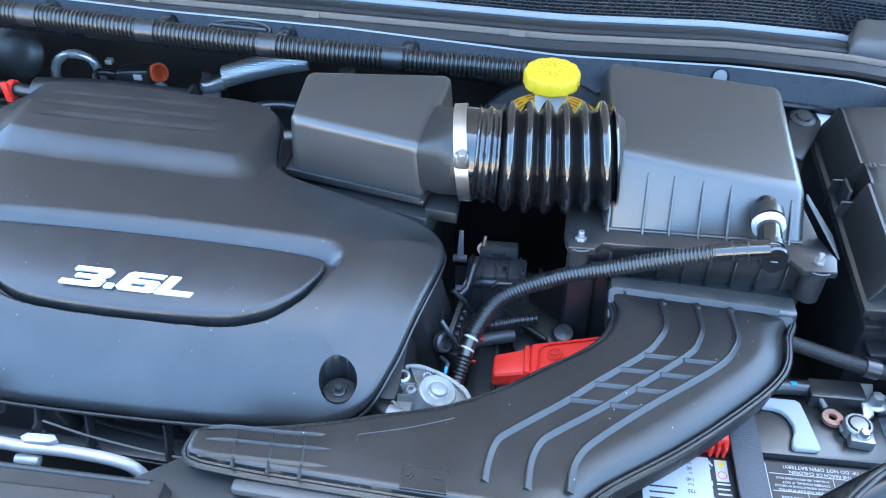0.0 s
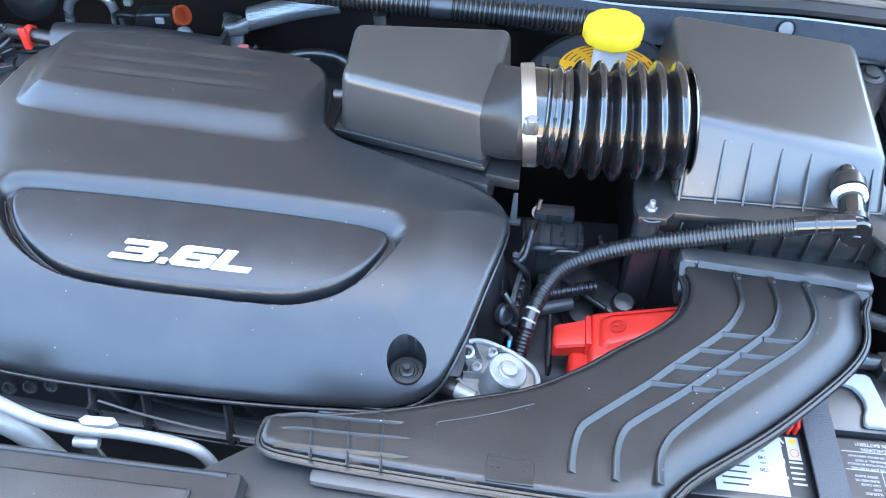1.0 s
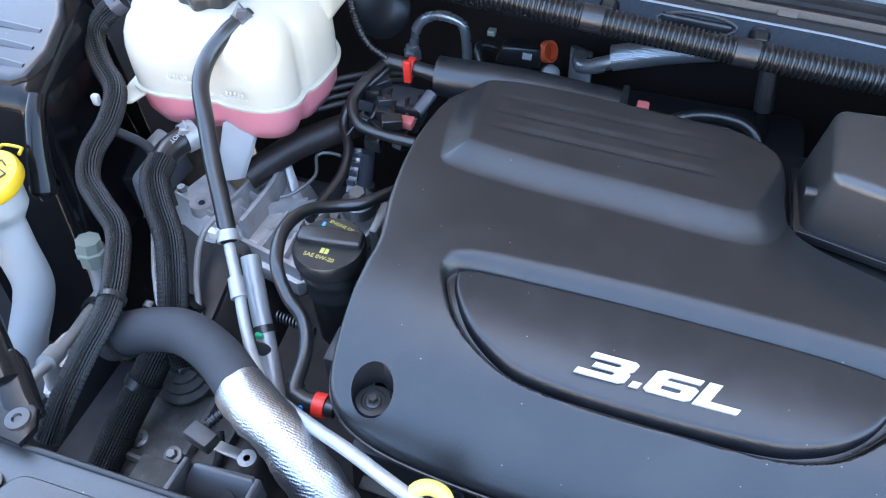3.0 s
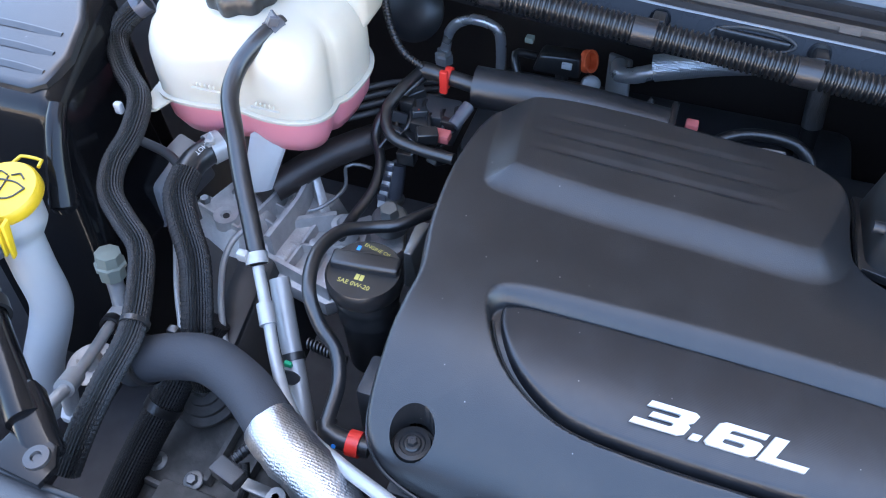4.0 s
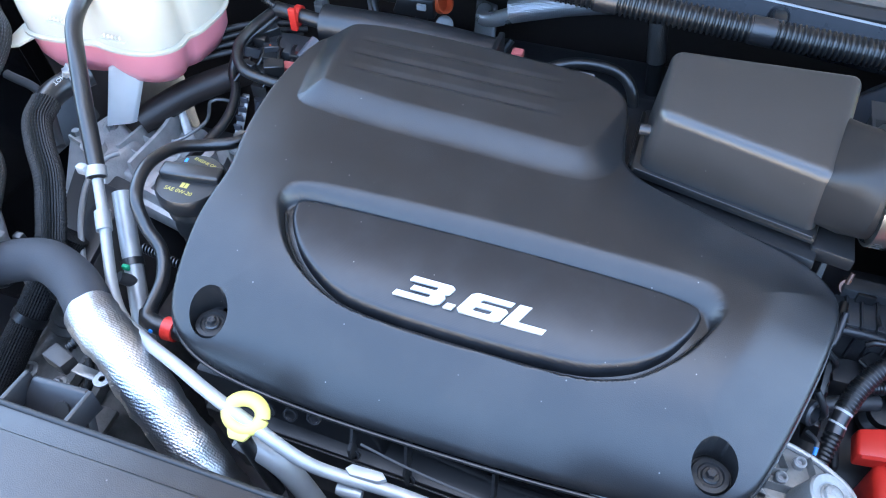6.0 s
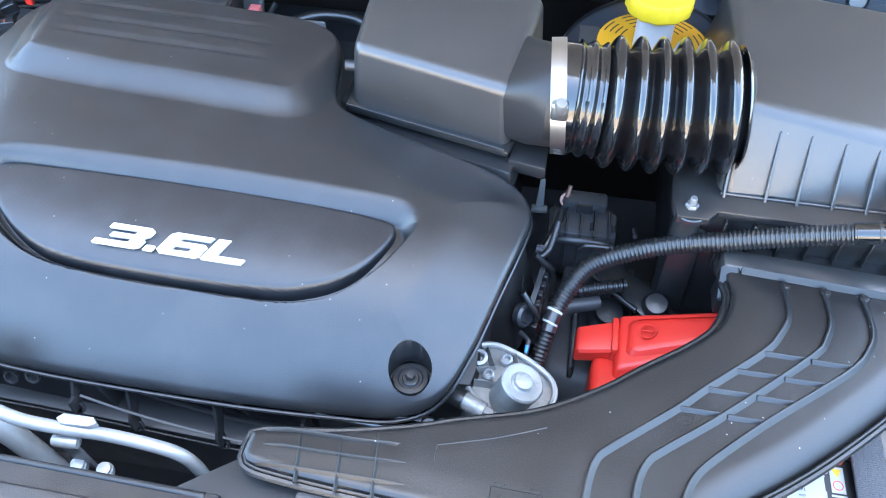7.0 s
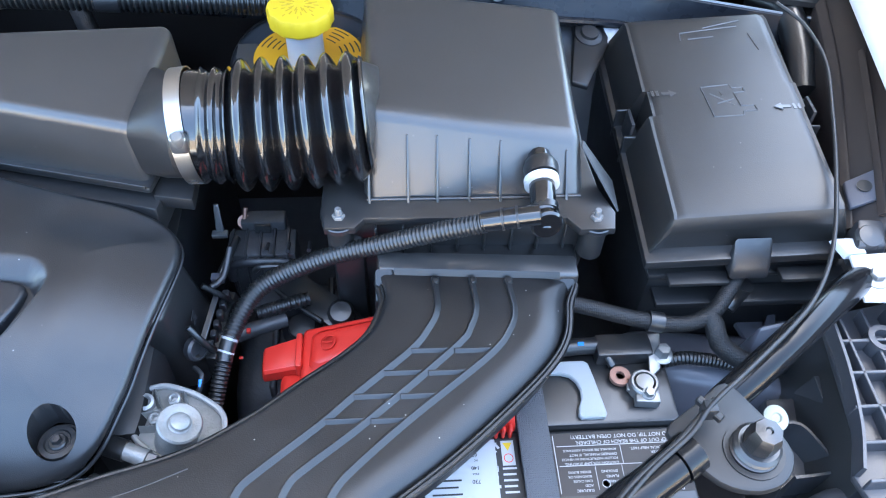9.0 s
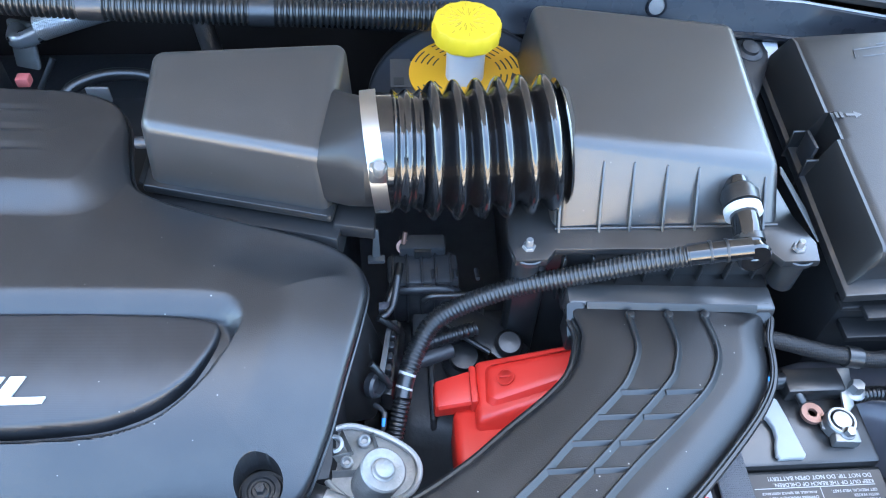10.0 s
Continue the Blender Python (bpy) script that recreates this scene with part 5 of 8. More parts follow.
for a, b in (((0.484, 0.757), (0.481, 0.797)), ((0.481, 0.797), (0.508, 0.799)), ((0.484, 0.757), (0.512, 0.757)), ((0.508, 0.799), (0.510, 0.794)), ((0.510, 0.794), (0.521, 0.794)), ((0.512, 0.757), (0.513, 0.762)), ((0.513, 0.762), (0.526, 0.762)), ((0.521, 0.788), (0.521, 0.794)), ((0.510, 0.787), (0.521, 0.788)), ((0.510, 0.787), (0.512, 0.769)), ((0.512, 0.769), (0.525, 0.769)), ((0.525, 0.769), (0.526, 0.762)), ((0.487, 0.788), (0.506, 0.771)), ((0.491, 0.774), (0.508, 0.779)), ((0.497, 0.790), (0.498, 0.784)),
             ((0.480, 0.878), (0.540, 0.884)), ((0.486, 0.868), (0.512, 0.870)), ((0.548, 0.872), (0.552, 0.846)), ((0.505, 0.884), (0.545, 0.893)), ((0.478, 0.866), (0.480, 0.878))):
    part("embossed_line", bead([on_lid(*b, -0.0004), on_lid(*a, -0.0004)], 0.0015, 0.0011), M["box"], fuse)
for x, y, d in ((0.445, 0.792, 1), (0.554, 0.765, -1)):
    part("embossed_arrow", moved(prism([(-0.004, -0.002), (0.004, -0.002), (0.004, -0.005), (0.012, 0), (0.004, 0.005), (0.004, 0.002), (-0.004, 0.002)], 0, 0.0007, 0.0002, 1), Matrix.Translation(on_lid(x, y, 0.0)) @ Matrix.Diagonal((d, 1, 1, 1))), M["box"], fuse)
    for k in range(2):
        part("embossed_mark", moved(box(-0.014 + 0.0045 * k, -0.011 + 0.0045 * k, -0.004, 0.004, 0.0, 0.0007, 0.0002, 1), Matrix.Translation(on_lid(x, y, 0.0)) @ Matrix.Diagonal((d, 1, 1, 1))), M["box"], fuse)
for x0, x1, z in ((0.4115, 0.4150, 0.932), (0.587, 0.5905, 0.944)):
    part("latch", box(x0, x1, 0.768, 0.792, 0.885, z, 0.001), M["grey"], fuse)
for x0, x1, z in ((0.404, 0.424, 0.925), (0.574, 0.596, 0.934)):
    part("latch_lip", box(x0, x1, 0.7975, 0.8000, 0.892, z, 0.0008, 1), M["black"], fuse)
    part("latch_lip", box(x0, x1, 0.7605, 0.7635, 0.890, z - 0.002, 0.0008, 1), M["black"], fuse)
part("front_rail", box(0.425, 0.480, 0.618, 0.632, 0.872, 0.877, 0.001), M["void"], fuse)
part("front_rail", box(0.528, 0.588, 0.618, 0.632, 0.874, 0.879, 0.001), M["void"], fuse)
part("under_rail", box(0.420, 0.585, 0.618, 0.640, 0.838, 0.846, 0.002), M["void"], fuse)
part("cable_boot", tube([(0.500, 0.628, 0.862), (0.495, 0.626, 0.846), (0.487, 0.620, 0.838)], 0.011), M["rubber"], fuse)
wl = thing("fuse_box_cable", (0.43, 0.60, 0.82), "black taped cable leading into the fuse box", "cable")
part("main_cable", tube([(0.335, 0.612, 0.862), (0.353, 0.608, 0.860), (0.396, 0.597, 0.855), (0.437, 0.593, 0.850), (0.464, 0.600, 0.855), (0.482, 0.617, 0.865), (0.492, 0.630, 0.872)], 0.0074), M["tape"], wl)
part("tape", tube([(0.405, 0.5955, 0.854), (0.418, 0.594, 0.852)], 0.0094), M["black"], wl)
part("branch", tube([(0.462, 0.599, 0.854), (0.466, 0.590, 0.850), (0.470, 0.578, 0.840), (0.488, 0.567, 0.830), (0.510, 0.566, 0.820), (0.535, 0.570, 0.81)], 0.0092), M["tape"], wl)

# ---- bar and knob at the fender ----
bar = thing("support_bar", (0.42, 0.46, 0.90), "glossy black tubular support bar with a mounting plate", "support bar")
part("tube", tube([(0.288, 0.378, 0.910), (0.318, 0.400, 0.913), (0.371, 0.432, 0.917)], 0.0145, n=24), M["arm"], bar)
part("tube", tube([(0.425, 0.486, 0.902), (0.447, 0.499, 0.916), (0.486, 0.525, 0.930), (0.535, 0.562, 0.925), (0.585, 0.600, 0.905)], 0.0128, n=24), M["arm"], bar)
part("tube_collar", ring((0.379, 0.4375, 0.9178), (0.8, 0.5, 0.08), 0.0142, 0.016, 0.0016), M["arm"], bar)
part("plate", prism(fine_outline([(0.424, 0.494), (0.398, 0.478), (0.374, 0.462), (0.372, 0.450), (0.391, 0.424), (0.405, 0.413), (0.424, 0.409), (0.443, 0.414), (0.455, 0.428), (0.456, 0.444), (0.440, 0.474)])[::1], 0.912, 0.921, 0.003), M["void"], bar)
part("seat_ring", ring((0.428, 0.438, 0.921), (0, 0, 1), 0.0175, 0.003, 0.004), M["void"], bar)
kn = thing("bump_stop", (0.428, 0.439, 0.92), "grey rubber bump stop with a threaded black collar", "bump stop")
part("collar", disc((0.428, 0.439, 0.919), (0.05, 0, 1), [(0.001, 0), (0.0175, 0), (0.0175, 0.004), (0.0155, 0.005), (0.017, 0.007), (0.0155, 0.009), (0.017, 0.011), (0.0145, 0.013), (0.001, 0.013)], 32), M["black"], kn)
part("stop", disc((0.4285, 0.439, 0.931), (0.05, 0, 1), [(0.001, 0), (0.0118, 0), (0.0122, 0.006), (0.0118, 0.014), (0.0098, 0.019), (0.003, 0.020), (0.002, 0.0185), (0.001, 0.0185)], 8), M["rubber"], kn)
cl = thing("bar_cable", (0.40, 0.47, 0.92), "black release cable clipped along the support bar", "cable")
part("cable", tube([(0.300, 0.378, 0.928), (0.345, 0.420, 0.931), (0.382, 0.447, 0.936), (0.399, 0.464, 0.945), (0.434, 0.490, 0.948), (0.475, 0.522, 0.948), (0.502, 0.547, 0.948), (0.525, 0.578, 0.950), (0.543, 0.615, 0.955), (0.565, 0.675, 0.960), (0.586, 0.742, 0.965), (0.604, 0.811, 0.970), (0.596, 0.857, 0.980), (0.576, 0.889, 0.985)], 0.0019), M["void"], cl)
part("cable", tube([(0.296, 0.378, 0.922), (0.335, 0.416, 0.928), (0.374, 0.444, 0.933), (0.404, 0.470, 0.939)], 0.0026), M["void"], cl)
part("clip", box(0.393, 0.403, 0.458, 0.468, 0.930, 0.945, 0.002), M["void"], cl)
part("clip_jaw", moved(box(-0.011, 0.011, -0.003, 0.003, 0, 0.006, 0.001, 1), plane_pose((0.399, 0.464, 0.934), (0.6, -0.8, 0), (0.8, 0.6, 0))), M["void"], cl)
wp = thing("push_clip", (0.465, 0.474, 0.89), "white plastic push clip beside the bump stop", "clip")
part("head", disc((0.464, 0.474, 0.897), (0.1, -0.3, 1), [(0.001, 0), (0.0095, 0), (0.010, 0.003), (0.007, 0.005), (0.004, 0.005), (0.003, 0.0035), (0.001, 0.0035)], 28), M["cream"], wp)
part("stem", disc((0.464, 0.474, 0.885), (0, 0, 1), [(0.001, 0), (0.004, 0), (0.004, 0.012), (0.001, 0.012)], 12), M["cream"], wp)

# ---- ribbed headlamp carrier and bracket ----
car = thing("headlamp_carrier", (0.57, 0.50, 0.80), "grey ribbed plastic headlamp carrier beside the bar", "carrier")
part("back_plate", prism([(0.548, 0.570), (0.556, 0.580), (0.66, 0.600), (0.66, 0.38), (0.535, 0.38), (0.520, 0.434), (0.536, 0.470)], 0.868, 0.876, 0.002), M["carrier"], car)
for k in range(5):
    y = 0.425 + 0.030 * k
    x = 0.523 + 0.0065 * k
    part("cross_rib", box(x, 0.66, y - 0.0014, y + 0.0014, 0.874, 0.890, 0.0006, 1), M["carrier"], car)
for k in range(3):
    x = 0.556 + 0.022 * k
    part("long_rib", box(x - 0.0014, x + 0.0014, 0.385, 0.575, 0.874, 0.890, 0.0006, 1), M["carrier"], car)
part("edge_rib", strip([(0.522, 0.434, 0.874), (0.535, 0.47, 0.874), (0.545, 0.52, 0.874), (0.550, 0.572, 0.874)], 0.004, 0.017), M["carrier"], car)
part("boss", disc((0.585, 0.545, 0.874), (0, 0, 1), [(0.001, 0), (0.013, 0), (0.013, 0.018), (0.008, 0.018), (0.007, 0.010), (0.001, 0.010)], 24), M["carrier"], car)
part("lower_wall", hexa([(0.50, 0.42, 0.70), (0.66, 0.42, 0.70), (0.66, 0.60, 0.70), (0.53, 0.60, 0.70), (0.53, 0.43, 0.868), (0.66, 0.43, 0.868), (0.66, 0.59, 0.868), (0.556, 0.58, 0.868)], 0.003), M["black"], car)
lh = thing("lamp_housing", (0.54, 0.47, 0.72), "dark plastic headlamp housing with a stepped tray", "headlamp")
part("tray_floor", hexa([(0.500, 0.452, 0.72), (0.566, 0.452, 0.72), (0.570, 0.545, 0.72), (0.510, 0.545, 0.72), (0.498, 0.455, 0.800), (0.556, 0.462, 0.800), (0.562, 0.540, 0.805), (0.512, 0.540, 0.805)], 0.004), M["grey"], lh)
part("tray_wall", strip([(0.497, 0.500, 0.800), (0.518, 0.498, 0.800), (0.530, 0.476, 0.800), (0.536, 0.455, 0.800)], 0.004, 0.036), M["grey"], lh)
part("tray_wall", strip([(0.498, 0.453, 0.800), (0.515, 0.454, 0.800), (0.534, 0.456, 0.800)], 0.004, 0.034), M["grey"], lh)
part("side_wall", hexa([(0.536, 0.462, 0.78), (0.545, 0.462, 0.78), (0.548, 0.548, 0.78), (0.538, 0.548, 0.78), (0.540, 0.464, 0.842), (0.544, 0.464, 0.842), (0.546, 0.538, 0.846), (0.540, 0.538, 0.846)], 0.002), M["grey"], lh)
part("lens_edge", hexa([(0.500, 0.40, 0.80), (0.60, 0.40, 0.80), (0.60, 0.452, 0.80), (0.505, 0.446, 0.80), (0.502, 0.40, 0.848), (0.60, 0.40, 0.856), (0.60, 0.448, 0.850), (0.510, 0.440, 0.842)], 0.012, 4), M["carrier"], lh)
fb = thing("fender_bracket", (0.575, 0.60, 0.90), "bright steel fender bracket with a hex bolt", "bracket")
part("plate", hexa([(0.566, 0.566, 0.912), (0.66, 0.560, 0.915), (0.66, 0.612, 0.922), (0.568, 0.610, 0.918), (0.566, 0.566, 0.916), (0.66, 0.560, 0.919), (0.66, 0.612, 0.926), (0.568, 0.610, 0.922)], 0.0015), M["body"], fb)
part("wedge", hexa([(0.566, 0.611, 0.914), (0.586, 0.611, 0.914), (0.586, 0.632, 0.914), (0.560, 0.632, 0.914), (0.568, 0.612, 0.922), (0.584, 0.612, 0.922), (0.584, 0.630, 0.920), (0.564, 0.630, 0.920)], 0.001), M["body"], fb)
part("bolt", bolt_geo((0.583, 0.588, 0.918), (0, 0, 1), 0.0065, 0.007, 1.9), M["zinc"], fb)
part("rubber_pad", hexa([(0.574, 0.614, 0.90), (0.606, 0.612, 0.90), (0.610, 0.642, 0.90), (0.580, 0.644, 0.90), (0.577, 0.617, 0.926), (0.602, 0.615, 0.926), (0.606, 0.640, 0.932), (0.584, 0.642, 0.932)], 0.003), M["grey"], fb)
part("pad_dome", disc((0.590, 0.626, 0.925), (0, -0.3, 1), [(0.001, 0), (0.012, 0), (0.010, 0.004), (0.001, 0.0055)], 24), M["grey"], fb)
ib = thing("inner_brace", (0.63, 0.78, 0.80), "brown-black inner fender apron beside the fuse box", "apron")
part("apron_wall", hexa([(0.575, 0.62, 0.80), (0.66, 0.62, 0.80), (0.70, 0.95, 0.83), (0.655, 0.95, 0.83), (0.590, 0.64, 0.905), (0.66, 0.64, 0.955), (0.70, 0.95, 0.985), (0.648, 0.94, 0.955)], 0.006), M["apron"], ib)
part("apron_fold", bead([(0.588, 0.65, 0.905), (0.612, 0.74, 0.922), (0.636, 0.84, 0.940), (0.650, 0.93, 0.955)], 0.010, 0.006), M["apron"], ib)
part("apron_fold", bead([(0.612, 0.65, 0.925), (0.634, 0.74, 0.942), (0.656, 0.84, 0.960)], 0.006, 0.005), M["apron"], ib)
part("bracket_tab", hexa([(0.592, 0.665, 0.915), (0.622, 0.67, 0.925), (0.624, 0.70, 0.93), (0.596, 0.695, 0.918), (0.592, 0.665, 0.920), (0.622, 0.67, 0.930), (0.624, 0.70, 0.935), (0.596, 0.695, 0.923)], 0.0015), M["sheet"], ib)
part("tab_hole", disc((0.609, 0.684, 0.928), (-0.2, -0.1, 1), [(0.0005, 0), (0.0065, 0), (0.0065, 0.0012), (0.0005, 0.0012)], 20), M["ink"], ib)
single("fender_edge", hexa([(0.612, 0.66, 0.985), (0.75, 0.62, 0.975), (0.81, 1.10, 1.0), (0.672, 1.10, 1.0), (0.620, 0.66, 1.000), (0.75, 0.62, 1.010), (0.81, 1.10, 1.05), (0.684, 1.10, 1.03)], 0.006), M["body"], "pale painted fender edge in daylight", "fender")
single("fender_hose", tube([(0.600, 0.985, 0.93), (0.625, 0.95, 0.935), (0.628, 0.90, 0.92), (0.622, 0.85, 0.90)], 0.016), M["rubber"], "thick black hose behind the fuse box", "hose")

# ---- strut bracket and sheet metal between air box and fuse box ----
st = thing("strut_bracket", (0.40, 0.90, 0.90), "black strut bracket bolted to pale painted sheet", "bracket")
part("plate", hexa([(0.368, 0.848, 0.915), (0.386, 0.846, 0.910), (0.430, 0.940, 0.915), (0.384, 0.945, 0.921), (0.368, 0.848, 0.922), (0.386, 0.846, 0.917), (0.435, 0.940, 0.922), (0.388, 0.945, 0.928)], 0.002), M["void"], st)
part("sheet_patch", hexa([(0.398, 0.915, 0.918), (0.430, 0.912, 0.918), (0.440, 0.955, 0.922), (0.402, 0.965, 0.922), (0.398, 0.915, 0.921), (0.430, 0.912, 0.921), (0.440, 0.955, 0.926), (0.402, 0.965, 0.926)], 0.001, 1), M["body"], st, "pale painted sheet metal")
part("bolt", disc((0.398, 0.921, 0.923), (0.1, -0.2, 1), [(0.001, 0), (0.0155, 0), (0.0150, 0.004), (0.010, 0.006), (0.009, 0.009), (0.001, 0.010)], 28), M["void"], st)
single("strut_tower", hexa([(0.34, 0.87, 0.70), (0.47, 0.87, 0.70), (0.47, 1.05, 0.70), (0.34, 1.05, 0.70), (0.362, 0.93, 0.905), (0.445, 0.93, 0.905), (0.45, 1.00, 0.925), (0.36, 1.00, 0.925)], 0.012, 3), M["deep"], "dark strut tower behind the air box", "strut tower")
single("sheet_floor", hexa([(0.36, 0.56, 0.70), (0.60, 0.52, 0.70), (0.60, 0.66, 0.70), (0.36, 0.66, 0.70), (0.40, 0.60, 0.79), (0.54, 0.545, 0.80), (0.56, 0.62, 0.78), (0.42, 0.65, 0.77)], 0.02, 3), M["sheet"], "blue-grey painted rail behind the battery", "sheet metal")
single("sheet_tab", hexa([(0.505, 0.578, 0.79), (0.545, 0.578, 0.79), (0.545, 0.60, 0.79), (0.505, 0.60, 0.79), (0.512, 0.59, 0.84), (0.535, 0.592, 0.845), (0.535, 0.596, 0.845), (0.512, 0.594, 0.84)], 0.002), M["sheet"], "small painted sheet metal tab", "sheet metal")

# ---- coolant tank ----
tank = thing("coolant_tank", (-0.75, 0.81, 0.92), "cream translucent coolant tank part-filled with pink coolant", "coolant tank")


def tank_ring(z, k, lobes, n=96):
    out = []
    for i in range(n):
        a = 2 * math.pi * i / n
        c, s = math.cos(a), math.sin(a)
        f = k * (1 - lobes * (1 - abs(math.sin(2.5 * a + 0.55)) ** 0.55) * 1.6)
        out.append((-0.760 + 0.106 * f * math.copysign(abs(c) ** 0.72, c), 0.815 + 0.090 * f * math.copysign(abs(s) ** 0.72, s), z - (0 if z > 0.98 else 0.012 * c * c)))
    return out


part("upper_half", loft([tank_ring(0.958, 0.985, 0.10), tank_ring(0.980, 0.99, 0.10), tank_ring(0.995, 0.985, 0.10), tank_ring(1.008, 0.955, 0.085), tank_ring(1.019, 0.895, 0.06), tank_ring(1.028, 0.80, 0.04), tank_ring(1.034, 0.66, 0.02), tank_ring(1.037, 0.5, 0.01), tank_ring(1.038, 0.3, 0.0)]), M["tank"], tank, smooth=70)
part("seam", loft([tank_ring(0.954, 0.97, 0.10), tank_ring(0.954, 1.02, 0.08), tank_ring(0.9575, 1.025, 0.08), tank_ring(0.9585, 0.97, 0.10)]), M["tank"], tank)
part("lower_half", loft([tank_ring(0.899, 0.4, 0.02), tank_ring(0.902, 0.70, 0.10), tank_ring(0.911, 0.87, 0.12), tank_ring(0.928, 0.955, 0.12), tank_ring(0.956, 0.98, 0.10)]), M["coolant"], tank, "lower half tinted by the pink coolant inside", smooth=70)
capt = part("cap", disc((-0.757, 0.800, 1.036), (0, -0.10, 1), [(0.001, 0), (0.030, 0), (0.0325, 0.003), (0.0325, 0.016), (0.029, 0.021), (0.012, 0.0225), (0.001, 0.0225)], 80, wave=lambda a, r: r + (0.0022 * math.cos(8 * a) if r > 0.028 else 0)), M["black"], tank, "black knurled pressure cap")
part("cap_print", box(-0.770, -0.756, 0.783, 0.789, 1.0605, 1.0609, 0.0), M["hint"], capt)
part("cap_print", prism([(-0.752, 0.782), (-0.742, 0.782), (-0.747, 0.791)], 1.0605, 1.0609), M["hint"], capt)
part("back_tower", hexa([(-0.70, 0.84, 0.99), (-0.655, 0.84, 0.99), (-0.655, 0.90, 0.99), (-0.70, 0.90, 0.99), (-0.695, 0.85, 1.08), (-0.658, 0.85, 1.08), (-0.658, 0.90, 1.08), (-0.695, 0.90, 1.08)], 0.012, 3), M["tank"], tank)
part("corner_lip", prism([(-0.846, 0.716), (-0.838, 0.711), (-0.828, 0.716), (-0.818, 0.745), (-0.850, 0.752)], 0.9465, 0.9505, 0.0018, 3), M["tank"], tank)
part("outlet", tube([(-0.706, 0.792, 1.026), (-0.712, 0.775, 1.029)], 0.0065), M["tank"], tank)
part("foot", hexa([(-0.757, 0.716, 0.855), (-0.735, 0.732, 0.852), (-0.730, 0.737, 0.852), (-0.752, 0.722, 0.855), (-0.742, 0.738, 0.925), (-0.705, 0.748, 0.925), (-0.703, 0.753, 0.925), (-0.740, 0.743, 0.925)], 0.001, 1), M["foot"], tank, "clear plastic foot of the tank")
for x, y, z in ((-0.779, 0.7245, 0.983), (-0.719, 0.7255, 0.974)):
    for k in range(5):
        part("level_mark", box(x + 0.0045 * k, x + 0.0011 + 0.0045 * k, y, y + 0.003, z, z + 0.0035, 0.0002, 1), M["tank"], tank)
    part("level_line", box(x - 0.006, x + 0.024, y - 0.0001, y + 0.003, z - 0.0028, z - 0.0020, 0.0002, 1), M["tank"], tank)

# ---- hoses and pipes beside the tank ----


def hose_clip(at, axis, r, parent, material=None):
    part("clamp", ring(at, axis, r, 0.014, 0.0014), material or M["sheet"], parent, "blue-grey spring clamp")
    for s in (-1, 1):
        e = Vector(axis).orthogonal().normalized() if s > 0 else Vector(axis).cross(Vector(axis).orthogonal()).normalized()
        p = Vector(at) + Vector((0.2, -0.6, 0.75)).normalized() * (r + 0.003) + e * 0.003 * s
        part("clamp_ear", moved(box(-0.0045, 0.0045, -0.0015, 0.0015, -0.004, 0.010, 0.0006, 1), Matrix.Translation(p) @ Euler((0.5 * s, 0.3, 0.6 * s)).to_matrix().to_4x4()), material or M["sheet"], parent)


th = thing("tank_hose", (-0.70, 0.68, 0.90), "black rubber hose from the coolant tank to an aluminium pipe", "hose")
part("hose", tube([(-0.708, 0.782, 1.030), (-0.714, 0.768, 1.030), (-0.721, 0.748, 1.025), (-0.729, 0.728, 1.013), (-0.727, 0.704, 1.0), (-0.712, 0.678, 0.983), (-0.695, 0.650, 0.960), (-0.675, 0.621, 0.939), (-0.657, 0.594, 0.918)], 0.0082, 0.004, 18), M["rubber"], th)
hose_clip((-0.712, 0.772, 1.030), (0.35, 0.9, 0.1), 0.0083, th)
part("clamp", ring((-0.660, 0.597, 0.921), (0.45, -0.72, -0.55), 0.0084, 0.010, 0.0015), M["pipe"], th, "bright pipe clamp")
part("clamp_ear", box(-0.674, -0.664, 0.588, 0.596, 0.922, 0.932, 0.002), M["pipe"], th)
ap = thing("aluminium_pipe", (-0.45, 0.45, 0.85), "bare aluminium coolant pipe running across the engine front", "pipe")
part("pipe", tube([(-0.657, 0.592, 0.916), (-0.636, 0.562, 0.900), (-0.616, 0.532, 0.887), (-0.592, 0.502, 0.882), (-0.562, 0.476, 0.888), (-0.519, 0.453, 0.904), (-0.475, 0.434, 0.918), (-0.436, 0.419, 0.920), (-0.395, 0.409, 0.908), (-0.360, 0.405, 0.886), (-0.334, 0.408, 0.872), (-0.292, 0.411, 0.866), (-0.252, 0.410, 0.862), (-0.234, 0.410, 0.852), (-0.227, 0.411, 0.825), (-0.226, 0.412, 0.78)], 0.0052, 0.005, 16), M["pipe"], ap)
part("joint", tube([(-0.640, 0.567, 0.903), (-0.630, 0.552, 0.896)], 0.0075), M["pipe"], ap)
part("lug", prism([(-0.330, 0.413), (-0.326, 0.418), (-0.302, 0.4185), (-0.297, 0.414), (-0.303, 0.410), (-0.325, 0.409)], 0.872, 0.878, 0.0015), M["pipe"], ap)
part("lug", moved(lathe([(0.0005, -0.011), (0.0045, -0.010), (0.0052, -0.006), (0.0052, 0.006), (0.0045, 0.010), (0.0005, 0.011)], 20), aim((-0.325, 0.404, 0.858), (1, 0.05, -0.05))), M["pipe"], ap)
part("strap", hexa([(-0.330, 0.404, 0.815), (-0.315, 0.404, 0.812), (-0.315, 0.407, 0.812), (-0.330, 0.407, 0.815), (-0.336, 0.403, 0.856), (-0.318, 0.403, 0.854), (-0.318, 0.406, 0.854), (-0.336, 0.406, 0.856)], 0.001, 1), M["dull"], ap)
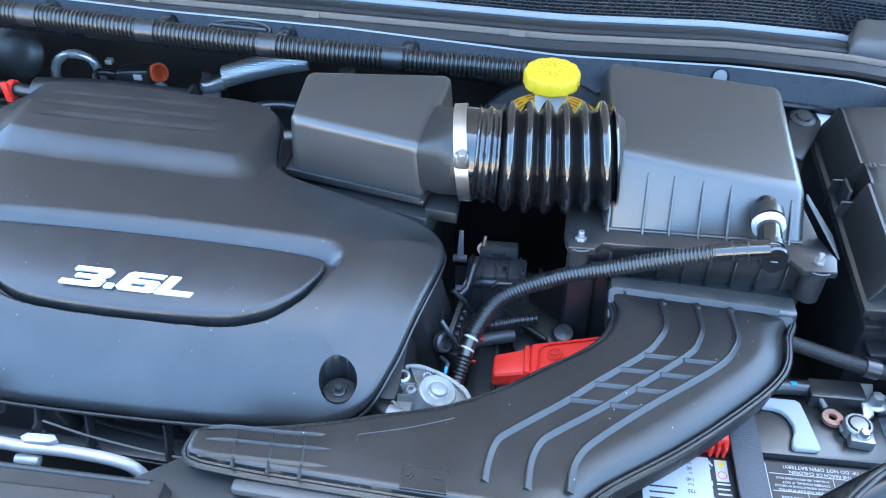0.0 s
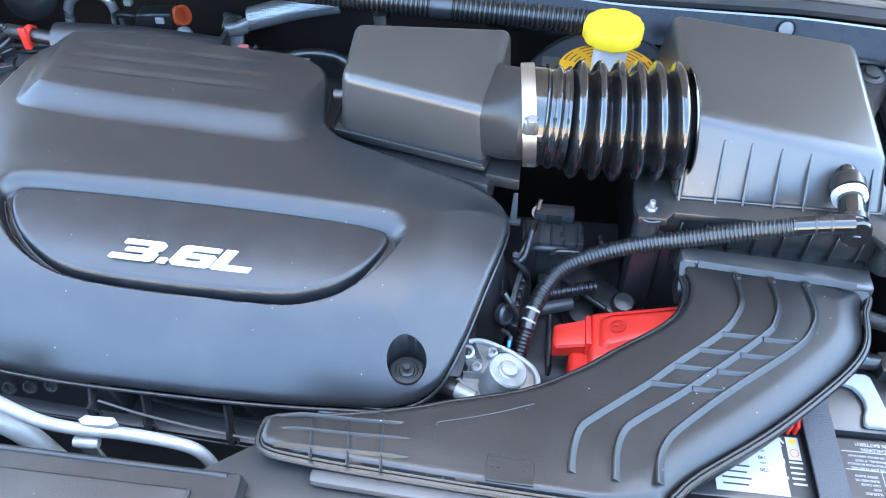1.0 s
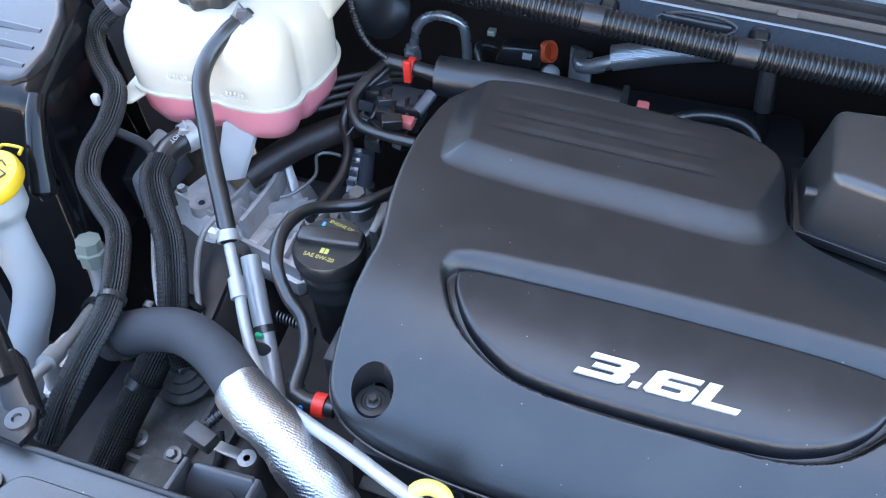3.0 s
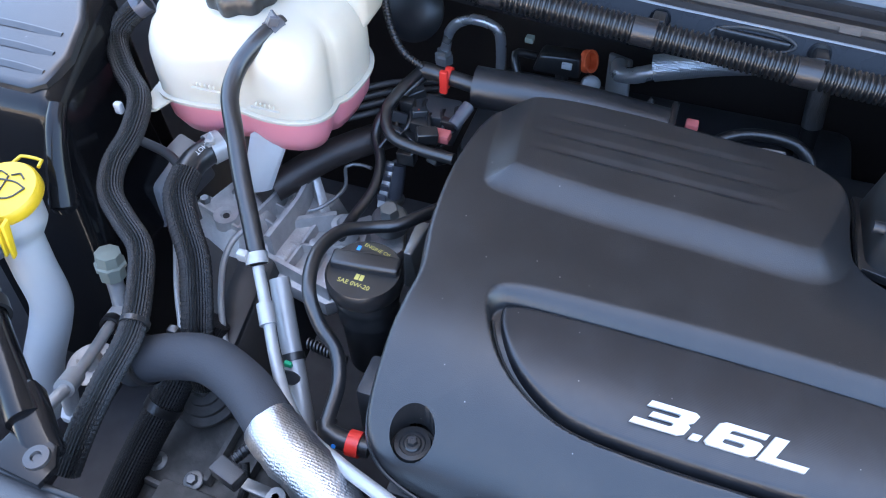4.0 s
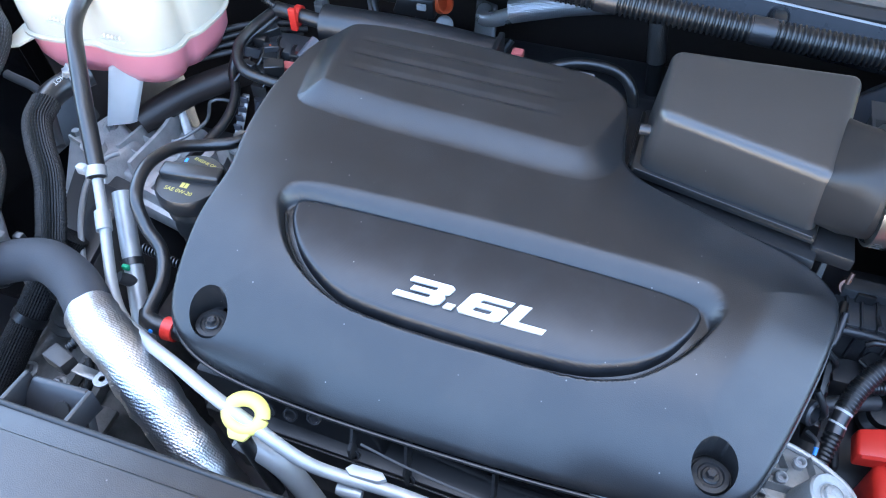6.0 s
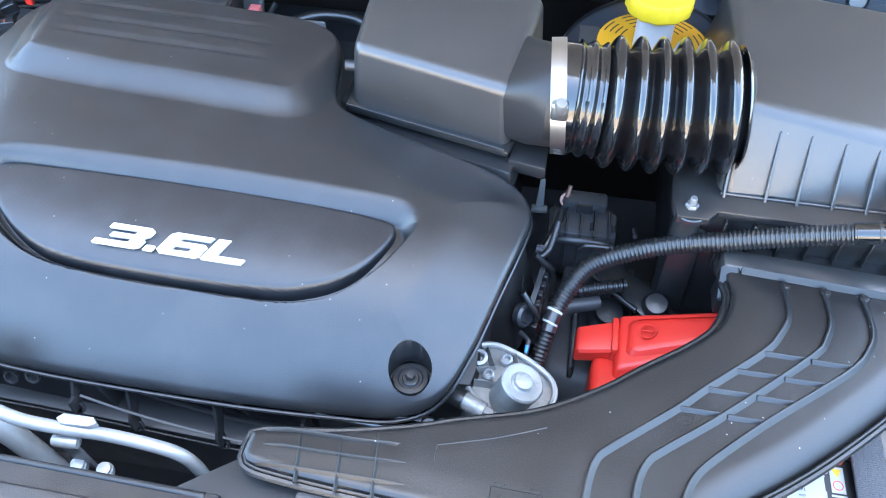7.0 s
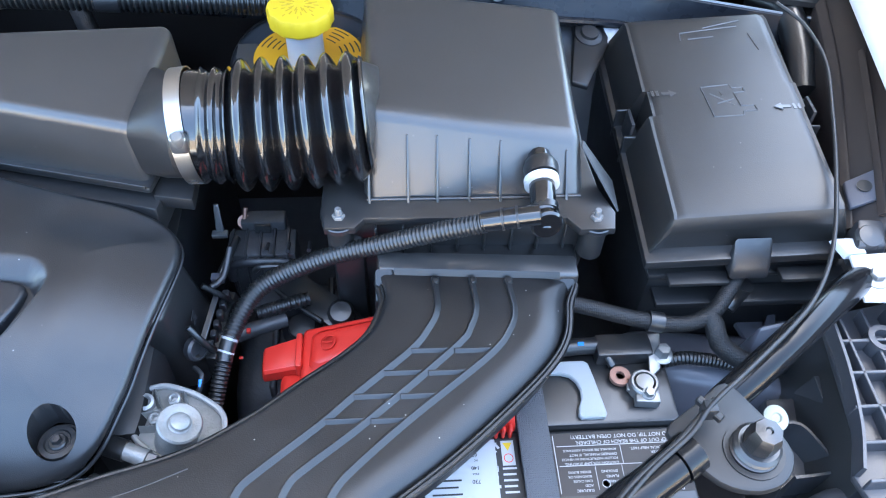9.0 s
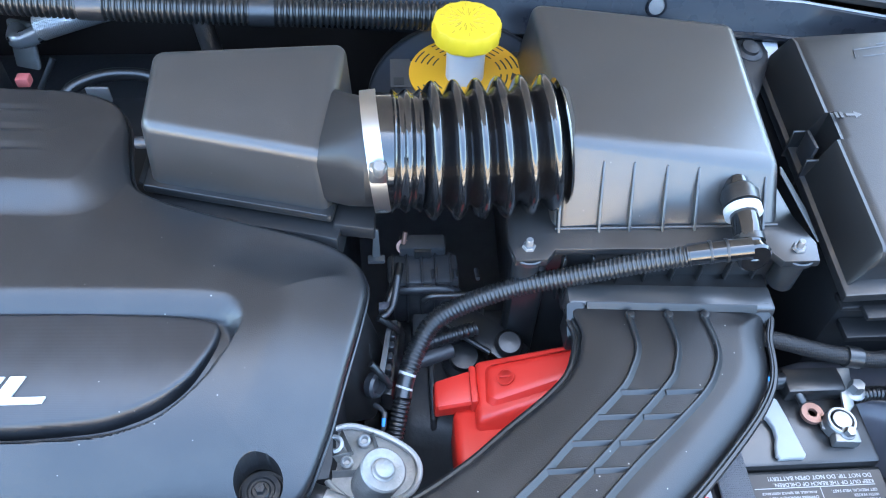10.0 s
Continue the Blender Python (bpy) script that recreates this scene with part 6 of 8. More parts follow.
for x, z in ((-0.327, 0.823), (-0.305, 0.822)):
    part("nut", disc((x, 0.402, z - 0.008), (0.0, -0.15, 1), [(0.001, 0), (0.0055, 0), (0.0055, 0.003), (0.0065, 0.004), (0.0065, 0.007), (0.0055, 0.008), (0.0055, 0.011), (0.001, 0.012)], 20), M["pipe"], ap)
tp = thing("thick_pipe", (-0.61, 0.55, 0.80), "thick aluminium pipe with a green-marked clip", "pipe")
part("pipe", tube([(-0.646, 0.602, 0.893), (-0.626, 0.570, 0.870), (-0.609, 0.544, 0.851), (-0.587, 0.509, 0.825), (-0.57, 0.48, 0.79)], 0.0092, n=20), M["pipe"], tp)
part("clip", ring((-0.614, 0.551, 0.856), (0.5, -0.72, -0.5), 0.0094, 0.007, 0.0016), M["black"], tp)
part("tape", box(-0.615, -0.608, 0.538, 0.542, 0.860, 0.866, 0.0008, 1), M["green"], tp)
part("branch", tube([(-0.604, 0.535, 0.850), (-0.612, 0.528, 0.862)], 0.006), M["dark"], tp)
lp = thing("lower_pipe", (-0.37, 0.40, 0.78), "short aluminium pipe below the dipstick", "pipe")
part("pipe", tube([(-0.415, 0.409, 0.885), (-0.383, 0.407, 0.860), (-0.365, 0.405, 0.820), (-0.352, 0.402, 0.780)], 0.0095, n=18), M["pipe"], lp)

bh = thing("braided_hose", (-0.80, 0.62, 0.84), "black braided sleeve hose curving past the coolant tank", "hose", "braided hoses")
part("sleeve", braided([(-0.872, 0.800, 1.012), (-0.892, 0.782, 0.995), (-0.893, 0.764, 0.983), (-0.866, 0.734, 0.975), (-0.834, 0.707, 0.969), (-0.824, 0.674, 0.957), (-0.824, 0.640, 0.946), (-0.812, 0.612, 0.938), (-0.789, 0.594, 0.930), (-0.764, 0.577, 0.921), (-0.748, 0.550, 0.913), (-0.730, 0.506, 0.905), (-0.733, 0.464, 0.888), (-0.738, 0.430, 0.868), (-0.742, 0.400, 0.845)], 0.0112), M["braid"], bh, smooth=70)
hose_clip((-0.876, 0.797, 1.010), (0.75, 0.5, 0.45), 0.0115, bh)
part("tie", ring((-0.731, 0.512, 0.906), (0.25, -0.95, -0.1), 0.0115, 0.005, 0.001), M["black"], bh)
b2 = thing("braided_hose", (-0.74, 0.62, 0.80), "thick black braided coolant hose with a printed end", "hose", "braided hoses")
part("sleeve", braided([(-0.778, 0.676, 0.917), (-0.774, 0.652, 0.911), (-0.757, 0.628, 0.901), (-0.735, 0.603, 0.886), (-0.720, 0.573, 0.865), (-0.709, 0.545, 0.84), (-0.70, 0.53, 0.80)], 0.0145, 34), M["braid"], b2, smooth=70)
part("end_hose", tube([(-0.760, 0.728, 0.920), (-0.772, 0.708, 0.919), (-0.778, 0.690, 0.918), (-0.778, 0.674, 0.916)], 0.0135, n=20), M["black"], b2)
hose_clip((-0.768, 0.714, 0.920), (-0.5, -0.85, 0), 0.0142, b2, M["pipe"])
part("print", moved(lettering("HOT", 0.0066, 0.0003), plane_pose((-0.7708, 0.7035, 0.9332), (-0.25, -0.9, -0.15), (0.85, -0.25, -0.35))), M["print"], b2)
b3 = thing("braided_hose", (-0.75, 0.49, 0.66), "dark braided hose dropping behind the front panel", "hose", "braided hoses")
part("sleeve", braided([(-0.715, 0.580, 0.83), (-0.733, 0.547, 0.80), (-0.745, 0.514, 0.77), (-0.762, 0.472, 0.73), (-0.775, 0.425, 0.69), (-0.78, 0.40, 0.66)], 0.0168, 36), M["braid"], b3, smooth=70)
part("end_band", ring((-0.7465, 0.510, 0.7665), (0.3, 0.75, 0.62), 0.0172, 0.010, 0.0012), M["rubber"], b3)
fo = thing("insulated_hose", (-0.62, 0.48, 0.85), "grey foam-covered hose wrapped in silver foil", "hose")
part("foam", tube([(-0.742, 0.498, 0.859), (-0.728, 0.502, 0.867), (-0.698, 0.508, 0.879), (-0.661, 0.508, 0.890), (-0.622, 0.494, 0.894), (-0.588, 0.471, 0.900), (-0.566, 0.454, 0.900)], 0.0200, n=24), M["foam"], fo)
frng = random.Random(4)
foil_line = smooth_line([(-0.584, 0.467, 0.901), (-0.566, 0.455, 0.901), (-0.535, 0.440, 0.898), (-0.508, 0.424, 0.884), (-0.482, 0.410, 0.866), (-0.455, 0.396, 0.845), (-0.43, 0.385, 0.81)], 0.003)
fv, ff = sweep(foil_line, lambda s: 0.0212 + 0.0005 * math.sin(s * 90) + 0.0004 * math.sin(s * 260), 30)
fv = [v + Vector((frng.uniform(-1, 1), frng.uniform(-1, 1), frng.uniform(-1, 1))) * 0.0003 + noise.noise_vector(v * 75) * 0.0011 + noise.noise_vector(v * 210) * 0.0005 for v in fv]
part("foil_wrap", (fv, ff), M["foil"], fo, "crinkled silver foil wrap", smooth=25)
part("tie", ring((-0.726, 0.502, 0.868), (0.85, 0.25, 0.45), 0.0206, 0.005, 0.0018), M["black"], fo)
part("tie_head", moved(box(-0.005, 0.005, -0.004, 0.004, -0.003, 0.006, 0.002), Matrix.Translation((-0.706, 0.524, 0.889))), M["black"], fo)
part("mark", moved(box(-0.002, 0.002, -0.002, 0.002, -0.003, 0.003, 0.0006, 1), Matrix.Translation((-0.715, 0.495, 0.884))), M["blue"], fo)
tr = thing("vent_hose", (-0.58, 0.60, 0.87), "thin black vent hose with a red quick connector", "hose")
part("hose", tube([(-0.535, 0.720, 0.905), (-0.548, 0.696, 0.912), (-0.562, 0.678, 0.914), (-0.584, 0.667, 0.915), (-0.603, 0.645, 0.925), (-0.607, 0.608, 0.934), (-0.598, 0.574, 0.930), (-0.584, 0.558, 0.911), (-0.566, 0.547, 0.896), (-0.555, 0.525, 0.885), (-0.551, 0.492, 0.879)], 0.0061, 0.004), M["rubber"], tr)
part("elbow", tube([(-0.552, 0.494, 0.877), (-0.549, 0.487, 0.876), (-0.538, 0.484, 0.876), (-0.512, 0.485, 0.875)], 0.0085), M["black"], tr)
part("red_lock", ring((-0.524, 0.484, 0.876), (1, 0.03, 0), 0.0080, 0.010, 0.0024), M["red"], tr, "red locking sleeve")
part("blue_dot", disc((-0.538, 0.4755, 0.879), (0, -1, 0.4), [(0.0003, 0), (0.002, 0), (0.002, 0.0005), (0.0003, 0.0005)], 12), M["blue"], tr)

# ---- oil filler ----
oil = thing("oil_filler", (-0.566, 0.612, 0.80), "black oil filler tube with a grip cap and pale print", "oil filler")
part("tube", disc((-0.566, 0.612, 0.80), (0, 0, 1), [(0.001, 0), (0.024, 0), (0.025, 0.066), (0.0275, 0.068), (0.0275, 0.074), (0.0262, 0.076), (0.0262, 0.090), (0.0290, 0.092), (0.0290, 0.098), (0.0275, 0.100), (0.0275, 0.110), (0.001, 0.110)], 40), M["black"], oil)
oc = part("cap", disc((-0.566, 0.612, 0.908), (0, 0, 1), [(0.001, 0), (0.0325, 0), (0.0335, 0.003), (0.0335, 0.014), (0.0315, 0.0175), (0.001, 0.0175)], 48), M["black"], oil, "black cap with pale print")
part("grip", moved(box(-0.030, 0.030, -0.0085, 0.0085, 0.0, 0.010, 0.003, 3), Matrix.Translation((-0.566, 0.617, 0.923)) @ Matrix.Rotation(0.12, 4, "Z")), M["black"], oc)
part("print", moved(lettering("SAE 0W-20", 0.0062, 0.0002), plane_pose((-0.583, 0.5935, 0.9256), (1, -0.06, 0), (0, 1, 0))), M["hint"], oc)
part("print", moved(lettering("ENGINE OIL", 0.0050, 0.0002), plane_pose((-0.5760, 0.6365, 0.9256), (1, -0.22, 0), (0.2, 1, 0))), M["hint"], oc)
for k in range(2):
    part("book_symbol", moved(box(-0.0038, -0.0004, -0.003, 0.003, 0.0, 0.0002, 0.0), Matrix.Translation((-0.566 + 0.0042 * k, 0.6025, 0.9256))), M["hint"], oc)
part("blue_mark", box(-0.5775, -0.5745, 0.6245, 0.6295, 0.9325, 0.9333, 0.0003, 1), M["blue"], oc)
for k in range(12):
    a = math.radians(200 + 14 * k)
    part("wire_coil", ring((-0.60 + 0.003 * k, 0.560, 0.872 - 0.001 * k), (1, 0.1, 0.1), 0.0040, 0.0014, 0.0010, 12), M["black"], oil)

# ---- timing cover, engine mount and brackets ----
mt = thing("engine_mount", (-0.72, 0.70, 0.70), "cast aluminium engine mount bracket with ribs and bolts", "engine mount")
part("mount_body", hexa([(-0.80, 0.58, 0.70), (-0.70, 0.58, 0.70), (-0.69, 0.76, 0.70), (-0.80, 0.76, 0.70), (-0.801, 0.697, 0.842), (-0.738, 0.672, 0.842), (-0.728, 0.720, 0.838), (-0.785, 0.760, 0.838)], 0.005), M["cast"], mt)
part("deck", hexa([(-0.745, 0.68, 0.78), (-0.69, 0.66, 0.78), (-0.67, 0.79, 0.78), (-0.735, 0.79, 0.78), (-0.742, 0.690, 0.822), (-0.692, 0.675, 0.818), (-0.680, 0.785, 0.815), (-0.732, 0.785, 0.818)], 0.004), M["cast"], mt)
part("pocket_wall", hexa([(-0.78, 0.54, 0.70), (-0.66, 0.53, 0.70), (-0.67, 0.70, 0.70), (-0.79, 0.70, 0.70), (-0.742, 0.560, 0.812), (-0.690, 0.552, 0.806), (-0.700, 0.672, 0.822), (-0.790, 0.690, 0.826)], 0.004), M["casing"], mt)
part("pocket_floor", hexa([(-0.722, 0.556, 0.79), (-0.690, 0.553, 0.79), (-0.700, 0.66, 0.80), (-0.735, 0.665, 0.80), (-0.720, 0.560, 0.8145), (-0.690, 0.556, 0.8115), (-0.700, 0.655, 0.825), (-0.733, 0.660, 0.828)], 0.003), M["grey"], mt)
for pts, w, h in (([(-0.738, 0.702, 0.820), (-0.731, 0.739, 0.820), (-0.731, 0.776, 0.818)], 0.006, 0.024), ([(-0.708, 0.680, 0.816), (-0.704, 0.745, 0.816), (-0.711, 0.786, 0.818)], 0.007, 0.030), ([(-0.720, 0.690, 0.818), (-0.716, 0.742, 0.818), (-0.719, 0.780, 0.818)], 0.003, 0.014), ([(-0.767, 0.722, 0.836), (-0.775, 0.745, 0.836), (-0.780, 0.758, 0.836)], 0.005, 0.012), ([(-0.800, 0.700, 0.838), (-0.772, 0.690, 0.840), (-0.740, 0.680, 0.840)], 0.004, 0.008)):
    part("rail", strip(pts, w, h), M["cast"], mt)
for k in range(3):
    part("web", strip([(-0.734, 0.712 + 0.024 * k, 0.820), (-0.706, 0.704 + 0.026 * k, 0.818)], 0.003, 0.014), M["cast"], mt)
part("horn", hexa([(-0.712, 0.778, 0.80), (-0.675, 0.738, 0.80), (-0.668, 0.750, 0.80), (-0.706, 0.795, 0.80), (-0.714, 0.780, 0.850), (-0.702, 0.776, 0.846), (-0.699, 0.784, 0.846), (-0.710, 0.790, 0.850)], 0.002), M["cast"], mt)
part("edge", tube([(-0.690, 0.552, 0.805), (-0.708, 0.580, 0.822), (-0.722, 0.605, 0.832), (-0.736, 0.638, 0.840), (-0.738, 0.662, 0.846), (-0.733, 0.680, 0.848), (-0.727, 0.690, 0.846)], 0.0032), M["pipe"], mt)
part("edge", tube([(-0.744, 0.562, 0.815), (-0.768, 0.600, 0.832), (-0.792, 0.640, 0.838), (-0.802, 0.655, 0.838)], 0.0030), M["pipe"], mt)
part("boss", disc((-0.760, 0.690, 0.838), (0, 0, 1), [(0.001, 0), (0.0135, 0), (0.0130, 0.013), (0.006, 0.013), (0.005, 0.010), (0.001, 0.010)], 28), M["cast"], mt)
part("boss_pin", disc((-0.760, 0.690, 0.847), (0, 0, 1), [(0.0005, 0), (0.0035, 0), (0.0035, 0.0025), (0.0005, 0.0025)], 14), M["ink"], mt)
part("bolt", bolt_geo((-0.797, 0.708, 0.838), (0, 0, 1), 0.0055, 0.009, 1.7), M["zinc"], mt)
part("bolt", bolt_geo((-0.770, 0.733, 0.838), (0, -0.2, 1), 0.0055, 0.007, 1.7), M["zinc"], mt)
arm = thing("torque_mount", (-0.65, 0.70, 0.78), "cast aluminium mount arm with webs and a hex bolt", "engine mount")
part("arm", prism([(-0.712, 0.664), (-0.634, 0.646), (-0.610, 0.664), (-0.586, 0.742), (-0.598, 0.778), (-0.640, 0.776), (-0.668, 0.752), (-0.712, 0.724)], 0.785, 0.806, 0.003), M["cast"], arm)
for pts, w, h in (([(-0.712, 0.719, 0.804), (-0.690, 0.734, 0.804), (-0.664, 0.748, 0.804)], 0.009, 0.024), ([(-0.710, 0.676, 0.804), (-0.672, 0.666, 0.804), (-0.630, 0.655, 0.804)], 0.008, 0.018), ([(-0.630, 0.655, 0.804), (-0.622, 0.700, 0.804), (-0.628, 0.742, 0.804)], 0.008, 0.018),
                  ([(-0.706, 0.700, 0.804), (-0.672, 0.706, 0.804), (-0.640, 0.716, 0.804)], 0.005, 0.014), ([(-0.688, 0.674, 0.804), (-0.686, 0.702, 0.804), (-0.684, 0.734, 0.804)], 0.005, 0.014), ([(-0.660, 0.666, 0.804), (-0.662, 0.702, 0.804), (-0.664, 0.744, 0.804)], 0.005, 0.012)):
    part("web", strip(pts, w, h), M["cast"], arm)
part("boss", disc((-0.672, 0.708, 0.806), (0, 0, 1), [(0.001, 0), (0.006, 0), (0.006, 0.014), (0.004, 0.015), (0.001, 0.015)], 18), M["cast"], arm)
part("shield", hexa([(-0.555, 0.668, 0.84), (-0.540, 0.668, 0.84), (-0.536, 0.715, 0.84), (-0.556, 0.715, 0.84), (-0.556, 0.672, 0.885), (-0.548, 0.672, 0.885), (-0.543, 0.714, 0.888), (-0.558, 0.714, 0.886)], 0.002), M["zinc"], arm)
part("tie_mount", hexa([(-0.622, 0.758, 0.84), (-0.612, 0.758, 0.84), (-0.612, 0.762, 0.84), (-0.622, 0.762, 0.84), (-0.624, 0.795, 0.872), (-0.614, 0.795, 0.872), (-0.614, 0.799, 0.872), (-0.624, 0.799, 0.872)], 0.001, 1), M["zinc"], arm)
for k in range(4):
    part("tie_tooth", box(-0.6225, -0.613, 0.764 + 0.008 * k, 0.767 + 0.008 * k, 0.845 + 0.007 * k, 0.853 + 0.007 * k, 0.0006, 1), M["sheet"], arm)
part("boss", disc((-0.602, 0.748, 0.828), (0, 0, 1), [(0.001, 0), (0.0190, 0), (0.0190, 0.014), (0.017, 0.016), (0.001, 0.016)], 32), M["zinc"], arm)
part("bolt", bolt_geo((-0.602, 0.748, 0.844), (0, -0.1, 1), 0.0105, 0.013, 1.5), M["zinc"], arm)
part("boss", disc((-0.645, 0.728, 0.820), (0, 0, 1), [(0.001, 0), (0.014, 0), (0.014, 0.018), (0.008, 0.020), (0.007, 0.014), (0.001, 0.014)], 28), M["cast"], arm)
tc = thing("timing_cover", (-0.53, 0.58, 0.75), "dark timing cover edge beside the engine cover", "engine part")
part("rim", disc((-0.520, 0.545, 0.855), (-1, -0.15, 0.25), [(0.030, -0.02), (0.046, -0.02), (0.048, 0.006), (0.044, 0.010), (0.001, 0.010)], 40), M["carrier"], tc)
part("fin", box(-0.545, -0.515, 0.53, 0.57, 0.80, 0.87, 0.004), M["dark"], tc)
lb = thing("lower_bracket", (-0.70, 0.50, 0.55), "dark pressed bracket with a large washer below the hoses", "bracket")
part("pan", hexa([(-0.82, 0.40, 0.55), (-0.60, 0.40, 0.55), (-0.60, 0.60, 0.55), (-0.82, 0.60, 0.55), (-0.78, 0.44, 0.70), (-0.62, 0.43, 0.70), (-0.63, 0.57, 0.74), (-0.77, 0.58, 0.72)], 0.02, 3), M["dusty"], lb)
for r, z in ((0.034, 0.735), (0.027, 0.742), (0.019, 0.748)):
    part("washer", disc((-0.728, 0.548, z), (0, -0.2, 1), [(0.001, 0), (r, 0), (r, 0.005), (r - 0.003, 0.007), (0.001, 0.007)], 32), M["dusty"], lb)
part("nut", disc((-0.728, 0.546, 0.755), (0, -0.2, 1), [(0.001, 0), (0.011, 0), (0.011, 0.008), (0.009, 0.010), (0.001, 0.010)], 6), M["zinc"], lb)
part("leaf_litter_plate", box(-0.73, -0.62, 0.41, 0.46, 0.715, 0.725, 0.004), M["dusty"], lb)

for pts, w, h in (([(-0.775, 0.46, 0.705), (-0.70, 0.452, 0.708), (-0.63, 0.446, 0.705)], 0.006, 0.010), ([(-0.69, 0.47, 0.712), (-0.682, 0.52, 0.728), (-0.68, 0.57, 0.742)], 0.008, 0.012), ([(-0.655, 0.45, 0.708), (-0.648, 0.50, 0.722), (-0.642, 0.56, 0.738)], 0.005, 0.014), ([(-0.77, 0.50, 0.712), (-0.765, 0.54, 0.722), (-0.76, 0.575, 0.728)], 0.006, 0.010)):
    part("pan_rib", strip(pts, w, h), M["dusty"], lb)
for x, y, z in ((-0.705, 0.47, 0.713), (-0.66, 0.545, 0.738), (-0.752, 0.478, 0.708)):
    part("bolt", bolt_geo((x, y, z), (0, -0.2, 1), 0.0055, 0.008, 1.8), M["dull"], lb)
part("lead", tube([(-0.80, 0.56, 0.76), (-0.765, 0.535, 0.745), (-0.75, 0.50, 0.735), (-0.755, 0.46, 0.72)], 0.003), M["rubber"], lb)
part("lead", tube([(-0.63, 0.47, 0.80), (-0.622, 0.452, 0.79), (-0.628, 0.43, 0.77), (-0.64, 0.415, 0.75)], 0.0045), M["tape"], lb)

# ---- refrigerant valve and line ----
ac = thing("refrigerant_valve", (-0.84, 0.58, 0.74), "aluminium service valve with a pale cap", "valve")
part("cap", disc((-0.853, 0.606, 0.812), (0.05, 0.15, 1), [(0.001, 0), (0.0135, 0), (0.0135, 0.012), (0.016, 0.014), (0.016, 0.018), (0.014, 0.020), (0.013, 0.032), (0.001, 0.034)], 8), M["cream"], ac)
part("stem", tube([(-0.838, 0.582, 0.770), (-0.848, 0.598, 0.795), (-0.853, 0.606, 0.815)], 0.0085), M["pipe"], ac)
part("block", box(-0.850, -0.828, 0.565, 0.590, 0.765, 0.790, 0.004), M["pipe"], ac)
part("ring", ring((-0.828, 0.560, 0.800), (0.3, -0.85, 0.4), 0.007, 0.010, 0.003), M["black"], ac)
part("line", tube([(-0.832, 0.568, 0.792), (-0.824, 0.552, 0.805), (-0.806, 0.510, 0.825), (-0.789, 0.467, 0.848), (-0.787, 0.440, 0.855), (-0.79, 0.40, 0.85)], 0.0055), M["pipe"], ac)
part("sleeve", tube([(-0.795, 0.481, 0.841), (-0.788, 0.462, 0.851)], 0.0092), M["pipe"], ac)
part("drop", tube([(-0.789, 0.466, 0.846), (-0.792, 0.462, 0.826), (-0.793, 0.460, 0.81)], 0.0075), M["pipe"], ac)
part("drop_nut", disc((-0.793, 0.460, 0.808), (0, 0, 1), [(0.001, 0), (0.011, 0), (0.011, 0.008), (0.001, 0.008)], 6), M["white"], ac)
single("shock_tower_stud", bolt_geo((-0.86, 0.54, 0.74), (0, 0, 1), 0.012, 0.02, 2.2), M["cast"], "grey stud on a round washer", "bolt")

# ---- washer filler ----
wf = thing("washer_filler", (-0.86, 0.54, 0.74), "white washer filler neck with a yellow cap", "washer filler")
part("neck", tube([(-0.868, 0.556, 0.962), (-0.864, 0.549, 0.93), (-0.856, 0.540, 0.90), (-0.848, 0.532, 0.868), (-0.850, 0.522, 0.845), (-0.862, 0.500, 0.80), (-0.872, 0.48, 0.74)], lambda s: 0.0275 if s < 0.022 else 0.0275 - 0.009 * min(1, (s - 0.022) / 0.015), 0.004, 24), M["milky"], wf)
wc = part("cap", disc((-0.869, 0.560, 0.962), (0.0, -0.16, 1), [(0.001, 0), (0.0305, 0), (0.032, 0.002), (0.032, 0.010), (0.030, 0.013), (0.001, 0.014)], 48), M["yellow"], wf, "yellow cap with a windscreen symbol")
part("hinge", tube([(-0.882, 0.590, 0.974), (-0.881, 0.599, 0.974), (-0.860, 0.600, 0.974), (-0.857, 0.592, 0.974)], 0.0016), M["yellow"], wc)
for x in (-0.8515, -0.8440):
    part("tongue", hexa([(x, 0.519, 0.938), (x + 0.0035, 0.519, 0.938), (x + 0.0035, 0.524, 0.940), (x, 0.524, 0.940), (x, 0.525, 0.972), (x + 0.0040, 0.525, 0.972), (x + 0.0040, 0.533, 0.974), (x, 0.533, 0.974)], 0.001), M["yellow"], wc)
wm = plane_pose((-0.868, 0.560, 0.9766), (1, 0.12, 0), (-0.12, 1, 0.16))
for line in ([(-0.022, 0.002, 0), (-0.014, -0.010, 0), (0.010, -0.010, 0), (0.020, 0.002, 0)], [(-0.022, 0.002, 0), (-0.01, 0.007, 0), (0.008, 0.007, 0), (0.020, 0.002, 0)], [(0, 0.012, 0), (0, -0.012, 0)], [(-0.002, 0.013, 0), (-0.009, 0.016, 0), (-0.015, 0.011, 0)], [(0.002, 0.013, 0), (0.009, 0.016, 0), (0.015, 0.011, 0)]):
    part("symbol_line", moved(tube(line, 0.0008, 0.004, 6), wm), M["ink"], wc)

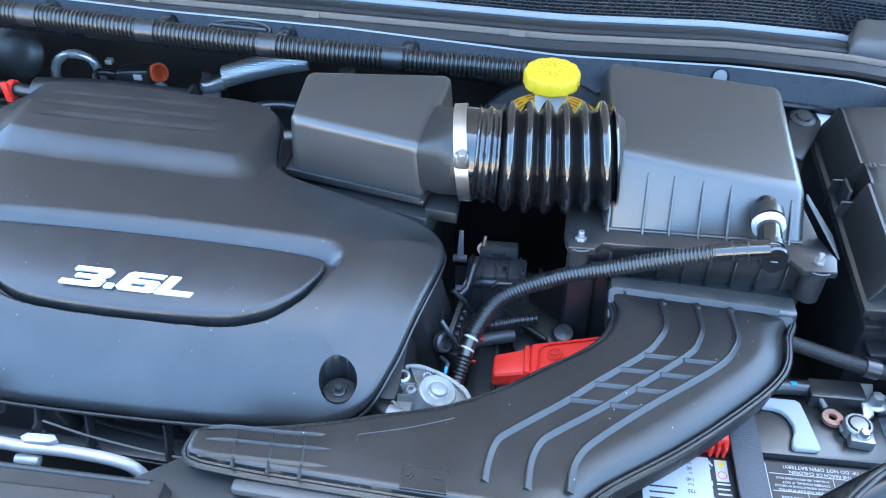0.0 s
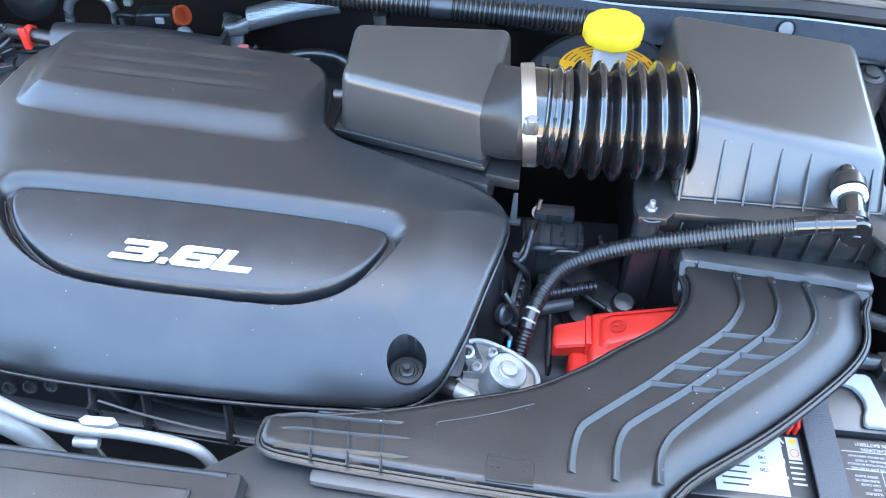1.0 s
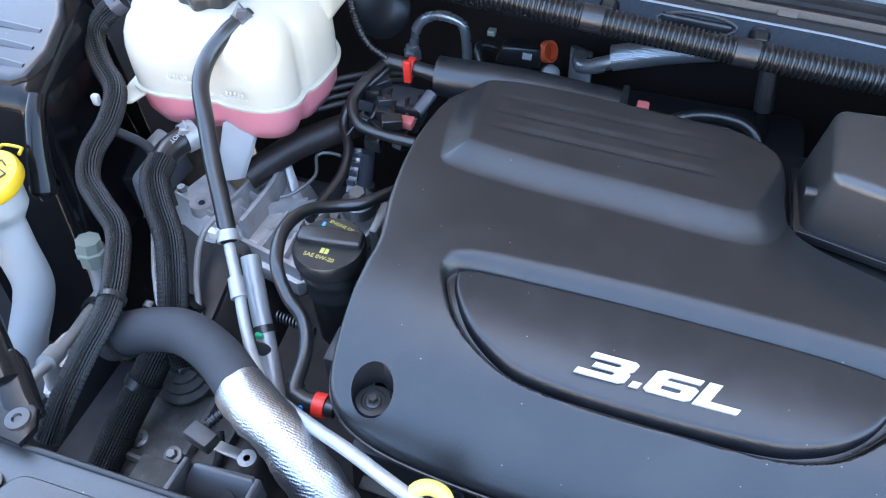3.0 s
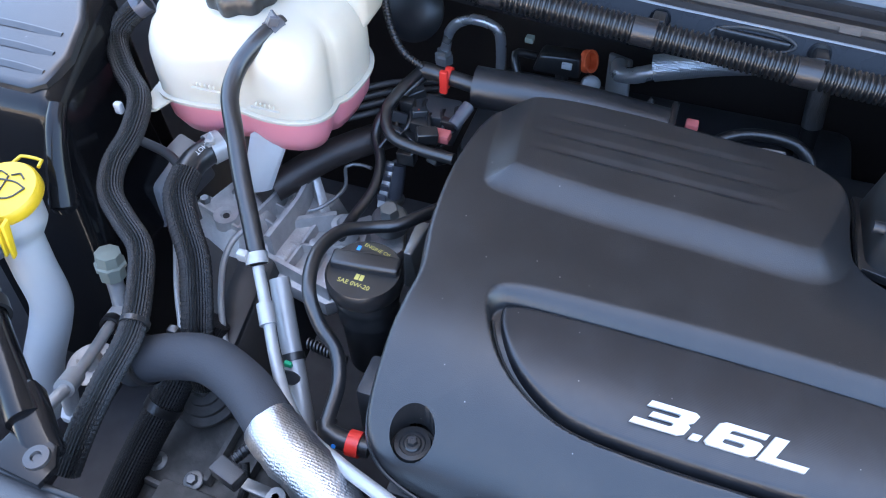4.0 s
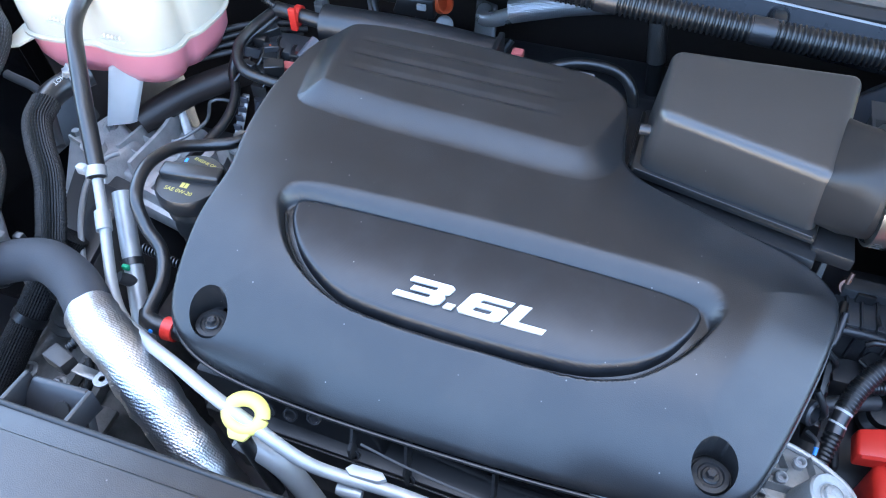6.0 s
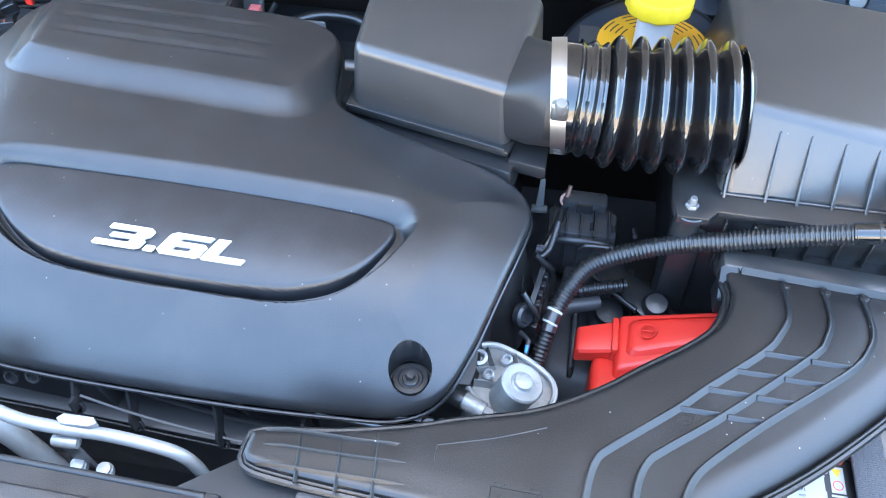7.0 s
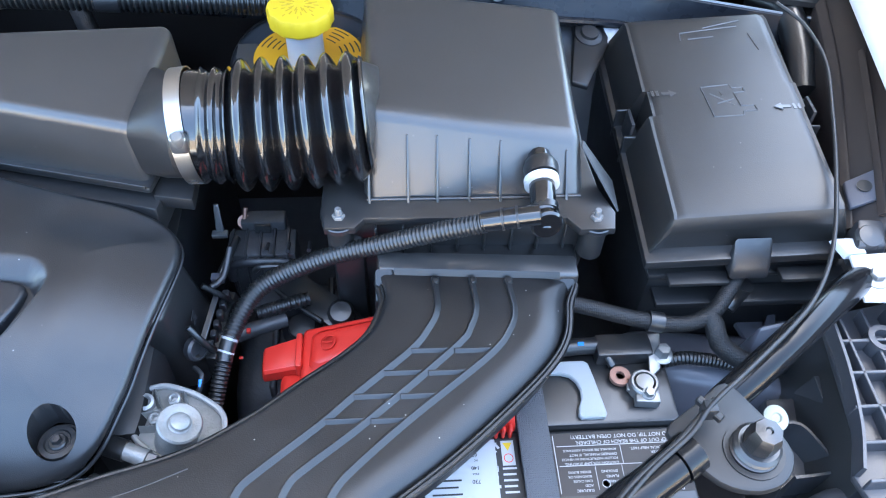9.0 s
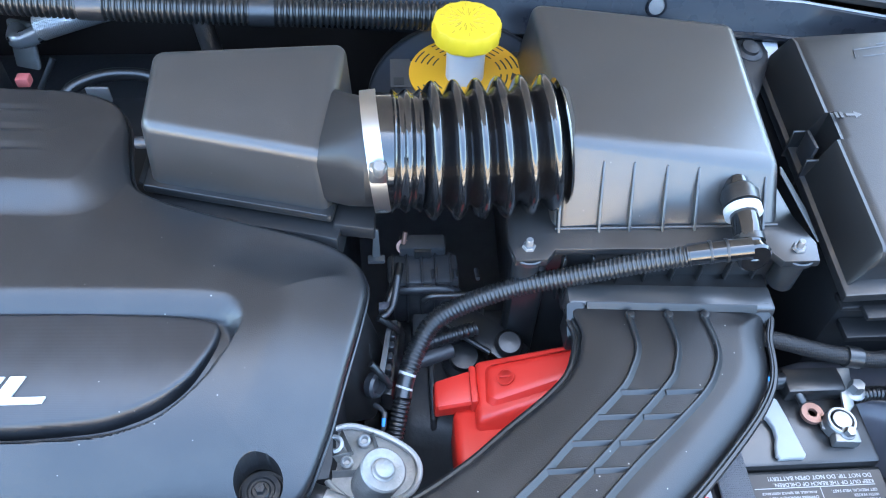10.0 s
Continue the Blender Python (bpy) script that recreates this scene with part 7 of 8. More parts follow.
# ---- black tower beside the fender, support arm ----
tw = thing("air_baffle", (-0.90, 0.70, 0.70), "black plastic baffle tower with ribs on its top", "baffle")
part("body", hexa([(-1.10, 0.60, 0.60), (-0.868, 0.60, 0.60), (-0.915, 0.84, 0.60), (-1.10, 0.86, 0.60), (-1.10, 0.628, 1.000), (-0.860, 0.632, 1.004), (-0.905, 0.80, 1.036), (-1.10, 0.84, 1.036)], 0.020, 6), M["arm"], tw)
lean = Matrix(((1, 0, 0, 0), (0, 1, 0, 0), (0, 0.19, 1, 1.002 - 0.19 * 0.65), (0, 0, 0, 1)))
part("top_plate", moved(prism([(-1.06, 0.645), (-0.893, 0.645), (-0.880, 0.655), (-0.876, 0.690), (-0.890, 0.735), (-0.912, 0.768), (-0.935, 0.785), (-1.06, 0.80)], 0.0, 0.010, 0.009, 6), lean), M["panel"], tw)
part("flank", hexa([(-0.96, 0.62, 0.78), (-0.866, 0.615, 0.78), (-0.858, 0.755, 0.78), (-0.96, 0.79, 0.78), (-0.96, 0.638, 0.998), (-0.868, 0.636, 0.998), (-0.914, 0.775, 1.004), (-0.96, 0.79, 1.004)], 0.010, 4), M["arm"], tw)
part("front_ridge", tube([(-0.866, 0.646, 1.000), (-0.862, 0.628, 0.985), (-0.856, 0.607, 0.955), (-0.850, 0.592, 0.930)], lambda d: 0.008 + 0.05 * d, 0.004), M["arm"], tw)
part("ridge_foot", disc((-0.852, 0.596, 0.930), (0.1, -0.3, 1), [(0.001, 0), (0.014, 0), (0.013, 0.006), (0.001, 0.009)], 20), M["arm"], tw)
for x0, x1, y in ((-0.985, -0.899, 0.7085), (-0.962, -0.893, 0.686), (-0.945, -0.889, 0.664)):
    zt = 1.0122 + 0.19 * (y - 0.65)
    part("rib", bead([(x1, y, zt - 0.0015), ((x0 + x1) / 2, y + 0.001, zt), (x0, y + 0.001, zt)], 0.007, 0.003), M["panel"], tw)
sa = thing("fender_brace", (-0.77, 0.43, 0.91), "glossy black pressed support arm bolted behind the front panel", "support bar")
part("tube", tube([(-0.893, 0.522, 0.940), (-0.850, 0.488, 0.938), (-0.812, 0.456, 0.936), (-0.765, 0.420, 0.931), (-0.742, 0.402, 0.927)], 0.0135, n=24), M["arm"], sa)
part("collar", ring((-0.826, 0.468, 0.9372), (0.78, -0.62, -0.04), 0.0136, 0.014, 0.0030), M["black"], sa)
part("collar_clip", box(-0.842, -0.832, 0.474, 0.486, 0.946, 0.958, 0.002), M["black"], sa)
part("collar_clip", box(-0.826, -0.817, 0.448, 0.456, 0.945, 0.956, 0.002), M["black"], sa)
part("flattened_end", hexa([(-0.770, 0.410, 0.916), (-0.752, 0.434, 0.916), (-0.700, 0.392, 0.914), (-0.726, 0.372, 0.914), (-0.768, 0.412, 0.940), (-0.754, 0.431, 0.940), (-0.704, 0.391, 0.928), (-0.725, 0.376, 0.928)], 0.006, 3), M["arm"], sa)
part("bracket_ear", prism([(-0.905, 0.535), (-0.875, 0.545), (-0.862, 0.525), (-0.872, 0.500), (-0.900, 0.500)], 0.926, 0.934, 0.002), M["sheet"], sa)
part("yellow_cap", disc((-0.887, 0.519, 0.936), (0.1, -0.2, 1), [(0.001, 0), (0.013, 0), (0.013, 0.004), (0.010, 0.007), (0.001, 0.008)], 24), M["yellow"], sa, "yellow plastic cap")
part("foot", prism([(-0.745, 0.392), (-0.728, 0.398), (-0.706, 0.392), (-0.697, 0.378), (-0.700, 0.362), (-0.750, 0.366)], 0.922, 0.929, 0.002), M["arm"], sa)
part("rivet", disc((-0.713, 0.379, 0.929), (0, 0, 1), [(0.003, 0), (0.0095, 0), (0.009, 0.0025), (0.004, 0.003), (0.003, 0.001), (0.001, 0.001)], 28), M["grey"], sa)

rod = thing("hood_prop", (-0.893, 0.511, 0.938), "dark steel hood prop rod with a beige foam sleeve", "prop rod")
part("rod", tube([(-0.893, 0.511, 0.938), (-0.847, 0.551, 1.053), (-0.781, 0.607, 1.217), (-0.60, 0.765, 1.66)], 0.0035, 0.03), M["arm"], rod)
part("grip_sleeve", disc((-0.8785, 0.5243, 0.975), (0.033, 0.028, 0.082), [(0.0035, 0), (0.0075, 0), (0.0083, 0.0015), (0.0083, 0.0725), (0.0075, 0.074), (0.0035, 0.074)], 24), M["beige"], rod, "beige foam sleeve")
part("swivel", disc((-0.893, 0.511, 0.930), (0.033, 0.028, 0.082), [(0.001, 0), (0.006, 0), (0.006, 0.012), (0.001, 0.013)], 16), M["yellow"], rod)
part("yellow_clip", hexa([(-0.912, 0.514, 0.905), (-0.890, 0.510, 0.905), (-0.886, 0.528, 0.905), (-0.908, 0.532, 0.905), (-0.910, 0.516, 0.936), (-0.892, 0.512, 0.932), (-0.889, 0.526, 0.934), (-0.906, 0.530, 0.938)], 0.004, 3), M["yellow"], rod)

# ---- front panel details ----
fp = thing("radiator_shroud", (-0.50, 0.30, 0.90), "black plastic shroud with raised pads in front of the engine", "shroud")
notch = [(p.x, p.y) for p in smooth_line([(-0.742, 0.352, 0), (-0.729, 0.350, 0), (-0.7235, 0.342, 0), (-0.7225, 0.330, 0), (-0.719, 0.319, 0), (-0.710, 0.314, 0), (-0.699, 0.317, 0), (-0.693, 0.327, 0), (-0.688, 0.338, 0), (-0.680, 0.344, 0), (-0.665, 0.345, 0)], 0.002)]
part("raised_pad", prism([(-0.80, 0.10), (-0.80, 0.352)] + notch + [(-0.45, 0.345), (-0.20, 0.343), (-0.20, 0.10)], 0.921, 0.9285, 0.0025, 3), M["panel"], fp)
part("edge_lip", tube([(-0.80, 0.366, 0.920), (-0.5, 0.364, 0.919), (-0.18, 0.359, 0.919)], 0.0026), M["void"], fp)
part("clip", disc((-0.706, 0.332, 0.921), (0, 0, 1), [(0.001, 0), (0.011, 0), (0.011, 0.003), (0.007, 0.004), (0.0065, 0.006), (0.001, 0.006)], 24), M["panel"], fp)
part("bump", disc((-0.415, 0.322, 0.922), (0, 0, 1), [(0.001, 0), (0.0125, 0), (0.0120, 0.005), (0.009, 0.009), (0.001, 0.010)], 28), M["panel"], fp)
part("duct_shelf", hexa([(-0.225, 0.355, 0.895), (0.12, 0.340, 0.880), (0.12, 0.378, 0.880), (-0.165, 0.400, 0.895), (-0.225, 0.355, 0.905), (0.12, 0.340, 0.890), (0.12, 0.378, 0.890), (-0.165, 0.400, 0.905)], 0.002), M["void"], fp)
single("foam_strip", hexa([(-0.125, 0.366, 0.902), (0.02, 0.362, 0.894), (0.02, 0.374, 0.894), (-0.125, 0.377, 0.902), (-0.125, 0.366, 0.911), (0.02, 0.362, 0.902), (0.02, 0.374, 0.902), (-0.125, 0.377, 0.911)], 0.003), M["casing"], "pale grey foam strip under the intake duct", "foam strip")
br = thing("latch_bracket", (-0.55, 0.38, 0.85), "grey plastic bracket with a round hole behind the shroud", "bracket")
part("plate", hexa([(-0.592, 0.366, 0.88), (-0.520, 0.366, 0.88), (-0.520, 0.378, 0.88), (-0.592, 0.378, 0.88), (-0.580, 0.392, 0.912), (-0.532, 0.394, 0.912), (-0.532, 0.399, 0.910), (-0.580, 0.397, 0.910)], 0.002), M["grey"], br)
part("hole", disc((-0.549, 0.381, 0.899), (0, -0.8, 0.75), [(0.0005, 0), (0.0068, 0), (0.0068, 0.0012), (0.0005, 0.0012)], 24), M["ink"], br)
for x in (-0.586, -0.528):
    part("gusset", hexa([(x - 0.003, 0.360, 0.90), (x + 0.003, 0.360, 0.90), (x + 0.003, 0.395, 0.89), (x - 0.003, 0.395, 0.89), (x - 0.002, 0.366, 0.918), (x + 0.002, 0.366, 0.918), (x + 0.002, 0.396, 0.914), (x - 0.002, 0.396, 0.914)], 0.001), M["grey"], br)
sn = thing("sensor_tab", (-0.60, 0.44, 0.82), "small black sensor with a zinc tab behind the bracket", "sensor")
part("sensor", hexa([(-0.630, 0.435, 0.845), (-0.605, 0.428, 0.845), (-0.600, 0.442, 0.845), (-0.625, 0.450, 0.845), (-0.630, 0.435, 0.860), (-0.605, 0.428, 0.860), (-0.600, 0.442, 0.860), (-0.625, 0.450, 0.860)], 0.002), M["casing"], sn)
part("tab", hexa([(-0.602, 0.432, 0.848), (-0.578, 0.432, 0.842), (-0.576, 0.442, 0.842), (-0.600, 0.442, 0.848), (-0.602, 0.432, 0.850), (-0.578, 0.432, 0.844), (-0.576, 0.442, 0.844), (-0.600, 0.442, 0.850)], 0.0006, 1), M["zinc"], sn)
part("eye", ring((-0.574, 0.436, 0.844), (0, 0, 1), 0.003, 0.002, 0.005, 20), M["zinc"], sn)
part("lead", corrugated([(-0.618, 0.452, 0.850), (-0.606, 0.470, 0.855), (-0.60, 0.485, 0.845)], 0.005, 0.004, 0.001), M["rubber"], sn)
ds = thing("dipstick", (-0.405, 0.415, 0.84), "yellow dipstick loop on a black tube", "dipstick")
dm = plane_pose((-0.406, 0.415, 0.914), (1, 0.05, -0.15), (0.0, 0.88, 0.47))
part("loop", moved(sweep(smooth_line([(0.013 * math.cos(2 * math.pi * k / 14), 0.013 * 0.82 * math.sin(2 * math.pi * k / 14), 0) for k in range(14)] + [(0.013, 0, 0)], 0.002), 0.0058, 14), dm), M["lemon"], ds, "yellow plastic pull loop", smooth=60)
part("neck", moved(hexa([(-0.006, -0.020, -0.004), (0.006, -0.020, -0.004), (0.011, -0.010, -0.004), (-0.011, -0.010, -0.004), (-0.006, -0.020, 0.004), (0.006, -0.020, 0.004), (0.011, -0.010, 0.004), (-0.011, -0.010, 0.004)], 0.002), dm), M["lemon"], ds)
part("tube", tube([(-0.404, 0.402, 0.902), (-0.402, 0.403, 0.87), (-0.398, 0.408, 0.80)], 0.0055), M["rubber"], ds)

# ---- manifold face below the cover ----
RUNNER = ((-0.352, 0.478, 0.855, 0.012), (-0.331, 0.482, 0.848, 0.018), (-0.288, 0.489, 0.834, 0.026), (-0.220, 0.491, 0.822, 0.0300), (-0.130, 0.492, 0.814, 0.0310), (-0.06, 0.493, 0.806, 0.0310))
part("runner_face", loft([[(x, y + r * math.cos(2 * math.pi * k / 36), z + r * math.sin(2 * math.pi * k / 36)) for k in range(36)] for x, y, z, r in RUNNER]), M["gloss"], eng, smooth=60)
part("runner_edge", bead([(-0.331, 0.442, 0.861), (-0.288, 0.441, 0.845), (-0.220, 0.441, 0.828), (-0.130, 0.442, 0.814), (-0.06, 0.443, 0.805)], 0.0016, 0.0014, (0, -1, 0.4)), M["void"], eng)
part("front_panel", hexa([(-0.49, 0.450, 0.80), (-0.31, 0.450, 0.80), (-0.31, 0.49, 0.80), (-0.49, 0.49, 0.80), (-0.49, 0.460, 0.866), (-0.335, 0.460, 0.856), (-0.335, 0.49, 0.856), (-0.49, 0.49, 0.866)], 0.003), M["void"], eng)
for x, zl in ((-0.340, 0.842), (-0.294, 0.826), (-0.222, 0.820), (-0.150, 0.812), (-0.085, 0.806)):
    top = 0.860 - 0.066 * (x + 0.33)
    part("runner_rib", strip([(x - 0.003, 0.462, top), (x - 0.001, 0.453, (top + zl) / 2), (x, 0.446, zl + 0.010), (x + 0.002, 0.443, zl)], 0.0040, 0.010, (0, -1, 0.3)), M["void"], eng)
    part("rib_foot", ring((x + 0.003, 0.4390, zl + 0.001), (0, -0.85, 0.45), 0.0032, 0.003, 0.0014, 16), M["grey"], eng)
part("ledge", tube([(-0.46, 0.439, 0.838), (-0.411, 0.438, 0.835), (-0.34, 0.438, 0.830), (-0.212, 0.438, 0.815), (-0.10, 0.440, 0.803)], 0.0010), M["void"], eng)
part("lower_face", hexa([(-0.48, 0.455, 0.70), (-0.05, 0.455, 0.70), (-0.05, 0.48, 0.70), (-0.48, 0.48, 0.70), (-0.48, 0.443, 0.835), (-0.05, 0.443, 0.798), (-0.05, 0.48, 0.798), (-0.48, 0.48, 0.835)], 0.003), M["void"], eng)
for x, z in ((-0.397, 0.857), (-0.375, 0.864), (-0.418, 0.852)):
    part("stud", ring((x, 0.450, z), (0, -0.85, 0.45), 0.0046, 0.003, 0.0016, 18), M["grey"], eng)
side = part("side_cover", hexa([(-0.03, 0.585, 0.78), (0.006, 0.590, 0.78), (0.022, 0.65, 0.78), (-0.03, 0.67, 0.78), (-0.03, 0.585, 0.895), (-0.012, 0.590, 0.888), (-0.004, 0.650, 0.892), (-0.03, 0.665, 0.900)], 0.006, 3), M["black"], eng)
for u, w in ((-1, -1), (-1, 1), (1, -1), (0, 0), (1, 1), (0, 1)):
    part("data_mark", moved(box(-0.0018, 0.0018, -0.0018, 0.0018, 0, 0.0003, 0.0), plane_pose((0.0030 - 0.0006 * w, 0.618 + 0.0034 * u, 0.851 + 0.0034 * w), (0.1, 0.95, 0.0), (-0.18, 0.0, 1)) @ Matrix.Rotation(0.6, 4, "Z")), M["grey"], side)
part("round_socket", disc((0.004, 0.592, 0.842), (0.8, -0.5, 0.4), [(0.006, 0), (0.011, 0), (0.011, 0.006), (0.009, 0.008), (0.007, 0.008), (0.0065, 0.002), (0.001, 0.002)], 24), M["grey"], side)
part("side_rib", bead([(0.010, 0.597, 0.845), (0.014, 0.62, 0.848), (0.018, 0.645, 0.85)], 0.004, 0.004, (0.9, 0, 0.3)), M["black"], side)
part("lead", tube([(0.004, 0.596, 0.868), (0.016, 0.590, 0.850), (0.018, 0.600, 0.825), (0.012, 0.61, 0.80)], 0.0030), M["rubber"], side)
part("lead", tube([(0.010, 0.640, 0.868), (0.024, 0.642, 0.850), (0.026, 0.655, 0.820), (0.020, 0.66, 0.80)], 0.0026), M["tape"], side)
# ---- connectors in the gap between engine and air box ----
gp = thing("coil_connector", (0.05, 0.71, 0.78), "dark electrical connector stack in the engine gap", "connector")
part("block", box(0.018, 0.085, 0.700, 0.735, 0.77, 0.835, 0.004), M["dark"], gp)
for k in range(5):
    part("block_rib", box(0.022 + 0.0135 * k, 0.0245 + 0.0135 * k, 0.6975, 0.733, 0.772, 0.838, 0.0006, 1), M["grey"], gp)
part("bridge", tube([(0.020, 0.700, 0.80), (0.024, 0.700, 0.822), (0.05, 0.698, 0.828), (0.080, 0.698, 0.824), (0.085, 0.700, 0.80)], 0.005), M["grey"], gp)
part("cover", box(0.030, 0.074, 0.732, 0.750, 0.83, 0.846, 0.003), M["dark"], gp)
part("latch", box(0.044, 0.060, 0.7285, 0.7325, 0.832, 0.845, 0.001), M["black"], gp)
part("socket", box(0.040, 0.088, 0.668, 0.698, 0.76, 0.790, 0.004), M["dark"], gp)
g2 = thing("hose_tee", (0.05, 0.64, 0.78), "black hose stub with red lock tabs", "connector")
part("stub", tube([(0.030, 0.632, 0.800), (0.055, 0.640, 0.802), (0.075, 0.648, 0.800)], 0.0075), M["dark"], g2)
part("red_lock", box(0.040, 0.044, 0.629, 0.634, 0.805, 0.809, 0.001), M["red"], g2, "red lock tab")
part("red_lock", box(0.034, 0.038, 0.606, 0.609, 0.797, 0.800, 0.001), M["red"], g2, "red lock tab")
g3 = thing("ground_clip", (0.005, 0.74, 0.83), "zinc clip hanging below the bellows", "clip")
part("clip", hexa([(0.004, 0.735, 0.83), (0.012, 0.735, 0.83), (0.012, 0.738, 0.83), (0.004, 0.738, 0.83), (0.006, 0.742, 0.862), (0.011, 0.742, 0.862), (0.011, 0.745, 0.862), (0.006, 0.745, 0.862)], 0.0008, 1), M["dull"], g3)
part("foot", box(0.000, 0.016, 0.730, 0.738, 0.826, 0.831, 0.001), M["dull"], g3)
g4 = thing("cable_eye", (0.03, 0.74, 0.82), "brass cable eye in the engine gap", "cable")
part("eye", ring((0.034, 0.738, 0.842), (0.2, -0.7, 0.7), 0.003, 0.002, 0.004, 18), M["copper"], g4)
part("strip", tube([(0.036, 0.745, 0.855), (0.034, 0.739, 0.845)], 0.0022), M["copper"], g4)
trans = thing("transmission", (0.16, 0.60, 0.55), "dark transmission housing deep in the gap", "transmission")
part("housing", hexa([(0.0, 0.50, 0.50), (0.36, 0.46, 0.50), (0.36, 0.70, 0.50), (0.0, 0.80, 0.50), (0.02, 0.60, 0.74), (0.30, 0.56, 0.72), (0.30, 0.72, 0.74), (0.02, 0.74, 0.76)], 0.02, 3), M["dark"], trans)
for k in range(4):
    x = 0.055 + 0.055 * k
    part("casting_rib", hexa([(x, 0.59, 0.70), (x + 0.006, 0.59, 0.70), (x + 0.006, 0.735, 0.70), (x, 0.735, 0.70), (x, 0.604, 0.752 - 0.07 * x), (x + 0.006, 0.604, 0.752 - 0.07 * x), (x + 0.006, 0.730, 0.766 - 0.07 * x), (x, 0.730, 0.766 - 0.07 * x)], 0.0015, 1), M["dark"], trans)
single("mount_stud", join(disc((0.088, 0.655, 0.765), (0, -0.2, 1), [(0.001, 0), (0.020, 0), (0.020, 0.008), (0.014, 0.012), (0.013, 0.02), (0.001, 0.021)], 28)), M["black"], "round dark mount stud in the engine gap", "bolt")
single("bay_wall", box(0.125, 0.155, 0.66, 0.69, 0.72, 0.90, 0.008), M["black"], "dark filter box leg beside the gap", "bracket")

# ---- behind the cover: rails, connectors, hoses ----
fr = thing("fuel_rail_cover", (-0.45, 0.90, 0.88), "black cylindrical rail cover behind the engine cover", "rail")
part("rail", tube([(-0.556, 0.890, 0.918), (-0.452, 0.895, 0.916), (-0.352, 0.887, 0.914)], 0.022, 0.02, 28), M["panel"], fr)
part("end_clip", box(-0.353, -0.346, 0.868, 0.906, 0.893, 0.937, 0.002), M["black"], fr)
part("pipe_stub", tube([(-0.615, 0.886, 0.930), (-0.585, 0.884, 0.928), (-0.550, 0.885, 0.922)], 0.0085), M["black"], fr)
part("red_clip", ring((-0.584, 0.883, 0.928), (1, 0.02, -0.1), 0.0087, 0.007, 0.003), M["red"], fr, "red lock clip")
part("red_clip_ear", box(-0.589, -0.580, 0.868, 0.874, 0.916, 0.944, 0.002), M["red"], fr)
part("red_tab", box(-0.336, -0.323, 0.892, 0.904, 0.912, 0.922, 0.002), M["faded"], fr, "faded red connector tab")
part("side_connector", tube([(-0.553, 0.860, 0.915), (-0.562, 0.835, 0.905)], 0.007), M["sheet"], fr)
part("pink_connector", box(-0.578, -0.560, 0.812, 0.826, 0.898, 0.908, 0.002), M["faded"], fr, "faded red connector")
uh = thing("bent_pipe", (-0.62, 1.08, 0.82), "dull metal pipe bent in an arch behind the engine", "pipe")
part("arch", tube([(-0.651, 1.055, 0.805), (-0.649, 1.06, 0.830), (-0.643, 1.06, 0.861), (-0.630, 1.06, 0.878), (-0.611, 1.06, 0.886), (-0.590, 1.06, 0.884), (-0.577, 1.06, 0.874), (-0.573, 1.06, 0.842), (-0.572, 1.058, 0.80)], 0.0068), M["polish"], uh)
part("fitting", disc((-0.650, 1.058, 0.815), (0, 0, 1), [(0.001, 0), (0.0125, 0), (0.0125, 0.012), (0.010, 0.014), (0.009, 0.020), (0.001, 0.020)], 6), M["pipe"], uh)
cn = thing("injector_connector", (-0.46, 1.02, 0.87), "black injector connector with an orange lock", "connector")
part("body", hexa([(-0.520, 1.0, 0.87), (-0.462, 1.0, 0.87), (-0.462, 1.03, 0.87), (-0.520, 1.03, 0.87), (-0.512, 1.003, 0.893), (-0.464, 1.003, 0.896), (-0.464, 1.028, 0.896), (-0.512, 1.028, 0.893)], 0.004), M["black"], cn)
part("lock", ring((-0.456, 1.018, 0.886), (0.85, -0.35, 0.4), 0.0105, 0.009, 0.003, 18), M["orange"], cn, "orange lock ring")
part("white_mark", box(-0.484, -0.472, 0.996, 1.0, 0.884, 0.892, 0.001), M["print"], cn)
part("wires", tube([(-0.52, 1.015, 0.882), (-0.54, 1.0, 0.89), (-0.53, 0.98, 0.87)], 0.005), M["rubber"], cn)
part("tip", box(-0.535, -0.525, 1.02, 1.03, 0.893, 0.900, 0.001), M["cream"], cn)
part("round_plug", disc((-0.449, 1.000, 0.868), (0.3, -0.8, 0.5), [(0.001, 0), (0.011, 0), (0.011, 0.010), (0.008, 0.012), (0.001, 0.012)], 20), M["dull"], cn)
bh2 = thing("heater_pipe", (-0.38, 1.08, 0.80), "metal pipe with a woven silver sleeve behind the engine", "pipe")
part("flange", hexa([(-0.440, 1.09, 0.785), (-0.408, 1.08, 0.785), (-0.405, 1.087, 0.785), (-0.437, 1.097, 0.785), (-0.446, 1.125, 0.830), (-0.414, 1.115, 0.830), (-0.411, 1.121, 0.830), (-0.443, 1.131, 0.830)], 0.003), M["dull"], bh2)
part("pipe", tube([(-0.428, 1.110, 0.826), (-0.424, 1.090, 0.826), (-0.405, 1.084, 0.832), (-0.379, 1.082, 0.845)], 0.0105), M["polish"], bh2)
part("woven_sleeve", tube([(-0.383, 1.078, 0.852), (-0.35, 1.080, 0.862), (-0.31, 1.088, 0.870), (-0.26, 1.10, 0.875)], 0.0165, n=24), M["sleeve"], bh2, "woven silver heat sleeve")
part("brace", tube([(-0.375, 1.06, 0.82), (-0.395, 1.04, 0.79)], 0.004), M["dark"], bh2)
v2 = thing("sleeved_hose", (-0.19, 1.07, 0.80), "short hose in a shiny woven sleeve below the loom", "hose")
part("sleeve", tube([(-0.195, 1.075, 0.875), (-0.192, 1.072, 0.85), (-0.188, 1.068, 0.82)], 0.012), M["foil"], v2)
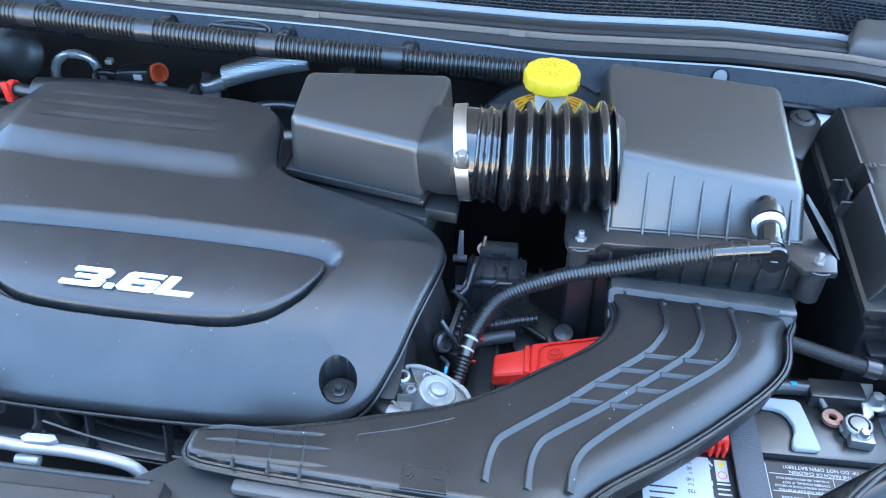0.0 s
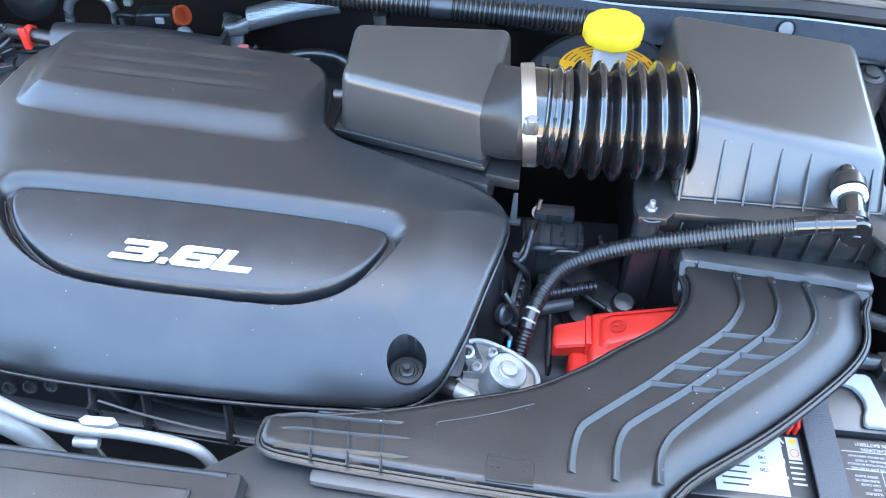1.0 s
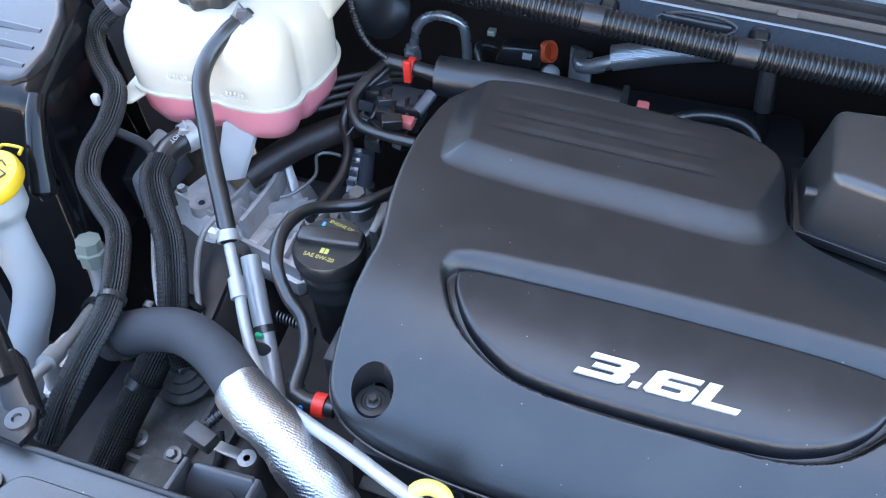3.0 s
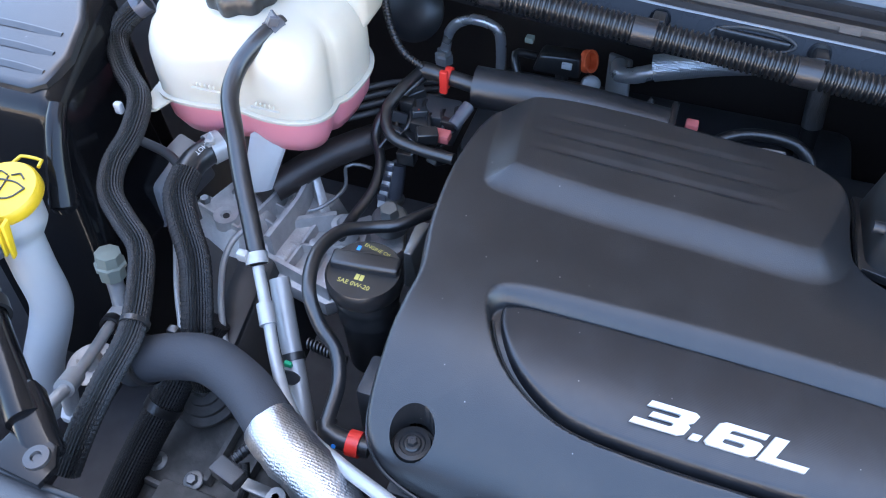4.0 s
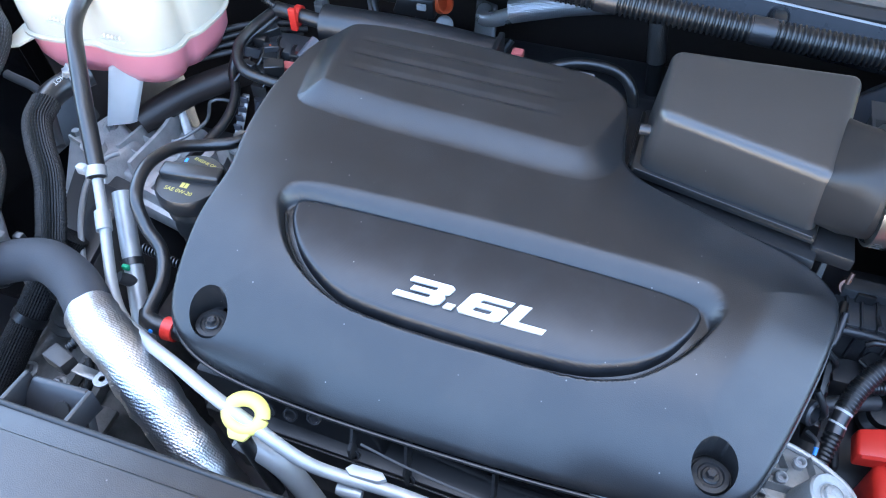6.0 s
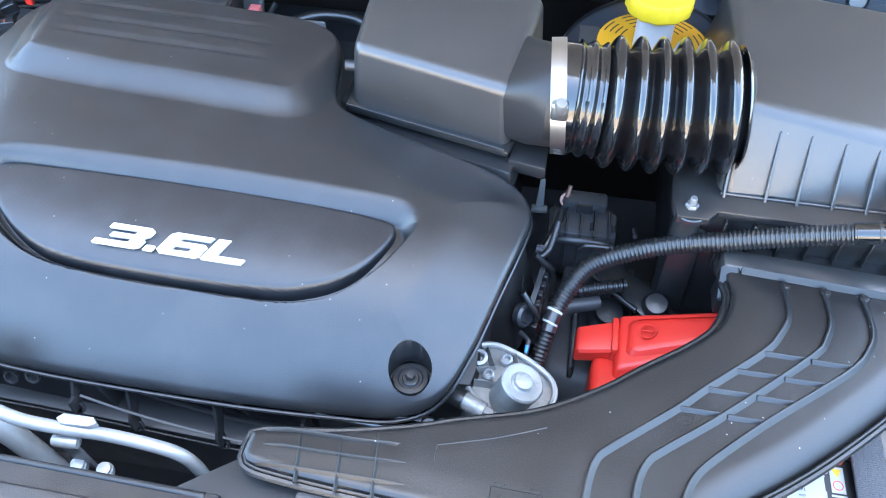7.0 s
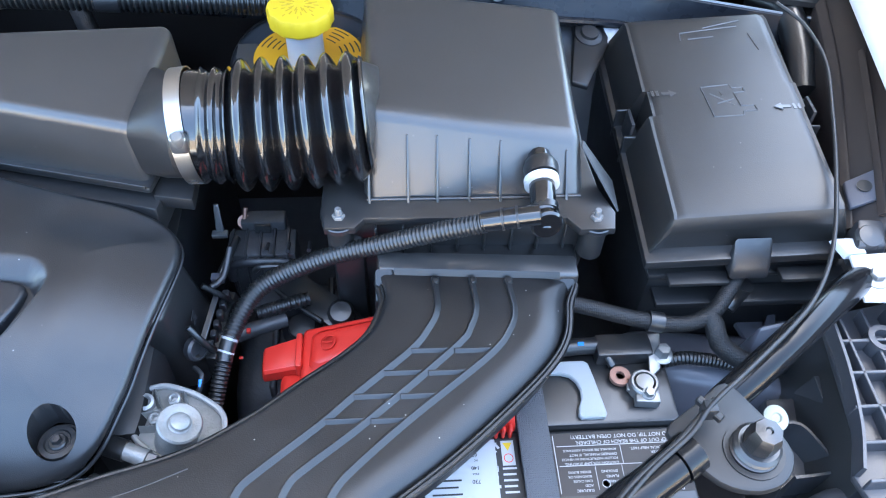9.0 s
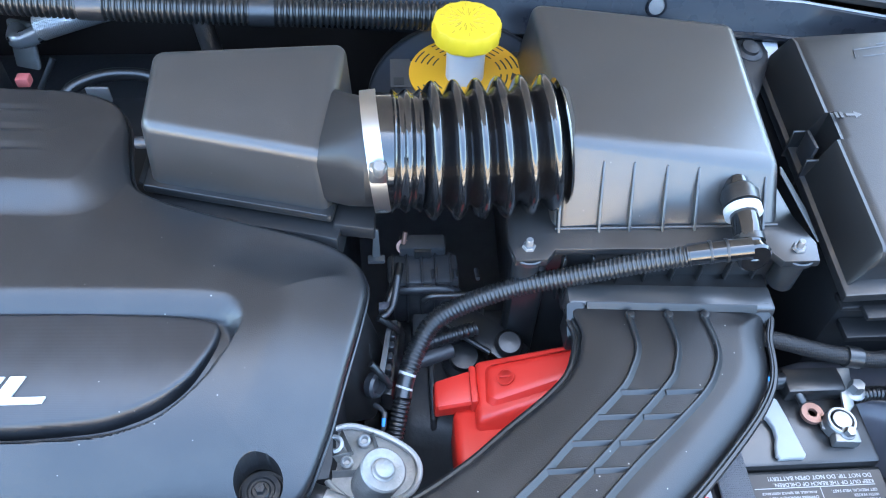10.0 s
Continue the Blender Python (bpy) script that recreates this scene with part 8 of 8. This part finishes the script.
part("hose", tube([(-0.188, 1.068, 0.822), (-0.185, 1.065, 0.78), (-0.18, 1.06, 0.70)], 0.0105), M["void"], v2)
b4 = thing("pcv_hose", (-0.27, 0.87, 0.92), "glossy black hose looping behind the engine cover", "hose")
part("hose", tube([(-0.309, 0.898, 0.875), (-0.298, 0.918, 0.890), (-0.264, 0.934, 0.894), (-0.222, 0.935, 0.890), (-0.202, 0.925, 0.872), (-0.196, 0.915, 0.830)], 0.0065), M["rubber"], b4)
part("bracket", box(-0.262, -0.240, 0.868, 0.872, 0.912, 0.930, 0.002), M["dull"], b4)
sm = thing("vacuum_lines", (-0.62, 0.82, 0.86), "thin black vacuum lines and harness beside the rail", "hose")
part("line", tube([(-0.615, 0.884, 0.928), (-0.625, 0.848, 0.926), (-0.630, 0.820, 0.918), (-0.615, 0.797, 0.908), (-0.582, 0.792, 0.903), (-0.545, 0.787, 0.905)], 0.006), M["rubber"], sm)
part("line", tube([(-0.612, 0.884, 0.922), (-0.636, 0.836, 0.908), (-0.642, 0.816, 0.888), (-0.626, 0.788, 0.878), (-0.622, 0.755, 0.868), (-0.629, 0.716, 0.862), (-0.627, 0.685, 0.868)], 0.0055), M["rubber"], sm)
part("spiral_lead", corrugated([(-0.672, 0.93, 1.0), (-0.655, 0.90, 0.972), (-0.635, 0.884, 0.950), (-0.612, 0.882, 0.935)], 0.0042, 0.0035, 0.0010), M["rubber"], sm)
part("harness_block", box(-0.625, -0.565, 0.842, 0.880, 0.868, 0.905, 0.004), M["dark"], sm)
for x, y, z, s in ((-0.617, 0.848, 0.912, 0.008), (-0.597, 0.832, 0.900, 0.010), (-0.585, 0.822, 0.892, 0.009), (-0.605, 0.81, 0.875, 0.010), (-0.568, 0.838, 0.905, 0.008)):
    part("plug", box(x - s, x + s, y - s * 0.7, y + s * 0.7, z - s, z + s * 0.6, 0.002), M["black"], sm)
prng = random.Random(11)
for k in range(14):
    x, y, z = -0.640 + 0.085 * prng.random(), 0.805 + 0.065 * prng.random(), 0.880 + 0.030 * prng.random()
    s = 0.0035 + 0.0035 * prng.random()
    part("plug", moved(box(-s * 1.6, s * 1.6, -s, s, -s, s, 0.001, 1), Matrix.Translation((x, y, z)) @ Euler((prng.uniform(-0.5, 0.5), prng.uniform(-0.5, 0.5), prng.uniform(0, 3))).to_matrix().to_4x4()), M["black"] if k % 3 else M["grey"], sm)
for k in range(6):
    x, y = -0.632 + 0.012 * k, 0.80 + 0.010 * (k % 3)
    part("lead", tube([(x, y, 0.885), (x + 0.012, y + 0.02, 0.902), (x + 0.004, y + 0.045, 0.905), (x + 0.014, y + 0.065, 0.89)], 0.0022), M["rubber"], sm)
part("red_dot", box(-0.606, -0.600, 0.838, 0.842, 0.908, 0.913, 0.001), M["orange"], sm)
part("sensor", tube([(-0.625, 0.832, 0.838), (-0.626, 0.826, 0.815), (-0.628, 0.82, 0.795)], 0.0085), M["sheet"], sm)
part("sensor_tip", disc((-0.628, 0.818, 0.79), (0, 0.2, 1), [(0.001, 0), (0.012, 0), (0.012, 0.006), (0.001, 0.006)], 16), M["zinc"], sm)
part("ribbon", tube([(-0.690, 0.735, 0.835), (-0.677, 0.743, 0.838), (-0.664, 0.772, 0.842), (-0.674, 0.800, 0.846), (-0.660, 0.806, 0.848), (-0.645, 0.803, 0.850)], 0.0020), M["dull"], sm)
gr = thing("firewall_grommet", (-0.69, 1.09, 0.84), "dark rubber grommet on the firewall", "grommet")
part("dome", disc((-0.690, 1.06, 0.885), (0, -1, 0.5), [(0.001, 0), (0.040, 0), (0.041, 0.006), (0.034, 0.014), (0.020, 0.018), (0.001, 0.019)], 32), M["grey"], gr)
part("nipple", disc((-0.690, 1.055, 0.93), (0, -0.3, 1), [(0.001, 0), (0.008, 0), (0.006, 0.012), (0.001, 0.013)], 14), M["casing"], gr)
fp2 = thing("firewall_lines", (-0.72, 0.90, 0.80), "dark pipes crossing low behind the coolant tank", "pipe")
part("pipe", tube([(-0.735, 0.745, 0.845), (-0.69, 0.80, 0.86), (-0.62, 0.86, 0.87)], 0.016), M["apron"], fp2)
for k in range(4):
    part("line", tube([(-0.70, 0.82 + 0.012 * k, 0.885 + 0.004 * k), (-0.65, 0.86 + 0.012 * k, 0.885 + 0.004 * k), (-0.60, 0.90 + 0.012 * k, 0.88)], 0.0035), M["dark"], fp2)
part("line", tube([(-0.86, 0.71, 0.91), (-0.81, 0.70, 0.90), (-0.77, 0.66, 0.87)], 0.005), M["dark"], fp2)
single("small_white_clip", box(-0.853, -0.845, 0.690, 0.697, 0.958, 0.970, 0.002), M["white"], "small white plastic clip beside the braided hose", "clip")
single("pale_sheet", hexa([(-0.90, 0.71, 0.78), (-0.86, 0.70, 0.78), (-0.85, 0.80, 0.78), (-0.89, 0.81, 0.78), (-0.895, 0.72, 0.835), (-0.862, 0.715, 0.830), (-0.852, 0.79, 0.838), (-0.885, 0.80, 0.842)], 0.006), M["strip"], "pale blue-grey sheet metal below the tank", "sheet metal")

# ---- loom tape, clips and cowl holes ----
lm = thing("loom_fittings", (-0.3, 0.92, 0.98), "black plastic clips holding the loom to the cowl", "clips")
for x in (-0.69, -0.538, -0.385, -0.232, -0.077):
    z = cz(x)
    part("clip", hexa([(x - 0.007, 0.925, z + 0.004), (x + 0.007, 0.925, z + 0.004), (x + 0.007, 0.948, z + 0.000), (x - 0.007, 0.948, z + 0.000), (x - 0.006, 0.926, z + 0.010), (x + 0.006, 0.926, z + 0.010), (x + 0.006, 0.950, z + 0.006), (x - 0.006, 0.950, z + 0.006)], 0.0015), M["black"], lm)

# ---- rear of the engine below the rails ----
part("rear_head", box(-0.60, -0.12, 0.945, 1.14, 0.55, 0.775, 0.02), M["dark"], eng)
part("injector", tube([(-0.485, 1.015, 0.875), (-0.485, 1.015, 0.77)], 0.008), M["dark"], cn)

# ---- rim of the duct ----
for d, drop, r in ((0.0012, -0.0105, 0.0028), (0.0040, -0.0078, 0.0013)):
    rim = [on_duct(x, y, drop) for x, y in inset(DUCT, d)]
    part("rim", sweep([Vector(p) for p in rim] + [Vector(rim[0])], r, 8), M["duct"], duct)

# ---- print on the brake reservoir ----
for k in range(40):
    a = 2 * math.pi * k / 40
    r0, r1 = ((0.006, 0.012), (0.014, 0.019), (0.021, 0.025), (0.009, 0.017))[k * 7 % 4]
    part("cap_rib", strip([(0.097 + r0 * math.cos(a), 0.876 + r0 * math.sin(a), 0.9970), (0.097 + r1 * math.cos(a), 0.876 + r1 * math.sin(a), 0.9971)], 0.0011, 0.0005, step=0.02), M["cap_ink"], res)
for r in (0.034, 0.040, 0.046, 0.052):
    for k in range(10):
        a0 = math.radians(200 + 33 * k + 40 * r)
        pts = [(0.100 + r * math.cos(a0 + 0.075 * i), 0.880 + r * math.sin(a0 + 0.075 * i), 0.9334) for i in range(6)]
        part("ring_print", strip(pts, 0.0016, 0.0003, step=0.01), M["ink"], res)
part("warning_mark", prism([(0.142, 0.868), (0.153, 0.872), (0.145, 0.879)], 0.9334, 0.9340), M["ink"], res)
sticker = part("sticker", box(0.026, 0.046, 0.862, 0.905, 0.9312, 0.9318, 0.0), M["casing"], res, "grey printed sticker")
part("sticker_code", box(0.029, 0.039, 0.865, 0.876, 0.9318, 0.9321, 0.0), M["ink"], sticker)

# ---- harness and brackets deep in the gap ----
hb = thing("gap_harness", (0.02, 0.62, 0.80), "blue-grey taped harness and ribbed holder beside the breather hose", "wiring loom")
for k in range(6):
    part("holder_tooth", box(0.013 + 0.0015 * k, 0.019 + 0.0015 * k, 0.596 + 0.011 * k, 0.603 + 0.011 * k, 0.822, 0.838, 0.001, 1), M["grey"], hb)
part("holder", hexa([(0.010, 0.59, 0.80), (0.024, 0.588, 0.80), (0.034, 0.668, 0.80), (0.018, 0.67, 0.80), (0.010, 0.592, 0.826), (0.020, 0.590, 0.826), (0.030, 0.664, 0.826), (0.018, 0.666, 0.826)], 0.002), M["black"], hb)
part("wire", tube([(0.006, 0.575, 0.838), (0.014, 0.566, 0.840), (0.013, 0.556, 0.836), (0.006, 0.550, 0.825)], 0.0022), M["grey"], hb)
part("blue_end", tube([(0.0132, 0.562, 0.8395), (0.0128, 0.556, 0.8365)], 0.0018), M["blue"], hb)
part("wire", tube([(0.018, 0.672, 0.842), (0.026, 0.690, 0.850), (0.03, 0.71, 0.85)], 0.004), M["rubber"], hb)
part("wire", tube([(0.012, 0.655, 0.846), (0.022, 0.664, 0.848), (0.028, 0.69, 0.86)], 0.003), M["grey"], hb)
part("clip", box(0.010, 0.022, 0.664, 0.672, 0.838, 0.846, 0.001), M["sheet"], hb)
gb = thing("gap_bracket", (0.10, 0.66, 0.74), "dark pressed bracket in the gap below the air box", "bracket")
part("arm", strip([(0.070, 0.70, 0.80), (0.095, 0.675, 0.80), (0.120, 0.655, 0.80), (0.140, 0.640, 0.79)], 0.030, 0.004), M["black"], gb)
part("lip", tube([(0.058, 0.685, 0.806), (0.085, 0.660, 0.806), (0.110, 0.640, 0.806)], 0.0025), M["black"], gb)
part("lip", tube([(0.050, 0.672, 0.846), (0.055, 0.672, 0.852), (0.085, 0.672, 0.852), (0.11, 0.674, 0.850)], 0.0030), M["black"], gb)
part("stud", disc((0.128, 0.650, 0.802), (0, -0.3, 1), [(0.001, 0), (0.013, 0), (0.013, 0.006), (0.010, 0.010), (0.001, 0.011)], 20), M["black"], gb)
part("hose_stub", corrugated([(0.050, 0.648, 0.812), (0.075, 0.655, 0.814), (0.098, 0.662, 0.814)], 0.007, 0.005, 0.0012), M["rubber"], gb)
for k in range(3):
    part("rung", tube([(0.060 + 0.02 * k, 0.705, 0.846), (0.060 + 0.02 * k, 0.690, 0.852)], 0.002), M["grey"], gb)

# ---- pale sheet between battery and fuse box ----
ps = thing("rail_sheet", (0.53, 0.60, 0.70), "pale blue-grey sheet metal panel with a folded tab", "sheet metal")
part("panel", prism([(0.521, 0.652), (0.532, 0.607), (0.587, 0.635), (0.594, 0.671), (0.583, 0.671), (0.551, 0.658)], 0.770, 0.778, 0.002), M["sheet"], ps)
part("tab", prism([(0.535, 0.613), (0.551, 0.611), (0.564, 0.645), (0.560, 0.650)], 0.778, 0.790, 0.002), M["sheet"], ps)
part("edge", bead([(0.521, 0.652, 0.778), (0.551, 0.658, 0.778), (0.583, 0.671, 0.778)], 0.005, 0.005), M["sheet"], ps)
